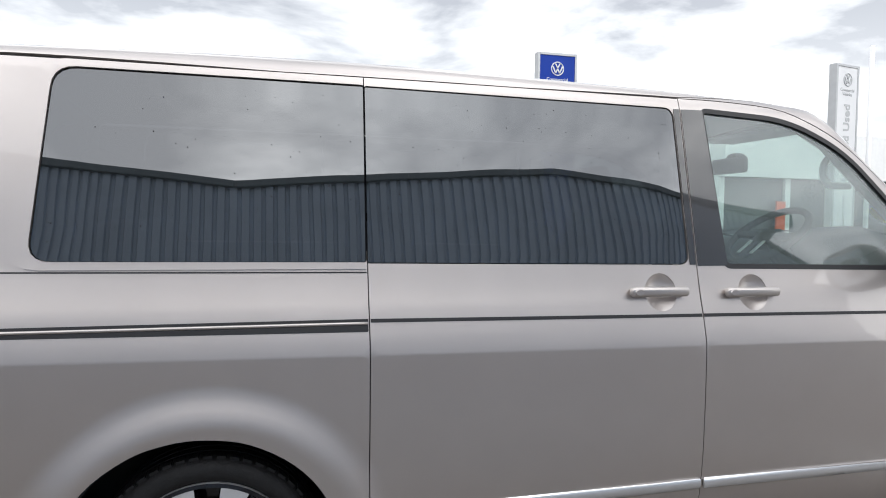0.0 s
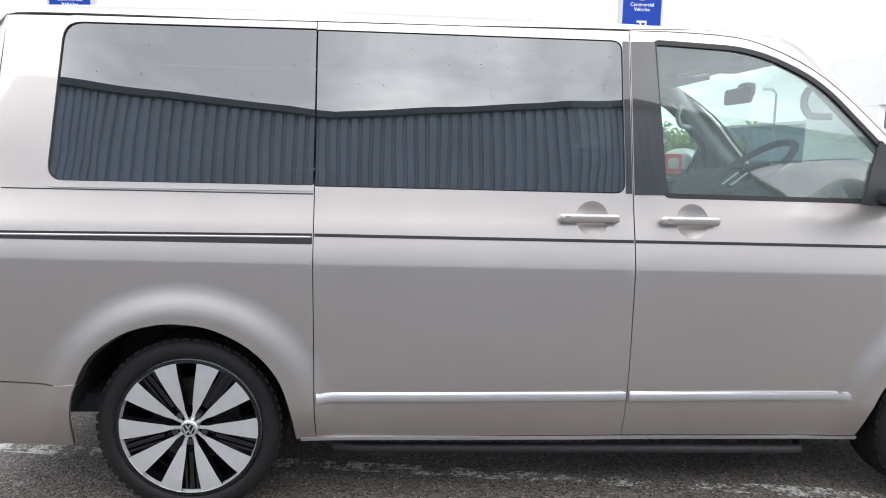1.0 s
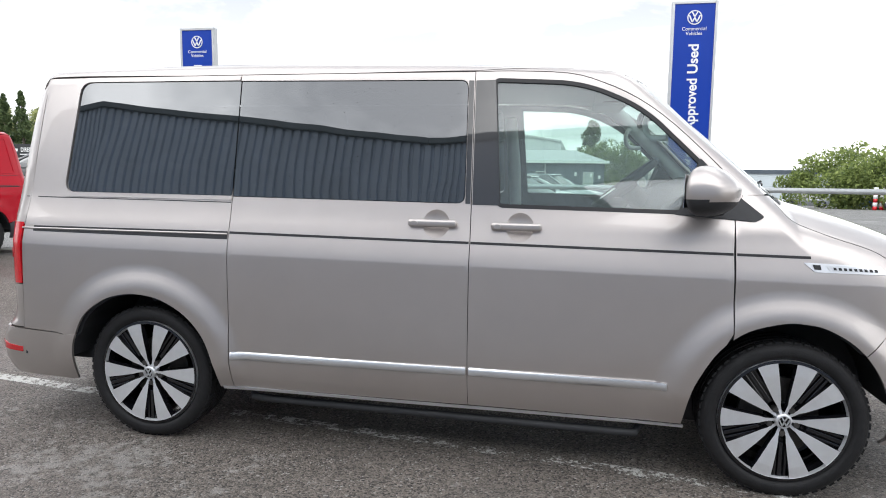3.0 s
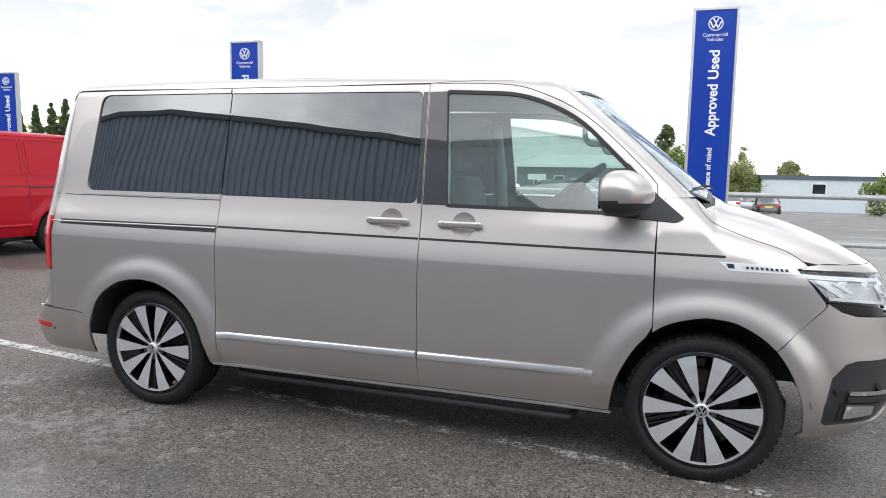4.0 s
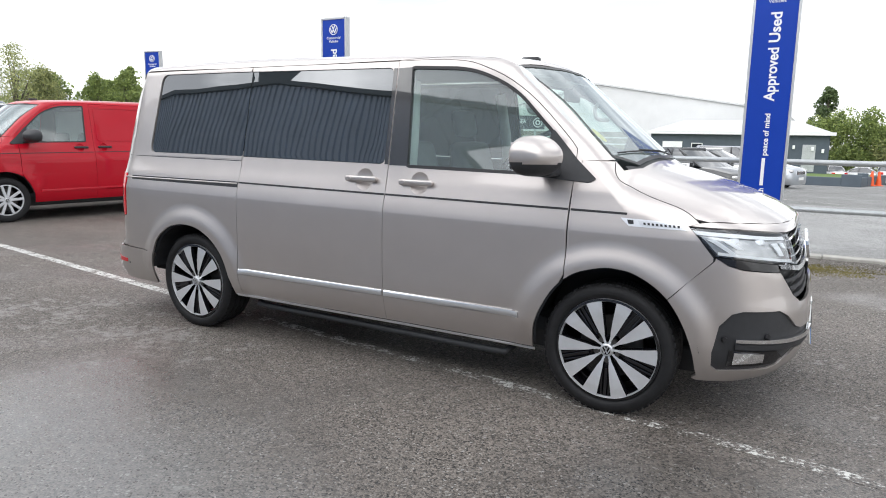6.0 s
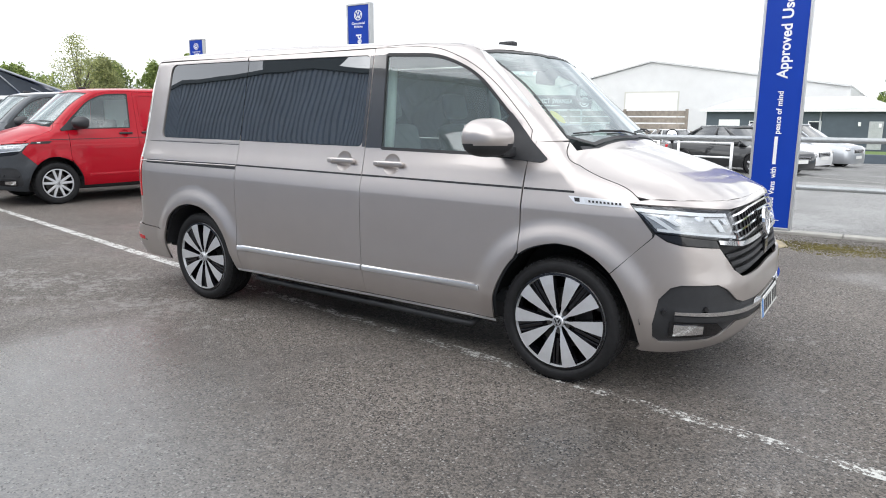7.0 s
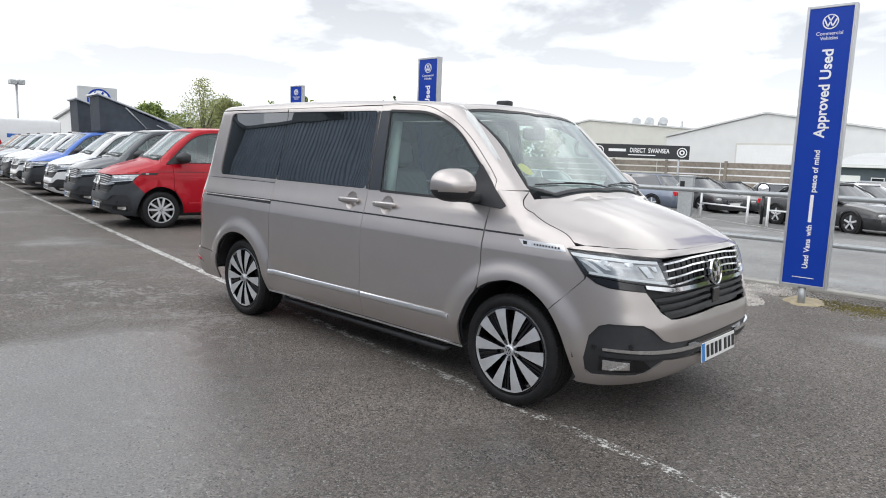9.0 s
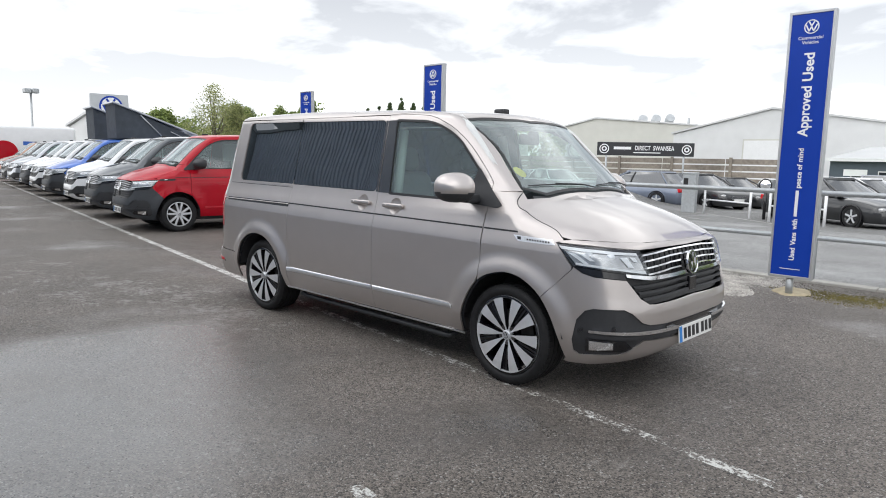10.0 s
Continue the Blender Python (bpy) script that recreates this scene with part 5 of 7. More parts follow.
    if fine:
        for y in (0.10, 2 * YC - 0.10):
            st_b = tube("side_step", [(0.50, y + 0.06, 0.245), (0.53, y, 0.226), (0.62, y - 0.004, 0.220), (2.32, y - 0.004, 0.200), (2.40, y, 0.199), (2.43, y + 0.06, 0.225)], 0.019, PLASTIC, v, 12)
    box("aerial", 2.10, 2.215, YC - 0.035, YC + 0.035, roof_z(2.15) - 0.01, roof_z(2.15) + 0.032, PLASTIC, v, 0.012, smooth=True)
    for y0, y1 in ((0.30, 0.92), (1.02, 1.62)):
        a = [from_above(np.array([(3.030 - 0.13 * ((y0 + (y1 - y0) * t - YC) / 0.7) ** 2 - 0.045 * t * (1 - t), y0 + (y1 - y0) * t)]))[0] + (0, 0, 0.010) for t in np.linspace(0, 1, 6)]
        wp = tube("wiper", a, 0.0042, PLASTIC, v, 8)
        tube("wiper_arm", [a[5] + (0.035, 0.02, -0.012), a[4] + (0.016, 0, 0.004), a[2] + (0.0, 0, 0.006)], 0.0048, PLASTIC, wp, 8)
    interior(v, fine, windows)
    if m is not None:
        v.matrix_world = m
    return v


def interior(v, fine, windows):
    """Dashboard, wheel, seats and mirror behind the glass."""
    bm = bmesh.new()
    prof = [(2.62, 0.75), (2.45, 0.80), (2.40, 0.98), (2.43, 1.14), (2.49, 1.24), (2.60, 1.285), (2.80, 1.295), (2.92, 1.25), (2.92, 0.75)]
    rows = [[bm.verts.new((x, y, z + (0.075 * math.exp(-((y - 0.52) / 0.2) ** 2) if z > 1.1 else 0))) for x, z in prof] for y in np.linspace(0.17, 2 * YC - 0.17, 21)]
    for r0, r1 in zip(rows, rows[1:]):
        for i in range(len(prof)):
            j = (i + 1) % len(prof)
            bm.faces.new((r0[i], r0[j], r1[j], r1[i]))
    bm.faces.new(rows[0]); bm.faces.new(rows[-1])
    bmesh.ops.recalc_face_normals(bm, faces=bm.faces)
    dash = part("dashboard", bm, TRIM, v, "dark dashboard", True)
    if fine:
        box("display", 2.385, 2.41, 0.86, 1.10, 1.03, 1.17, GLOSS, dash, 0.006)
        for y in (0.24, 0.80, 1.62):
            bm = bmesh.new()
            for k in range(5):
                add_box(bm, 2.405, 2.43, y - 0.07, y + 0.07, 1.02 + 0.022 * k, 1.028 + 0.022 * k, 0.002)
            part("air_vent", bm, SATIN, dash)
    t = pose(2.34, 0.53, 1.322, 0, 52, 0)
    ring = [t @ Vector((0, 0.185 * math.cos(a), 0.185 * math.sin(a))) for a in np.linspace(0, 2 * math.pi, 40, endpoint=False)]
    sw = tube("steering_wheel", ring, 0.0155, TRIM, v, 10, closed=True)
    bm = bmesh.new()
    add_box(bm, -0.01, 0.045, -0.065, 0.065, -0.065, 0.05, 0.02, t)
    for a in (0, 180, 270):
        add_box(bm, -0.008, 0.012, 0.05, 0.18, -0.018, 0.018, 0.006, t @ pose(0, 0, 0, a, 0, 0))
    part("wheel_hub", bm, TRIM, sw, "", True)
    bm = bmesh.new(); add_box(bm, -0.012, -0.008, -0.05, -0.03, -0.14, -0.05, 0.002, t); add_box(bm, -0.012, -0.008, 0.03, 0.05, -0.14, -0.05, 0.002, t)
    part("wheel_spoke_trim", bm, SATIN, sw)
    tube("steering_column", [t @ Vector((0.03, 0, 0)), t @ Vector((0.25, 0, 0.02))], 0.05, TRIM, v, 12)
    rows = ((1.62, 0.50), (1.62, 1.37), (0.72, 0.50), (0.72, 0.95), (0.72, 1.40), (-0.2, 0.50), (-0.2, 0.95), (-0.2, 1.40)) if fine else ((1.62, 0.50), (1.62, 1.37))
    for x, y in rows:
        seat = new("seat"); seat.parent = v
        w = 0.25 if x > 1.5 else 0.21
        bm = bmesh.new(); add_box(bm, x, x + 0.50, y - w, y + w, 0.62, 0.80, 0.06, None, 0, 3); part("seat_cushion", bm, FABRIC, seat, "", True)
        bm = bmesh.new(); add_box(bm, -0.07, 0.07, -w, w, 0.0, 0.62, 0.06, pose(x + 0.02, y, 0.76, 0, -14, 0), 0, 3); part("seat_back", bm, FABRIC, seat, "", True)
        bm = bmesh.new(); add_box(bm, -0.045, 0.045, -0.13, 0.13, 0.66, 0.86, 0.04, pose(x + 0.02, y, 0.76, 0, -14, 0), 0, 3); part("headrest", bm, FABRIC, seat, "", True)
        box("seat_base", x + 0.05, x + 0.42, y - 0.18, y + 0.18, 0.42, 0.63, TRIM, seat, 0.02)
    if windows is False:
        box("bulkhead", 1.50, 1.53, 0.24, 2 * YC - 0.24, 0.42, 1.72, LINING, v, 0.01)
    if fine:
        mr = box("rear_view_mirror", 2.43, 2.46, YC - 0.13, YC + 0.13, 1.625, 1.705, TRIM, v, 0.015, smooth=True)
        box("mirror_mount", 2.45, 2.52, YC - 0.04, YC + 0.04, 1.66, 1.73, TRIM, v, 0.02)
        for s2 in (-1, 1):
            o = lambda y: y if s2 < 0 else 2 * YC - y
            tube("grab_handle", smooth_line([(2.47, o(0.265), 1.66), (2.42, o(0.29), 1.645), (2.405, o(0.295), 1.59), (2.43, o(0.285), 1.54), (2.50, o(0.25), 1.535)], 4), 0.014, LINING, v, 8)
            box("sun_visor", 2.18, 2.36, *sorted((o(0.32), o(0.80))), 1.755, 1.775, LINING, v, 0.008, m=None)
            tube("pillar_trim", [(2.28, o(0.29), 1.79), (2.40, o(0.265), 1.715), (2.62, o(0.225), 1.50), (2.80, o(0.19), 1.32)], 0.045, LINING, v, 10)
            tube("belt_pillar", [(1.66, o(0.30), 1.72), (1.69, o(0.235), 1.40), (1.70, o(0.17), 1.0)], 0.04, LINING, v, 8)
        bm = bmesh.new()
        bmesh.ops.create_circle(bm, cap_ends=True, radius=0.055, segments=20)
        p0 = from_above(np.array([(2.80, 0.36)]))[0]
        bmesh.ops.transform(bm, matrix=Matrix.Translation(p0 - np.array((0, 0, 0.022))) @ pose(0, 0, 0, 0, 40, 0), verts=bm.verts)
        part("yellow_sticker", bm, material("yellow_sticker", (0.70, 0.62, 0.02), 0.5, vary=0.08), v, "round yellow sticker inside the screen")


van("passenger_van", "beige metallic passenger van with dark tinted windows, parked on damp asphalt", BEIGE, None, True, None, True, True, "")


# ---- signs along the yard's edge ----
def sign(name, x, y, yaw=0.0, face=None, label="", h0=0.22, h1=3.23, w=0.47):
    """A tall double-faced sign box on a short post in a concrete foot. It faces -y before its turn."""
    face = face or SIGN_BLUE
    s = root(name, label or "tall blue sign in a silver frame with white lettering", "sign", "yard signs", pose(x, y, 0, 0, 0, yaw))
    t = 0.10
    bm = bmesh.new()
    for x0, x1, z0, z1 in ((0, 0.028, h0, h1), (w - 0.028, w, h0, h1), (0.028, w - 0.028, h0, h0 + 0.03), (0.028, w - 0.028, h1 - 0.03, h1)):
        add_box(bm, x0, x1, 0, t, z0, z1, 0.004)
    part("frame", bm, SIGN_FRAME, s)
    p = box("face_panel", 0.028, w - 0.028, 0.008, t - 0.008, h0 + 0.03, h1 - 0.03, face, s, 0.0)
    ink = SIGN_WHITE if face is SIGN_BLUE else SIGN_FRAME
    for back in (0, 1):
        m = pose(w / 2, 0.006, 0) if not back else pose(w / 2, t - 0.006, 0, 0, 0, 180)
        emblem("badge", m @ Matrix.Translation((0, -0.001, h1 - 0.175)), 0.078, p, ink, face)
        for word, z in (("Commercial", 0.295), ("Vehicles", 0.345)):
            letters("small_word", word, 0.052, ink, p, m @ Matrix.Translation((0, 0, h1 - z)))
        up = m @ Matrix.Translation((0.01, 0, 0)) @ pose(0, 0, 0, 0, -90, 0)
        for word, size, at, w2 in (("Approved", 0.150, 2.125, 0.565), ("Used", 0.150, 2.615, 0.31), ("Used", 0.078, 0.485, 0.145), ("Vans", 0.078, 0.665, 0.15), ("with", 0.078, 0.835, 0.12),
                                   ("peace", 0.078, 1.345, 0.185), ("of", 0.078, 1.492, 0.065), ("mind", 0.078, 1.63, 0.155)):
            letters("word", word, size, ink, p, up @ Matrix.Translation((at + h1 - 3.23, 0, 0)), width=w2, bold=0.022)
        b = bmesh.new(); add_box(b, 0.925 + h1 - 3.23, 1.225 + h1 - 3.23, -0.002, 0.0, -0.014, 0.020, 0.0, up); part("word_bar", b, ink, p, "plain bar in place of a name")
        b = bmesh.new(); add_box(b, -0.11, 0.11, -0.002, 0.0, h0 + 0.105, h0 + 0.112, 0.0, m); part("small_print_bar", b, ink, p)
    tube("post", [(w / 2, t / 2, -0.02), (w / 2, t / 2, h0 + 0.02)], 0.04, GALV, s, 14)
    return s


FOOTING = material("stained_footing", (0.40, 0.34, 0.23), 0.9, vary=0.25, scale=10, bump=0.5, bump_scale=70)


def pad(name, x, y, rx, ry, seed):
    """A trowelled lump of concrete with an uneven rim."""
    rng = np.random.default_rng(seed)
    verts, faces, n = [(x, y, 0.024)], [], 26
    for k, (f2, z) in enumerate(((0.55, 0.023), (0.86, 0.019), (1.0, 0.008), (1.03, -0.03))):
        for i in range(n):
            a = 2 * math.pi * i / n
            r = f2 * (1 + 0.10 * math.sin(2 * a + seed) + 0.07 * math.sin(5 * a + seed) + 0.03 * rng.uniform(-1, 1))
            verts.append((x + rx * r * math.cos(a), y + ry * r * math.sin(a), z + 0.003 * rng.uniform(-1, 1)))
    faces = [(0, 1 + i, 1 + (i + 1) % n) for i in range(n)]
    faces += [(1 + k * n + i, 1 + (k + 1) * n + i, 1 + (k + 1) * n + (i + 1) % n, 1 + k * n + (i + 1) % n) for k in range(3) for i in range(n)]
    return mesh_object(name, verts, faces, FOOTING, None, True)


sign("tall_sign", 3.068, 4.97, h0=0.205, h1=3.235, w=0.475)
f = tagged(pad("concrete_foot", 3.28, 5.24, 0.21, 0.30, 3), "rough concrete footing under a sign post", "concrete foot", "sign footings")
sign("tall_sign", -2.935, 5.045, h1=3.135)
tagged(pad("concrete_foot", -2.68, 5.12, 0.22, 0.27, 4), "rough concrete footing under a sign post", "concrete foot", "sign footings")
sign("tall_sign", -9.93, 7.27, 6.0)
sign("tall_sign", 6.54, 4.40, 12.0, SIGN_WHITE, "tall white sign with pale grey lettering", w=0.42)
scatter("moss", "low yellow-green moss tufts by the sign foot", "moss", (3.85, 5.30), (0.85, 0.40), 3000, 0.008, MOSS, 12, 1.0)
scatter("dirt", "dark soil and crumbs along the kerb", "dirt", (4.6, 5.75), (2.6, 0.36), 5000, 0.0045, SOIL, 13, 0.6)

# ---- tubular rail fence along the road ----
rail = root("rail_fence", "galvanised tubular steel rail fence by the kerb", "fence")
for z, r in ((1.165, 0.036), (0.565, 0.034)):
    tube("rail", [(-14, 6.45, z), (14, 6.45, z)], r, GALV, rail, 12)
for x in (-12.3, -9.3, -6.3, -3.3, -0.3, 3.17, 6.9, 9.9, 12.9):
    tube("post", [(x, 6.45, -0.05), (x, 6.45, 1.165)], 0.036, GALV, rail, 12)

# ---- the dark clad hall behind the camera ----
CLAD = material("dark_grey_cladding", (0.44, 0.52, 0.64), 0.45, 0.0, vary=0.12, scale=2.0, rough_vary=0.08)
CLAD_EDGE = material("dark_flashing", (0.15, 0.18, 0.21), 0.45, 0.0, vary=0.08)
HALL = [(-15.4, 5.80), (-11.0, 5.98), (-7.4, 6.14), (-0.35, 5.31), (5.2, 5.73), (11.2, 5.0)]


def hall_top(x):
    return float(np.interp(x, [p[0] for p in HALL], [p[1] for p in HALL]))


hall = root("clad_hall", "large hall clad in dark grey ribbed steel sheet", "building")
HY, pitch = -7.8, 0.30
xs = (-15.4 + np.r_[0, np.cumsum(np.tile((0.105, 0.018, 0.044, 0.018), 144))]).tolist()
verts, faces = [], []
for i, x in enumerate(xs):
    k = (i) % 4
    y = HY if k in (0, 1) else HY - 0.05
    verts += [(x, y, -0.02), (x, y, hall_top(x) - 0.02)]
    if i:
        faces.append((2 * i - 2, 2 * i - 1, 2 * i + 1, 2 * i))
mesh_object("wall_cladding", verts, [q[::-1] for q in faces], CLAD, hall)
for (x0, z0), (x1, z1) in zip(HALL, HALL[1:]):
    bm = bmesh.new()
    d = Vector((x1 - x0, 0, z1 - z0))
    add_box(bm, 0, d.length, -0.06, 0.03, -0.07, 0.05, 0.01, Matrix.Translation((x0, HY + 0.03, z0)) @ pose(0, 0, 0, 0, -math.degrees(math.atan2(d.z, d.x)), 0))
    part("fascia", bm, CLAD_EDGE, hall)
    mesh_object("roof_slope", [(x0, HY, z0), (x1, HY, z1), (x1, HY - 30, z1), (x0, HY - 30, z0)], [(0, 1, 2, 3)], CLAD_EDGE, hall)
for x in (-15.4, 11.2):
    mesh_object("end_wall", [(x, HY, 0), (x, HY - 30, 0), (x, HY - 30, hall_top(x)), (x, HY, hall_top(x))], [(0, 1, 2, 3)], CLAD, hall)
mesh_object("rear_wall", [(-15.4, HY - 30, 0), (11.2, HY - 30, 0), *[(x, HY - 30, z) for x, z in HALL[::-1]]], [tuple(range(2 + len(HALL)))], CLAD, hall)
wing = root("clad_wing", "smooth dark panelled wing beside the ribbed hall", "building")
box("wall", -24.0, -15.45, HY - 20, -2.6, -0.05, 5.7, CLAD_EDGE, wing, 0.02)
box("roof_edge", -24.1, -15.38, HY - 20, -2.5, 5.7, 5.85, CLAD_EDGE, wing, 0.02)
for y, z in ((-6.6, 4.6), (-5.4, 3.9), (-4.2, 4.5)):
    box("wall_light", -15.45, -15.2, y, y + 0.35, z, z + 0.22, GALV, wing, 0.03)
    tube("bracket", [(-15.45, y + 0.17, z + 0.11), (-15.25, y + 0.17, z + 0.3)], 0.02, GALV, wing, 6)

# ---- the row of vans ----
ROW = math.radians(-98.0)


def row_pose(k, off=0.0):
    x, y = -8.264 - 0.99 * 3.0 * k, 5.61 + 0.139 * 3.0 * k
    return pose(x + off * math.cos(ROW), y + off * math.sin(ROW), 0, 0, 0, -98.0)


def pop_top(k):
    """The raised roof of a camper: canvas sides under a hinged shell, high at the front."""
    m = row_pose(k)
    p = root("raised_roof", "raised camper roof with dark grey canvas sides", "camper roof", "camper roofs", m)
    z0, x0, x1 = 1.95, -0.45, 1.95
    zt = lambda x: 2.10 + (x - x0) / (x1 - x0) * 0.86
    bm = bmesh.new()
    pts = [(x0, 1.97), (x1, 1.93), (x1 + 0.03, zt(x1)), (x0, zt(x0) - 0.1)]
    for y in (0.33, 2 * YC - 0.33):
        vs = [bm.verts.new((x, y, z)) for x, z in pts]
        bm.faces.new(vs)
    bm.verts.ensure_lookup_table()
    a = list(bm.verts)
    bm.faces.new((a[1], a[5], a[6], a[2])); bm.faces.new((a[0], a[4], a[7], a[3]))
    bmesh.ops.recalc_face_normals(bm, faces=bm.faces)
    part("canvas", bm, material("grey_canvas", (0.055, 0.065, 0.080), 0.85, vary=0.2, scale=6, bump=0.4, bump_scale=18), p)
    bm = bmesh.new()
    ln_ = math.hypot(x1 - x0, 0.86)
    add_box(bm, -0.05, ln_ + 0.12, 0.25, 2 * YC - 0.25, -0.02, 0.04, 0.02, pose(x0, 0, zt(x0), 0, -math.degrees(math.atan2(0.86, x1 - x0)), 0), 0, 2)
    part("roof_shell", bm, SILVER, p, "pale hinged roof shell")
    for y in (0.30, 2 * YC - 0.30):
        tube("strut", [(0.55, y, 1.95), (1.25, y, zt(1.25) - 0.05)], 0.02, GALV, p, 8)
        tube("strut", [(-0.1, y, 1.97), (0.35, y, 2.18)], 0.015, GALV, p, 8)
    return p


row = [("red panel van with dark grey bumpers and silver wheels", RED, SLATE, False), ("dark grey van with black bumper in the row", GREY, SLATE, True), ("white van with black lower grille", WHITE, None, True),
       ("bright blue van in the parked row", BLUE, SLATE, True), ("white van parked in the row", WHITE, None, True), ("white van with grey bumper", WHITE, SLATE, True),
       ("silver van parked in the row", SILVER, None, True), ("black van parked in the row", BLACK, None, True), ("copper brown van at the row's end", COPPER, None, True)]


def repaint(ob, swap):
    """Give a copy its own paint, on the object and not on the shared mesh."""
    for o in (ob, *ob.children_recursive):
        for i, s in enumerate(o.material_slots):
            if s.material and s.material.name in swap:
                m = swap[s.material.name]
                s.link = "OBJECT"
                s.material = m


model = None
for k, (label, paint, bump_mat, glazed) in enumerate(row):
    at = row_pose(k, -0.05 * (k % 3))
    if not glazed:
        van("panel_van", label, paint, at, False, bump_mat, False, False, "row of parked vans", False)
    elif model is None:
        model = van("van", label, paint, at, False, bump_mat, True, False, "row of parked vans", False)
    else:
        c = tagged(copy_thing(model, at), label)
        repaint(c, {GREY.name: paint, SLATE.name: bump_mat or paint})
pop_top(3)
pop_top(4)


def high_van(m):
    v = root("high_roof_van", "white high-roof van with coloured graphics", "van", "", m)
    bm = bmesh.new()
    add_box(bm, -1.0, 3.3, 0.05, 1.95, 0.35, 2.75, 0.16, None, 0, 3)
    add_box(bm, 3.0, 4.5, 0.05, 1.95, 0.35, 1.30, 0.14, None, 0, 3)
    part("body", bm, WHITE, v, "", True)
    bm = bmesh.new()
    a = [(3.25, 2.45), (4.05, 1.32), (3.2, 1.28)]
    l, r = [[bm.verts.new((x, y, z)) for x, z in a] for y in (0.12, 1.88)]
    bm.faces.new(l); bm.faces.new(r[::-1]); bm.faces.new((l[0], r[0], r[1], l[1]))
    part("cab_glass", bm, PRIVACY, v)
    for x in (0.0, 3.4):
        for y, s in ((0.04, -1), (1.96, 1)):
            lathe("wheel", [(0.0005, 0.02), (0.22, 0.02), (0.30, 0.0), (0.35, 0.03), (0.35, 0.2), (0.0005, 0.2)], RUBBER, v, 24, m=Matrix.Translation((x, y, 0.35)) @ Matrix.Diagonal((1, -s, 1, 1)))
    for y, sgn in ((1.953, 1),):
        lathe("red_disc", [(0.0005, -0.002), (0.62, -0.002), (0.62, 0.01), (0.0005, 0.01)], RED, v, 36, m=Matrix.Translation((2.35, y, 1.35)) @ Matrix.Diagonal((1, -1, 1, 1)))
        box("blue_patch", 0.9, 1.5, y, y + 0.004, 1.75, 1.95, BLUE, v)
        box("yellow_patch", -0.3, 0.1, y, y + 0.004, 1.72, 1.92, PLATE_YELLOW, v)
    return v


high_van(pose(-36.6, 8.9, 0, 0, 0, -98))


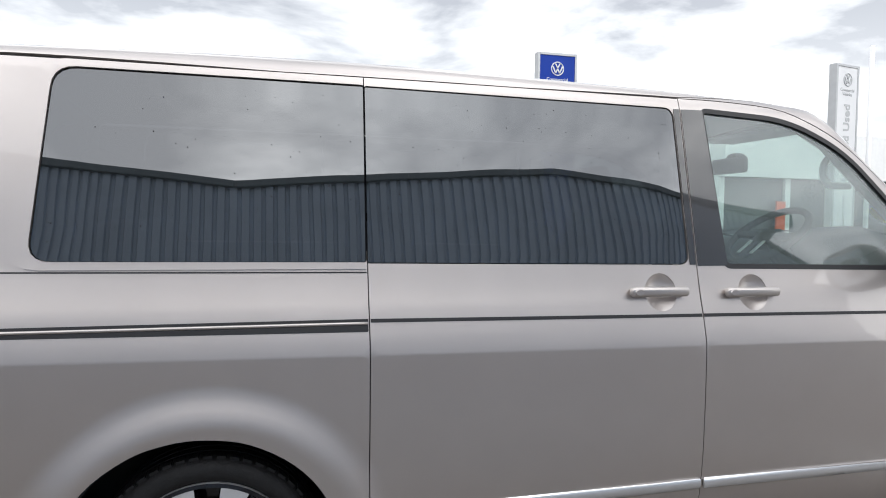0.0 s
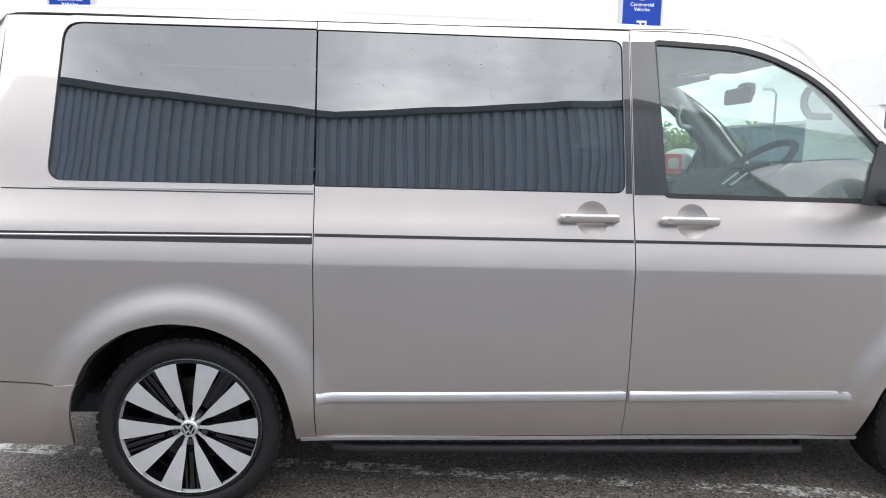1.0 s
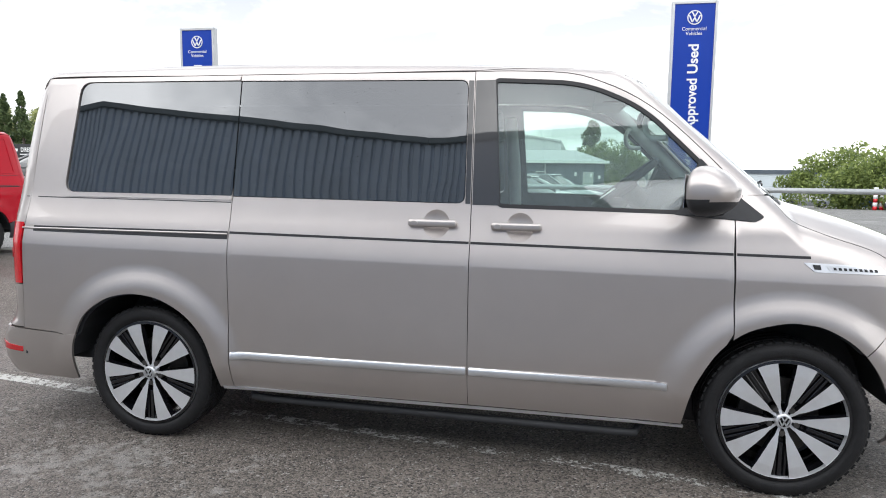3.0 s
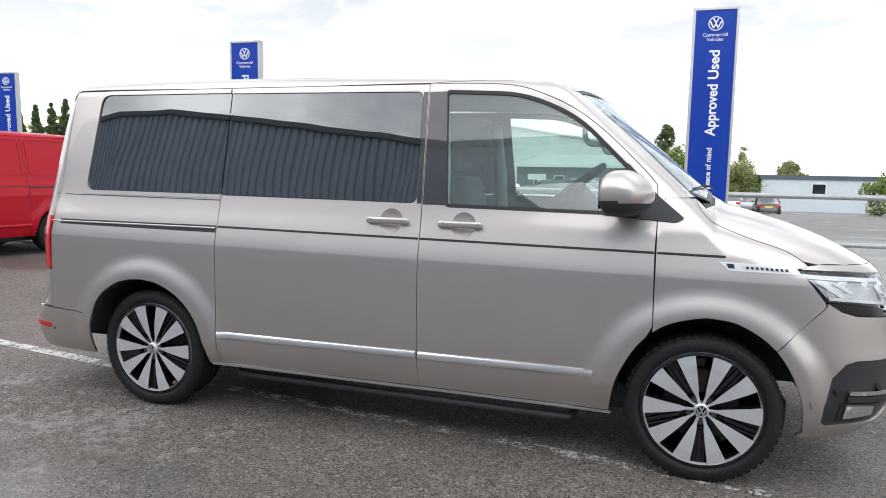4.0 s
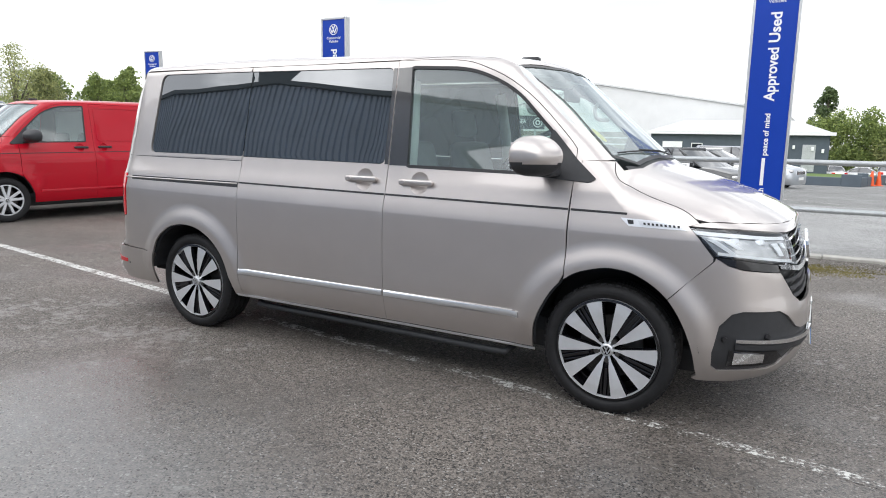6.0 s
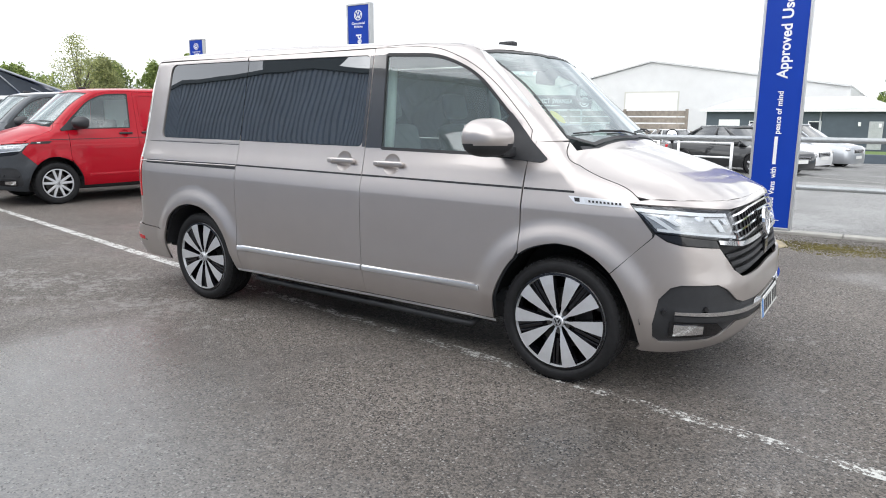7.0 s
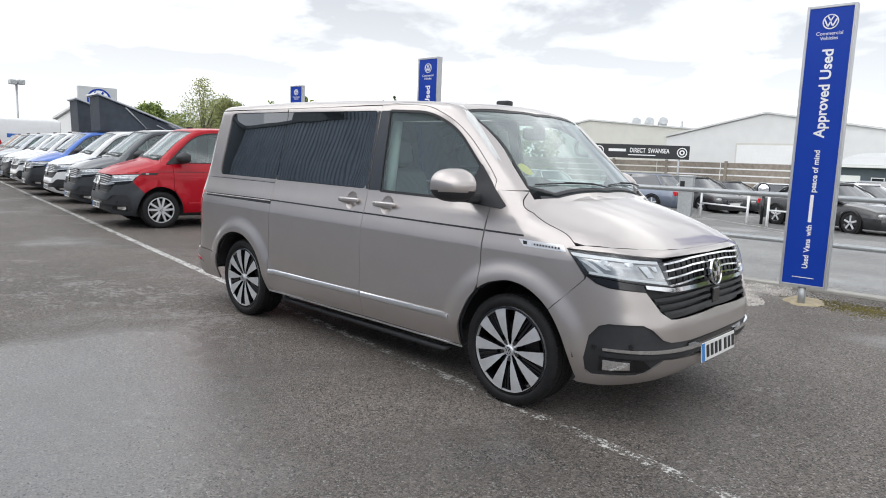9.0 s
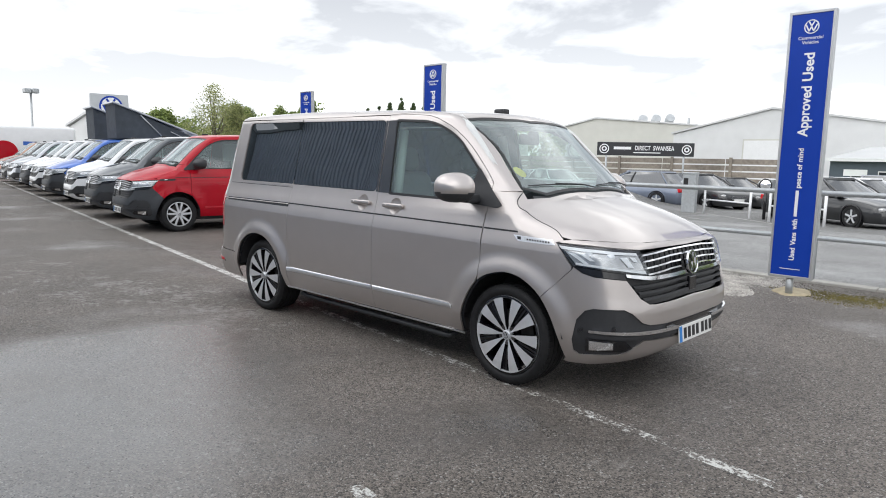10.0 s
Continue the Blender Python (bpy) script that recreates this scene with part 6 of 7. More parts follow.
# ---- cars across the road ----
def car(label, paint, x, y, yaw, kind="saloon", group="cars across the road"):
    """A parked car, nose to +x before its turn: lofted body, dark glass, roof, wheels, lamps."""
    c = root("car", label, "car", group, pose(x, y, ground_z(y), 0, 0, yaw))
    tall = {"saloon": 1.43, "estate": 1.47, "suv": 1.66, "hatch": 1.48}[kind]
    belt = tall * 0.62
    deck = curve([-2.35, -2.25, -1.9, -1.2, 0.7, 1.3, 2.0, 2.28, 2.36], [0.55, belt - 0.06, belt + 0.0, belt + 0.02, belt - 0.02, belt - 0.04, belt - 0.15, belt - 0.22, belt - 0.34])
    wid = curve([-2.36, -2.2, -1.6, 0, 1.5, 2.1, 2.28, 2.37], [0.66, 0.84, 0.90, 0.91, 0.90, 0.85, 0.76, 0.62])
    xs = np.r_[np.linspace(-2.36, -2.0, 6), np.linspace(-1.8, 1.9, 20), np.linspace(2.0, 2.37, 7)]
    sec = [(0.90, 0.20), (0.985, 0.34), (1.0, 0.52), (0.985, 0.80), (0.93, 0.95), (0.80, 1.0), (0.4, 1.02), (0.0, 1.025)]
    bm = bmesh.new()
    grid = []
    for q in xs:
        w, d = float(wid(q)), float(deck(q))
        half = [(w * a, 0.18 + (d - 0.18) * ((b - 0.2) / 0.8)) for a, b in sec]
        grid.append([bm.verts.new((q, s * yy, zz)) for s, pts in ((-1, half), (1, half[::-1][1:])) for yy, zz in pts])
    for r0, r1 in zip(grid, grid[1:]):
        for i in range(len(r0) - 1):
            bm.faces.new((r0[i], r1[i], r1[i + 1], r0[i + 1]))
    bm.faces.new(grid[0]); bm.faces.new(grid[-1][::-1])
    bmesh.ops.recalc_face_normals(bm, faces=bm.faces)
    body = part("body", bm, paint, c, "", True)
    end = {"saloon": (-1.95, -1.05), "estate": (-2.25, -1.85), "suv": (-2.22, -1.80), "hatch": (-2.1, -1.5)}[kind]
    base, top = [(end[0], belt - 0.01), (1.28, belt - 0.03)], [(end[1], tall - 0.035), (0.25, tall - 0.035)]

    def cabin(inset, z_add, z_low, xa=0.0):
        b = bmesh.new()
        rows = []
        for t in np.linspace(0, 1, 7):
            e = t ** 0.85
            x0, x1 = end[0] + (end[1] - end[0]) * e + xa, 1.28 + (0.25 - 1.28) * e - xa
            z = belt - 0.03 + (tall - belt) * t
            w = 0.84 - 0.25 * t ** 1.6 - inset
            pts = [(x0, -w * 0.85), (x0 + 0.18, -w), (x1 - 0.30, -w), (x1, -w * 0.6), (x1 + 0.06, 0), (x1, w * 0.6), (x1 - 0.30, w), (x0 + 0.18, w), (x0, w * 0.85), (x0 - 0.04, 0)]
            rows.append([b.verts.new((px, py, z + z_add)) for px, py in pts])
        return b, rows
    b, rows = cabin(0.0, 0.0, 0)
    for r0, r1 in zip(rows[:-1], rows[1:]):
        for i in range(10):
            b.faces.new((r0[i], r0[(i + 1) % 10], r1[(i + 1) % 10], r1[i]))
    bmesh.ops.recalc_face_normals(b, faces=b.faces)
    part("glasshouse", b, DARK_PANE, c, "", True)
    b = bmesh.new()
    w = 0.60
    x0, x1 = end[1] - 0.06, 0.33
    ring = [(x0, -w * 0.85), (x0 + 0.2, -w), (x1 - 0.3, -w), (x1, -w * 0.6), (x1 + 0.05, 0), (x1, w * 0.6), (x1 - 0.3, w), (x0 + 0.2, w), (x0, w * 0.85), (x0 - 0.03, 0)]
    low, high = [b.verts.new((px, py, tall - 0.055)) for px, py in ring], [b.verts.new((px * 0.97 - 0.01, py * 0.9, tall)) for px, py in ring]
    for i in range(10):
        b.faces.new((low[i], low[(i + 1) % 10], high[(i + 1) % 10], high[i]))
    b.faces.new(high)
    bmesh.ops.recalc_face_normals(b, faces=b.faces)
    part("roof", b, paint, c, "", True)
    for s in (-1, 1):
        for (xa, za), (xb, zb) in (((1.02, belt), (0.02, tall - 0.04)), ((-0.15, belt), (-0.25, tall - 0.05)), ((end[0] + 0.28, belt), (end[1] + 0.12, tall - 0.05))):
            tube("pillar", [(xa, s * 0.845, za - 0.02), ((xa + xb) / 2, s * 0.77, (za + zb) / 2 + 0.03), (xb, s * 0.605, zb)], 0.032, paint if xa != -0.15 else GLOSS, c, 6)
        box("lamp", 2.02, 2.325, *sorted((s * 0.50, s * 0.795)), belt - 0.37, belt - 0.25, LAMP_DARK, c, 0.05, m=None, smooth=True)
        box("tail_lamp", -2.345, -2.2, *sorted((s * 0.48, s * 0.80)), belt - 0.26, belt - 0.10, LAMP_RED, c, 0.02)
        box("door_mirror", 0.72, 0.88, *sorted((s * 0.92, s * 1.08)), belt - 0.02, belt + 0.11, paint, c, 0.035)
        for cx in (-1.38, 1.42):
            m = Matrix.Translation((cx, s * 0.915, 0.325)) @ Matrix.Diagonal((1, -s, 1, 1))
            wl = lathe("wheel", [(0.225, 0.02), (0.235, 0.0), (0.30, 0.002), (0.328, 0.03), (0.328, 0.19), (0.22, 0.2)], RUBBER, c, 28, m=m)
            lathe("rim", [(0.0005, 0.045), (0.18, 0.055), (0.205, 0.02), (0.228, 0.008), (0.228, 0.05), (0.0005, 0.08)], GLOSS, wl, 24, m=m)
            b = bmesh.new()
            for k in range(5):
                add_box(b, -0.028, 0.028, 0.006, 0.03, 0.02, 0.212, 0.006, m @ pose(0, 0, 0, 0, 72 * k, 0))
            part("spokes", b, ALLOY_SILVER, wl)
            lathe("arch", [(0.335, -0.012), (0.375, -0.008), (0.375, 0.1), (0.335, 0.1)], GLOSS, c, 28, m=m)
    box("grille", 2.27, 2.383, -0.42, 0.42, belt - 0.46, belt - 0.30, GLOSS, c, 0.03)
    b = bmesh.new()
    for k in range(3):
        add_box(b, 2.36, 2.388, -0.38, 0.38, belt - 0.44 + 0.045 * k, belt - 0.43 + 0.045 * k, 0.003)
    part("grille_bars", b, SATIN, c)
    box("lower_intake", 2.24, 2.36, -0.62, 0.62, 0.22, 0.36, GLOSS, c, 0.02)
    plate("number_plate", pose(2.392, 0, 0.42, 0, 0, 90), c, PLATE_WHITE, bars=False)
    plate("number_plate", pose(-2.372, 0, 0.62, 0, 0, -90), c, PLATE_YELLOW, bars=False)
    return c


DARK_PANE = car_paint("dark_car_glass", (0.020, 0.024, 0.027), 0.0, 0.2, ior=2.0)
for args in (("steel blue hatchback parked behind the rail", STEEL_BLUE, -8.3, 23.4, 180, "hatch"), ("black estate car parked behind the rail", BLACK, -6.6, 26.1, -28, "estate"),
             ("black saloon with bright grille", BLACK, -6.5, 29.8, -27, "saloon"), ("black saloon beside the rail", BLACK, 0.1, 20.4, -30, "saloon"),
             ("white estate car in the second row", WHITE, 0.2, 23.9, -20, "estate"), ("silver suv in the second row", SILVER, 1.0, 28.0, -18, "suv"),
             ("dark grey suv by the timber fence", GREY, -11.6, 29.8, 165, "suv"), ("white hatchback by the timber fence", WHITE, -14.5, 26.5, -30, "hatch"),
             ("white car near the timber fence", WHITE, -5.0, 32.0, -60, "hatch"), ("silver hatchback behind the rail", SILVER, -17.0, 28.4, -30, "hatch"),
             ("white suv parked far down the lot", WHITE, 8.4, 54.2, 86, "suv"), ("black car parked far down the lot", BLACK, 11.6, 57, 86, "saloon"), ("pale silver off-roader by the hedge", SILVER, 12.6, 80, 170, "suv"),
             ("white car by the hedge", WHITE, 7.6, 81, 165, "saloon"), ("white hatchback by the hedge", WHITE, 4.6, 78, 120, "hatch"), ("blue car at the lot's far side", BLUE, 27.6, 63, 130, "hatch"), ("silver car near the low cabin", SILVER, 24.6, 70, 170, "hatch"), ("dark car at the lot's edge", GREY, 28.3, 55, 150, "saloon")):
    car(*args)
# a car on the rising ground across the road
bank = mesh_object("rising_road", [(x, y, z if x < -6 else ground_z(y) + 0.006) for y, z in ((6.6, 0.006), (14.6, 0.34), (14.7, 0.44), (34.0, 0.46)) for x in (-46.0, -8.5, -4.5)],
                   [(r * 3 + c, r * 3 + c + 1, r * 3 + c + 4, r * 3 + c + 3) for r in range(3) for c in range(2)], [ROADWAY, CONCRETE, FAR_LOT], slots=[0, 0, 1, 1, 2, 2])
tagged(bank, "pale worn road rising to a kerb and parking ground", "road", kind="structure")
car("black coupe with bright wheels on the rising ground", BLACK, -14.7, 15.95, 218, "saloon").location.z = 0.447

# ---- second rail fence across the road ----
fence = root("far_rail_fence", "white painted rail fence before the parked cars", "fence")
for run in ([(0.42, 18.0), (-1.24, 18.5)], [(-2.1, 19.3), (-4.3, 21.0)]):
    for z in (0.92, 0.50):
        tube("rail", [(x, y, ground_z(y) + z) for x, y in run], 0.026, SIGN_WHITE, fence, 8)
    for x, y in run:
        tube("post", [(x, y, ground_z(y) - 0.05), (x, y, ground_z(y) + 0.945)], 0.042, SIGN_WHITE, fence, 8)
for a, b in (((-3.94, 20.41), (-0.43, 17.28)), ((-0.8, 16.9), (0.3, 16.0)), ((2.2, 18.8), (4.4, 17.2)), ((-6.5, 19.5), (-2.6, 17.0))):
    quad_line("bay_marking", a, b, 0.11, LINE, "white bay marking across the road", 0.010)
cab = root("barrier_box", "grey steel cabinet behind the rail", "cabinet", "", pose(-4.75, 20.7, ground_z(20.7), 0, 0, 12))
box("body", -0.24, 0.24, -0.2, 0.2, 0, 1.40, GALV, cab, 0.02)
box("cap", -0.27, 0.27, -0.23, 0.23, 1.40, 1.46, GALV, cab, 0.02)
box("slot", -0.20, -0.04, -0.206, -0.2, 0.95, 1.25, INK, cab)
mir = root("road_mirror", "round convex mirror on a dark post", "mirror", "", pose(-1.72, 19.5, ground_z(19.5)))
tube("post", [(0, 0, 0), (0, 0, 1.05)], 0.05, GLOSS, mir, 10)
lathe("mirror_face", [(0.0005, -0.05), (0.12, -0.03), (0.17, -0.01), (0.17, 0.02), (0.0005, 0.03)], CHROME, mir, 24, m=Matrix.Translation((0, -0.07, 1.12)))
lathe("mirror_rim", [(0.168, -0.02), (0.20, -0.02), (0.20, 0.03), (0.168, 0.03)], INK, mir, 24, m=Matrix.Translation((0, -0.07, 1.12)))

# ---- timber fence, banners ----
TIMBER = material("grey_weathered_timber", (0.24, 0.21, 0.175), 0.85, vary=0.3, scale=6, bump=0.3, bump_scale=40)
tf = root("timber_fence", "weathered horizontal board timber fence", "fence")
FY = 33.5
for i in range(7):
    z = ground_z(FY) + 0.12 + i * 0.345
    for j in range(8):
        box("board", -33.6 + j * 3.6, -33.6 + j * 3.6 + 3.55, FY - 0.03 + 0.01 * (j % 2), FY + 0.01, z, z + 0.275, TIMBER, tf, 0.0)
    if i < 4:
        box("board", -4.75, -2.9, FY - 0.03, FY + 0.01, z, z + 0.275, TIMBER, tf, 0.0)
for j in range(10):
    box("post", -34.6 + j * 3.3, -34.45 + j * 3.3, FY - 0.10, FY - 0.032, ground_z(FY) - 0.1, ground_z(FY) + 2.55, TIMBER, tf, 0.0)


def banner(x0, x1, y, z0, z1, yaw=0.0):
    b = root("banner", "dark banner board with white emblem rings and plain bars", "banner", "banners", pose(x0, y, 0, 0, 0, yaw))
    w, h = x1 - x0, z1 - z0
    p = box("board", 0, w, 0, 0.05, z0, z1, material("banner_dark", (0.018, 0.020, 0.024), 0.4, vary=0.06), b, 0.008)
    for cx in (0.075 * w, 0.925 * w):
        lathe("ring", [(h * 0.29, -0.004), (h * 0.36, -0.004), (h * 0.36, 0.0), (h * 0.29, 0.0)], SIGN_WHITE, p, 32, m=Matrix.Translation((cx, 0, (z0 + z1) / 2)))
        lathe("ring", [(h * 0.10, -0.004), (h * 0.19, -0.004), (h * 0.19, 0.0), (h * 0.10, 0.0)], SIGN_WHITE, p, 24, m=Matrix.Translation((cx, 0, (z0 + z1) / 2)))
    box("word_bar", 0.175 * w, 0.355 * w, -0.003, 0, z0 + h * 0.46, z0 + h * 0.66, SIGN_WHITE, p)
    for word, c, cw in (("DIRECT", 0.475, 0.16), ("SWANSEA", 0.69, 0.215)):
        letters("word", word, h * 0.46, SIGN_WHITE, p, Matrix.Translation((c * w, -0.003, z0 + h * 0.56)), width=cw * w, bold=0.015)
    box("word_bar", 0.38 * w, 0.66 * w, -0.003, 0, z0 + h * 0.20, z0 + h * 0.27, SIGN_WHITE, p)
    for c in (0.1, 0.9):
        tube("post", [(c * w, 0.09, ground_z(y) - 0.05), (c * w, 0.09, z1)], 0.05, GALV, b, 8)
    return b


banner(-13.06, -8.21, 28.0, 1.92, 2.61, 31.0)
banner(-30.9, -25.6, 30.0, 1.80, 2.56)


# ---- halls and low buildings across the road ----
def sheet(name, color, pitch=6.0, rough=0.5):
    """Painted ribbed sheet for far walls."""
    m = material(name, color, rough, vary=0.06, scale=0.7)
    nd, ln = m.node_tree.nodes, m.node_tree.links
    p = next(n for n in nd if n.type == "BSDF_PRINCIPLED")
    at, wv, b = nd.new("ShaderNodeTexCoord"), nd.new("ShaderNodeTexWave"), nd.new("ShaderNodeBump")
    wv.inputs["Scale"].default_value = pitch
    b.inputs["Strength"].default_value, b.inputs["Distance"].default_value = 0.6, 0.03
    ln.new(at.outputs["Object"], wv.inputs["Vector"]); ln.new(wv.outputs["Fac"], b.inputs["Height"]); ln.new(b.outputs[0], p.inputs["Normal"])
    return m


PALE = sheet("pale_grey_sheet", (0.70, 0.71, 0.71))
PALE2 = sheet("cream_sheet", (0.60, 0.60, 0.55))
PALE_ROOF = sheet("pale_roof_sheet", (0.56, 0.57, 0.57), 3.0)
SLATE_WALL = material("blue_grey_wall", (0.070, 0.090, 0.112), 0.7, vary=0.12, scale=2.0)
PANE = material("dark_window_pane", (0.02, 0.025, 0.03), 0.06, coat=0.4, vary=0.1)
WHITE_FRAME = material("white_frame", (0.72, 0.73, 0.73), 0.4, vary=0.04)


def gable_hall(label, x0, xa, x1, y, depth, eave, apex, wall, yaw=0.0, eave2=None, doors=()):
    h = root("hall", label, "building", "halls across the road", pose(x0, y, 0, 0, 0, yaw))
    g = ground_z(y) - 0.3
    e2 = eave if eave2 is None else eave2
    w, a = x1 - x0, xa - x0
    mesh_object("front_wall", [(0, 0, g), (w, 0, g), (w, 0, e2), (a, 0, apex), (0, 0, eave)], [(0, 1, 2, 3, 4)], wall, h)
    mesh_object("side_wall", [(0, 0, g), (0, 0, eave), (0, depth, eave), (0, depth, g)], [(0, 1, 2, 3)], wall, h)
    mesh_object("side_wall", [(w, 0, g), (w, depth, g), (w, depth, e2), (w, 0, e2)], [(0, 1, 2, 3)], wall, h)
    mesh_object("rear_wall", [(0, depth, g), (0, depth, eave), (a, depth, apex), (w, depth, e2), (w, depth, g)], [(0, 1, 2, 3, 4)], wall, h)
    for xx0, zz0, xx1, zz1 in ((0, eave, a, apex), (a, apex, w, e2)):
        mesh_object("roof_slope", [(xx0 - 0.2 * (xx0 == 0), -0.25, zz0 + 0.02), (xx1, -0.25, zz1 + 0.02), (xx1, depth, zz1 + 0.02), (xx0, depth, zz0 + 0.02),
                                   (xx0 - 0.2 * (xx0 == 0), -0.25, zz0 + 0.22), (xx1, -0.25, zz1 + 0.22), (xx1, depth, zz1 + 0.22), (xx0, depth, zz0 + 0.22)],
                    [(3, 2, 1, 0), (4, 5, 6, 7), (0, 1, 5, 4), (1, 2, 6, 5), (2, 3, 7, 6), (3, 0, 4, 7)], PALE_ROOF, h)
    for d0, d1, z1 in doors:
        box("shutter_door", d0 - x0, d1 - x0, -0.06, 0.02, g, z1, WHITE_FRAME, h, 0.01)
        box("door_frame", d0 - x0 - 0.15, d1 - x0 + 0.15, -0.03, 0.0, g, z1 + 0.18, PALE2, h, 0.0)
    return h


gable_hall("large pale grey hall with a low gable", -29.3, -18.6, 0.3, 72, 40, 5.0, 7.5, PALE, 0, 4.5, ((-21.3, -15.6, 4.25),))
gable_hall("cream hall with roof fans", -52, -46.8, -31.5, 84, 30, 6.8, 7.9, PALE2, 0, 6.6)
fan = root("roof_fans", "grey roof ventilators on the cream hall", "roof fan")
for i in range(3):
    tube("ventilator", [(-40.6 + i * 2.0, 86.0, 6.6), (-40.6 + i * 2.0, 86.0, 7.5), (-40.2 + i * 2.0, 85.6, 7.9)], 0.62, GALV, fan, 12)
tube("flue", [(-33.8, 86, 6.5), (-33.8, 86, 7.8)], 0.18, GALV, fan, 8)

low = root("low_building", "low blue-grey building with a pale pitched roof", "building")
LY = 56.0
box("wall", -8.9, 4.4, LY, LY + 12, -2.0, 2.25, SLATE_WALL, low)
mesh_object("roof", [(-9.3, LY - 0.45, 2.22), (4.75, LY - 0.45, 2.22), (1.9, LY + 6, 3.35), (-7.3, LY + 6, 3.35), (4.75, LY + 12.4, 2.22), (-9.3, LY + 12.4, 2.22)], [(0, 1, 2, 3), (3, 2, 4, 5), (0, 3, 5), (1, 4, 2)], PALE_ROOF, low)
box("fascia", -9.32, 4.77, LY - 0.5, LY - 0.4, 2.06, 2.30, WHITE_FRAME, low)
for x in (-7.4, -5.6, -1.4):
    wn = box("window", x, x + 0.9, LY - 0.03, LY, 0.15, 1.35, WHITE_FRAME, low, 0.01)
    box("pane", x + 0.07, x + 0.83, LY - 0.045, LY - 0.03, 0.22, 1.28, PANE, wn)
box("door", 2.6, 3.5, LY - 0.03, LY, -0.7, 1.35, GALV, low, 0.01)
box("notice", -7.9, -6.3, LY - 0.05, LY - 0.02, 0.95, 1.45, SIGN_WHITE, low, 0.0)
for x, z in ((1.9, 1.0), (3.2, 0.9), (3.9, 0.75)):
    box("wall_light", x, x + 0.18, LY - 0.12, LY, z, z + 0.3, SIGN_WHITE, low, 0.02)
tube("downpipe", [(-0.6, LY - 0.07, -0.7), (-0.6, LY - 0.07, 2.1)], 0.06, GALV, low, 8)

store = root("low_store", "low pale flat-roofed store with dark windows", "building", "", pose(-35.4, 44.6, 0, 0, 0, 39.5))
box("wall", -10, 4.5, 0, 8, -1.4, 3.45, PALE2, store)
box("roof_edge", -10.2, 4.7, -0.2, 8.2, 3.45, 3.72, PALE_ROOF, store, 0.02)
for x in (-8.6, -5.6, -2.0, 1.0):
    wn = box("window", x, x + 2.2, -0.03, 0.0, 1.5, 2.6, WHITE_FRAME, store, 0.01)
    box("pane", x + 0.08, x + 2.12, -0.045, -0.03, 1.58, 2.52, PANE, wn)
tube("downpipe", [(-3.0, -0.08, -1.2), (-3.0, -0.08, 3.4)], 0.07, GALV, store, 8)

cabin = root("flat_cabin", "low white cabin with a dark flat roof edge", "building")
g = ground_z(88) - 0.3
box("wall", 15.4, 45, 88, 98, g, 1.35, material("pale_blue_render", (0.52, 0.58, 0.61), 0.8, vary=0.06, scale=2), cabin)
box("roof_edge", 15.2, 45.2, 87.8, 98.2, 1.35, 1.85, SLATE_WALL, cabin, 0.0)
for x in (21.0, 28.0, 35.0):
    wn = box("window", x, x + 1.6, 87.95, 88.0, -0.6, 0.9, WHITE_FRAME, cabin, 0.0)
    box("pane", x + 0.1, x + 1.5, 87.93, 87.95, -0.5, 0.8, PANE, wn)
gr = mesh_object("grass_bank", [(-2.0, 37.0, -0.36), (5.6, 37.0, -0.36), (8.9, 60, -0.95), (-12, 60, -0.9), (-12, 50, -0.62), (-2.0, 50, -0.62)], [(0, 1, 2, 3, 4, 5)], GRASS)
tagged(gr, "mown grass bank held by a low brick wall", "grass", kind="structure")
wall = root("low_brick_wall", "low dark brick wall round the grass", "wall")
for x0, x1, h in ((-2.2, 4.9, 0.0), (4.9, 5.8, 0.16)):
    box("run", x0, x1, 36.7, 37.0, ground_z(37) - 0.1, -0.26 + h, SLATE_WALL, wall, 0.02)
mesh_object("run", [(5.5, 37.0, -0.9), (5.8, 37.0, -0.9), (9.1, 60, -1.7), (8.8, 60, -1.7), (5.5, 37.0, -0.26), (5.8, 37.0, -0.26), (9.1, 60, -0.8), (8.8, 60, -0.8)],
            [(4, 5, 6, 7), (0, 1, 5, 4), (1, 2, 6, 5), (2, 3, 7, 6), (3, 0, 4, 7)], SLATE_WALL, wall)
box("pier", 5.75, 6.25, 40.0, 40.5, -1.0, -0.12, SLATE_WALL, wall, 0.02)
ORANGE = material("orange_cone_plastic", (0.75, 0.10, 0.02), 0.5, vary=0.1)
for x, y in ((6.55, 42.3), (7.0, 43.8)):
    cn = root("traffic_cone", "orange traffic cone on the asphalt", "traffic cone", "traffic cones", pose(x, y, ground_z(y)))
    lathe("cone", [(0.17, 0.0), (0.05, 0.85), (0.0005, 0.85), (0.0005, 0.0)], ORANGE, cn, 16, m=pose(0, 0, 0, 90, 0, 0))
    box("base", -0.24, 0.24, -0.24, 0.24, 0.0, 0.05, ORANGE, cn, 0.01)
for i in range(2):
    pl = root("striped_post", "red and white striped marker post", "marker post", "striped posts", pose(25.4 + i * 0.9, 56 + i, ground_z(56 + i)))
    for k in range(6):
        tube("band", [(0, 0, 0.3 * k), (0, 0, 0.3 * k + 0.3)], 0.16, SIGN_WHITE if k % 2 else LAMP_RED, pl, 10)


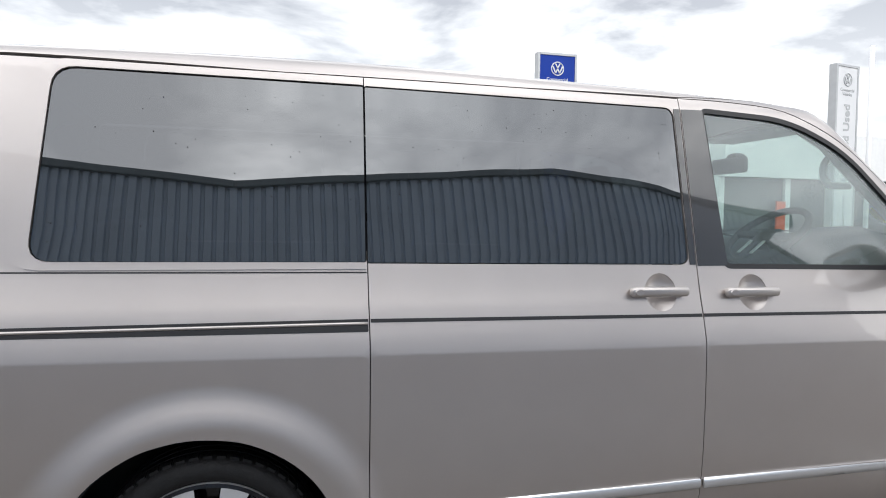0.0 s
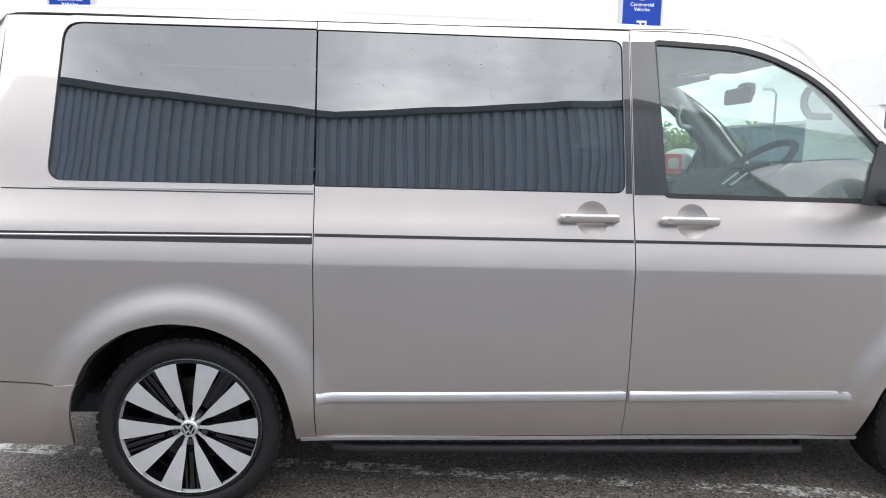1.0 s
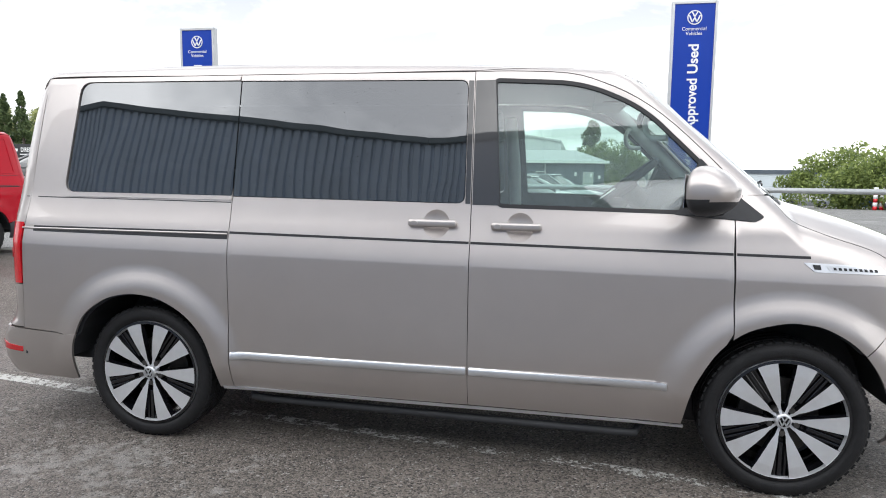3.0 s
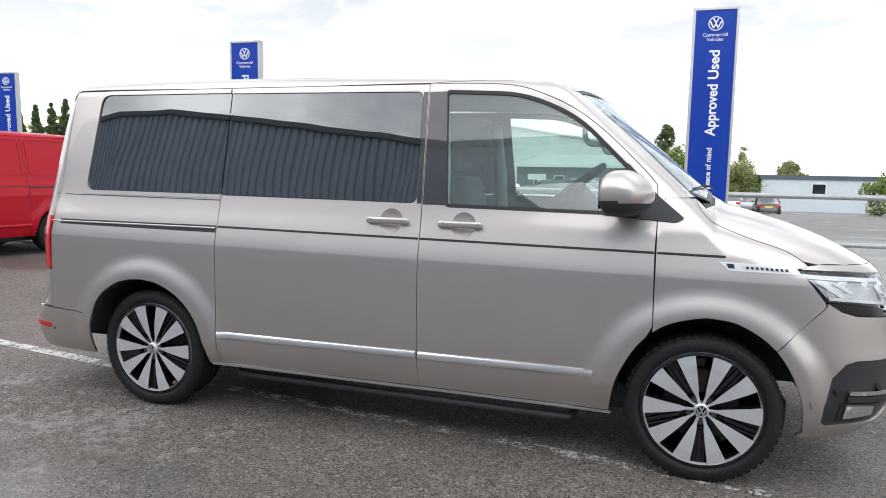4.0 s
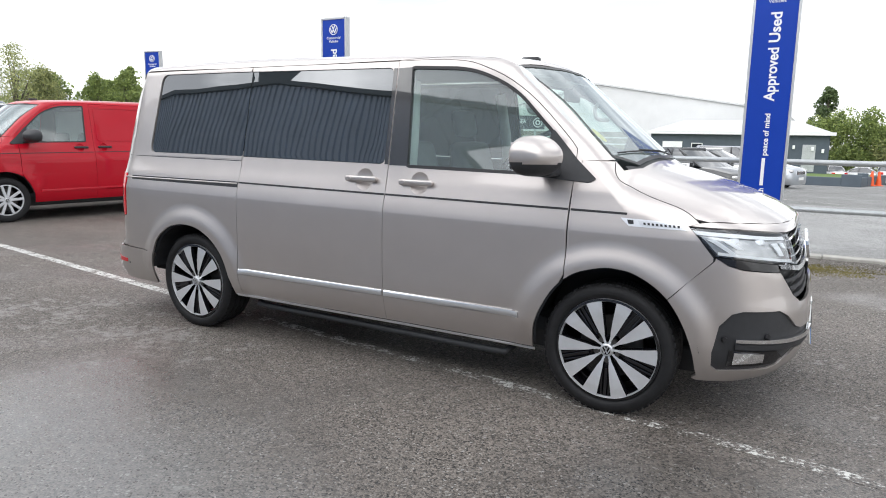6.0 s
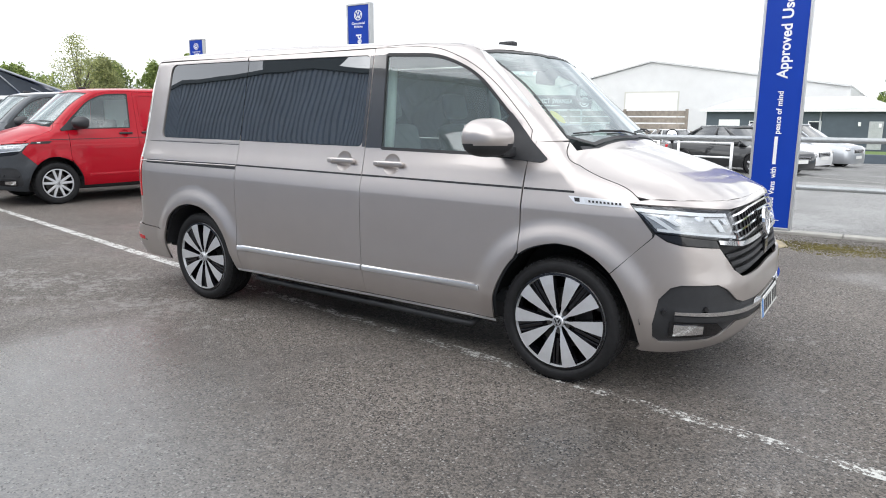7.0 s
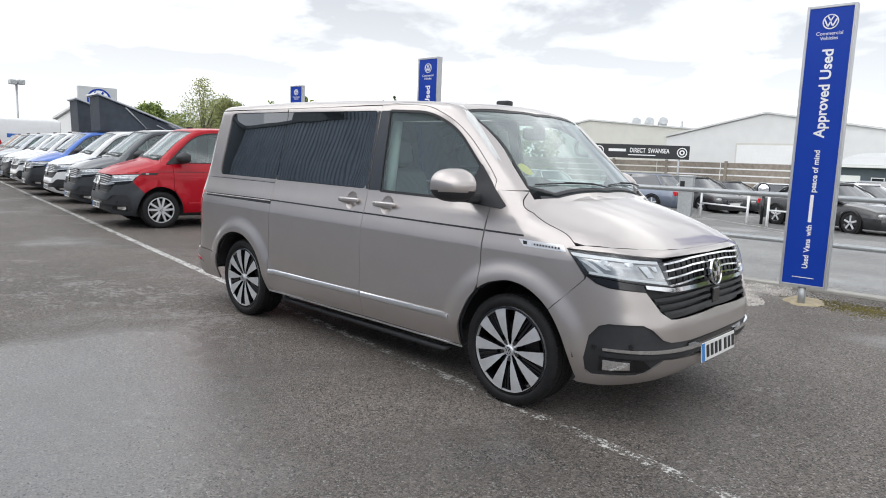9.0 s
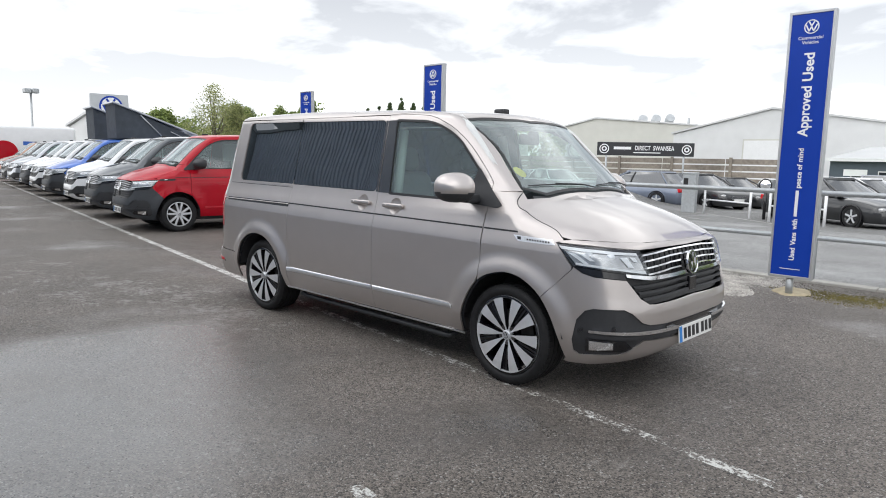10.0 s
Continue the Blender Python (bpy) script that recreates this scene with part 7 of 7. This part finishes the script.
# ---- the dealer's side: far end of the yard ----
pyl = root("square_pylon", "pale square pylon with a dark blue round emblem", "sign", "", pose(-50, 15.76, 0, 0, 0, 78))
box("slab", 0, 2.72, 0, 0.5, 0, 5.95, material("pylon_grey", (0.50, 0.52, 0.54), 0.4, vary=0.05, scale=2), pyl, 0.03)
emblem("emblem", Matrix.Translation((1.45, -0.02, 4.98)), 0.84, pyl, SIGN_BLUE, SIGN_WHITE)
lp = root("lamp_post", "thin grey lamp post with twin floodlights", "lamp post", "lamp posts", pose(-45, 10.4, 0))
tube("pole", [(0, 0, 0), (0, 0, 5.3)], 0.07, GALV, lp, 8)
box("floodlight", -0.25, 0.25, -0.42, -0.02, 5.2, 5.5, GALV, lp, 0.04)
box("floodlight", -0.25, 0.25, 0.05, 0.45, 5.22, 5.52, GALV, lp, 0.04)
lp = root("lamp_post", "tall grey street lamp beyond the road", "lamp post", "lamp posts", pose(27, 45, ground_z(45)))
tube("pole", [(0, 0, 0), (0, 0, 6.6), (-0.5, -0.2, 6.9)], 0.09, GALV, lp, 8)
box("lamp_head", -1.1, -0.35, -0.35, 0.0, 6.82, 6.98, GALV, lp, 0.04)
gable_hall("white hall at the yard's far end", -62, -57, -52, 18.0, 16, 3.7, 4.7, PALE)
show = root("showroom", "white flat-roofed showroom with large glass front", "building")
box("upper_wall", 17, 48, 20, 24.5, 3.1, 4.9, WHITE_FRAME, show, 0.02)
box("floor_slab", 17, 48, 20.6, 24.5, -1.2, 0.1, CONCRETE, show, 0.0)
for i in range(11):
    box("column", 17 + i * 3.05, 17.25 + i * 3.05, 20.3, 20.6, -1.0, 3.1, WHITE_FRAME, show, 0.0)
    if i < 10:
        box("glass_pane", 17.25 + i * 3.05, 20.05 + i * 3.05, 20.45, 20.5, 0.1, 3.1, PANE, show, 0.0)
box("side_wall", 17, 17.3, 20.6, 24.5, -1.0, 3.1, WHITE_FRAME, show)
box("orange_notice", 19.6, 20.0, 20.2, 20.28, 0.6, 2.2, ORANGE, show, 0.0)
fp = root("flag_pole", "white flag pole by the showroom", "flag pole", "", pose(12.6, 9.6, ground_z(9.6)))
tube("pole", [(0, 0, 0), (0, 0, 5.2)], 0.05, SIGN_WHITE, fp, 8)
gable_hall("blue-grey clad unit beyond the road", 30, 40, 52, 46, 20, 3.6, 4.4, sheet("blue_grey_sheet", (0.16, 0.22, 0.28)))


# ---- trees and hedges ----
def leaf_stuff(name, color):
    m = bpy.data.materials.new(name)
    nd, ln = nodes_of(m)
    p = nd.new("ShaderNodeBsdfPrincipled")
    p.inputs["Roughness"].default_value = 0.65
    g, r = nd.new("ShaderNodeNewGeometry"), nd.new("ShaderNodeValToRGB")
    r.color_ramp.elements[0].color = (color[0] * 0.55, color[1] * 0.6, color[2] * 0.6, 1)
    r.color_ramp.elements[1].color = (color[0] * 1.6, color[1] * 1.45, color[2] * 1.3, 1)
    ln.new(g.outputs["Random Per Island"], r.inputs[0]); ln.new(r.outputs[0], p.inputs["Base Color"])
    t = nd.new("ShaderNodeBsdfTranslucent"); ln.new(r.outputs[0], t.inputs["Color"])
    mx = nd.new("ShaderNodeMixShader"); mx.inputs[0].default_value = 0.40
    ln.new(p.outputs[0], mx.inputs[1]); ln.new(t.outputs[0], mx.inputs[2])
    ln.new(mx.outputs[0], nd.new("ShaderNodeOutputMaterial").inputs[0])
    return m


BARK = material("bark", (0.12, 0.10, 0.08), 0.9, vary=0.3, scale=12, bump=0.6, bump_scale=30)
LEAF = leaf_stuff("leaves", (0.21, 0.28, 0.095))
LEAF_PALE = leaf_stuff("pale_leaves", (0.30, 0.34, 0.16))
LEAF_DARK = leaf_stuff("conifer_leaves", (0.10, 0.15, 0.065))


def leaves(rng, clumps, per, size):
    """Small leaf blades round the middle of each clump, as one array of corners."""
    c = np.repeat(np.array([k[0] for k in clumps], float), per, 0)
    r = np.repeat(np.array([k[1] for k in clumps], float), per)[:, None]
    n = len(c)
    unit = lambda q: q / np.linalg.norm(q, axis=1)[:, None]
    p = c + unit(rng.normal(size=(n, 3))) * r * rng.uniform(0.25, 1.0, (n, 1)) ** 0.6
    a = unit(rng.normal(size=(n, 3)))
    b = rng.normal(size=(n, 3))
    b = unit(b - a * np.sum(a * b, 1)[:, None])
    s = size * rng.uniform(0.6, 1.4, (n, 1))
    return np.stack([p - a * s, p + b * s * 0.5, p + a * s, p - b * s * 0.5], 1).reshape(-1, 3)


def leaf_mesh(name, verts, mat, parent=None):
    me = bpy.data.meshes.new(name)
    n = len(verts)
    me.vertices.add(n); me.loops.add(n); me.polygons.add(n // 4)
    me.vertices.foreach_set("co", verts.astype(np.float32).ravel())
    me.loops.foreach_set("vertex_index", np.arange(n, dtype=np.int32))
    me.polygons.foreach_set("loop_start", np.arange(0, n, 4, dtype=np.int32))
    me.materials.append(mat)
    me.update(calc_edges=True)
    ob = new(name, me)
    ob.parent = parent
    return ob


def tree(label, x, y, height, spread, seed, leaf=None, per=55, count=46, size=0.16, sparse=1.0, z=None):
    rng = np.random.default_rng(seed)
    t = root("tree", label, "tree", "trees", pose(x, y, ground_z(y) if z is None else z))
    trunk = tube("trunk", [(0, 0, -0.1), (0.05, 0.02, height * 0.3), (-0.04, 0.05, height * 0.6), (0.02, 0, height * 0.9)], 0.1, BARK, t, 8, radii=[height * 0.03, height * 0.022, height * 0.013, 0.02])
    clumps = []
    for i in range(count):
        a, u = rng.uniform(0, 2 * math.pi), rng.uniform(0.22, 1.0)
        rr = spread * math.sin(math.pi * min(0.97, 0.18 + 0.80 * u)) ** 0.8 * rng.uniform(0.3, 1.0)
        c = (rr * math.cos(a), rr * math.sin(a), height * u)
        clumps.append((c, spread * rng.uniform(0.16, 0.30)))
        if i % 4 == 0:
            z0 = height * u * 0.6
            tube("limb", [(0, 0, z0), (c[0] * 0.5, c[1] * 0.5, (z0 + c[2]) / 2 + 0.1), c], 0.03, BARK, t, 5, radii=[height * 0.010, height * 0.006, 0.012])
    leaf_mesh("crown", leaves(rng, clumps, per, size), leaf or LEAF, t)
    return t


def conifer(label, x, y, height, spread, seed):
    """A dark pointed tree: tiers of short drooping boughs, narrowing to a tip."""
    rng = np.random.default_rng(seed)
    t = root("tree", label, "tree", "trees", pose(x, y, ground_z(y)))
    tube("trunk", [(0, 0, -0.1), (0.03, 0.02, height * 0.5), (0, 0, height * 0.97)], 0.1, BARK, t, 7, radii=[height * 0.022, height * 0.014, 0.015])
    clumps = []
    for i in range(150):
        u = rng.uniform() ** 1.25
        a, r = rng.uniform(0, 2 * math.pi), spread * (1 - u) ** 0.8 * rng.uniform(0.35, 1.12)
        clumps.append(((r * math.cos(a), r * math.sin(a), height * (0.08 + 0.90 * u) - 0.12 * r), 0.10 + 0.26 * spread * (1 - u) ** 0.7))
    leaf_mesh("crown", leaves(rng, clumps, 70, 0.09), LEAF_DARK, t)
    return t


def hedge(label, a, b, depth, height, seed, per=60, size=0.22, leaf=None, step=1.6, vary=0.35):
    rng = np.random.default_rng(seed)
    a, b = np.array(a, float), np.array(b, float)
    n = int(np.linalg.norm(b - a) / step)
    clumps = []
    for i in range(n):
        for j in range(5):
            p = a + (b - a) * (i + rng.uniform()) / n
            h = height * (1 + vary * math.sin(i * 0.9 + seed) * 0.5 + vary * rng.uniform(-0.5, 0.5))
            clumps.append(((p[0] + rng.uniform(-1, 1) * depth, p[1] + rng.uniform(-1, 1) * depth, ground_z(p[1]) + h * rng.uniform(0.12, 1.0)), height * rng.uniform(0.16, 0.30)))
    return tagged(leaf_mesh("hedge", leaves(rng, clumps, per, size), leaf or LEAF), label, "hedge", "", "stuff")


tree("thin-leaved birch with pale open crown", -26.5, 13.5, 4.95, 1.75, 3, LEAF_PALE, 80, 90, 0.045)
tree("fuller green tree beside the birch", -26.9, 15.0, 4.15, 1.25, 4, LEAF_PALE, 150, 80, 0.05)
for i, (x, y, h, r) in enumerate(((-34.2, 20.0, 4.5, 1.5), (-32.9, 21.6, 4.7, 1.4), (-31.6, 22.6, 4.9, 1.3))):
    tree("green tree behind the birch", x, y, h, r, 90 + i, LEAF, 130, 70, 0.07)
tree("rounded green tree behind the vans", -37.5, 15.7, 4.05, 2.1, 5, LEAF, 220, 110, 0.075)
for i, (x, y, h, r) in enumerate(((-41.0, 34.4, 6.2, 0.9), (-40.3, 35.2, 6.5, 0.9), (-39.6, 35.9, 6.7, 1.0), (-39.0, 36.6, 7.1, 1.0), (-38.3, 37.3, 7.6, 1.1), (-37.6, 38.1, 7.2, 1.0), (-36.8, 38.8, 7.5, 1.1), (-43.8, 34.3, 5.6, 0.9))):
    conifer("dark conifer beyond the road", x, y, h, r, 20 + i)
for i, (x, y, h, r) in enumerate(((-43.2, 31.4, 6.7, 1.1), (-44.2, 30.2, 5.8, 1.0), (-45.6, 32.2, 6.0, 1.6), (-46.6, 31.0, 5.6, 1.4))):
    tree("dense green tree beyond the far yard", x, y, h, r, 70 + i, LEAF, 120, 80, 0.10)
for i, (x, y, h, r) in enumerate(((-43.2, 47.6, 7.0, 2.2), (-40.2, 50.4, 5.9, 2.0), (-45.0, 45.5, 7.2, 1.8))):
    tree("pale broad tree behind the low store", x, y, h, r, 80 + i, LEAF_PALE, 80, 80, 0.12)
tree("tall dark tree behind the low building", 4.2, 96, 10.9, 2.2, 31, LEAF_DARK, 110, 60, 0.17)
tree("sparse pale tree behind the hedge", 14.2, 98, 8.4, 1.7, 33, LEAF_PALE, 40, 50, 0.14)
tree("small green tree behind the cabin", 21.8, 106, 6.2, 2.7, 34, LEAF_PALE, 80, 60, 0.2)
hedge("dense green hedge of mixed shrubs", (3.6, 88), (10.0, 88.5), 1.6, 6.7, 41, 430, 0.16, None, 0.8, 0.16)
hedge("lower green shrubs of the same hedge", (9.5, 88.5), (14.2, 89.5), 1.6, 5.2, 42, 400, 0.15, LEAF_PALE, 0.8, 0.2)
hedge("low green shrubs at the hedge's end", (13.6, 89.0), (15.6, 90), 1.2, 3.6, 44, 170, 0.17, None, 0.8, 0.2)
hedge("green shrubs beyond the lot", (21.5, 61), (44, 50), 1.8, 4.2, 43, 260, 0.15, None, 0.7, 0.25)
hedge("tree line beyond the far yard", (-70, 40), (-32, 52), 2.5, 6.0, 45, 120, 0.22)
hedge("distant tree line on the horizon", (40, 110), (140, 60), 5, 7.0, 47, 80, 0.4, step=3.5)
hedge("distant tree line behind the halls", (-120, 90), (-45, 120), 5, 9.0, 48, 80, 0.4, step=3.5)
hedge("green trees beyond the parked vans", (-44, 17.5), (-38, 22.5), 1.2, 4.1, 49, 200, 0.12, None, 0.8, 0.25)
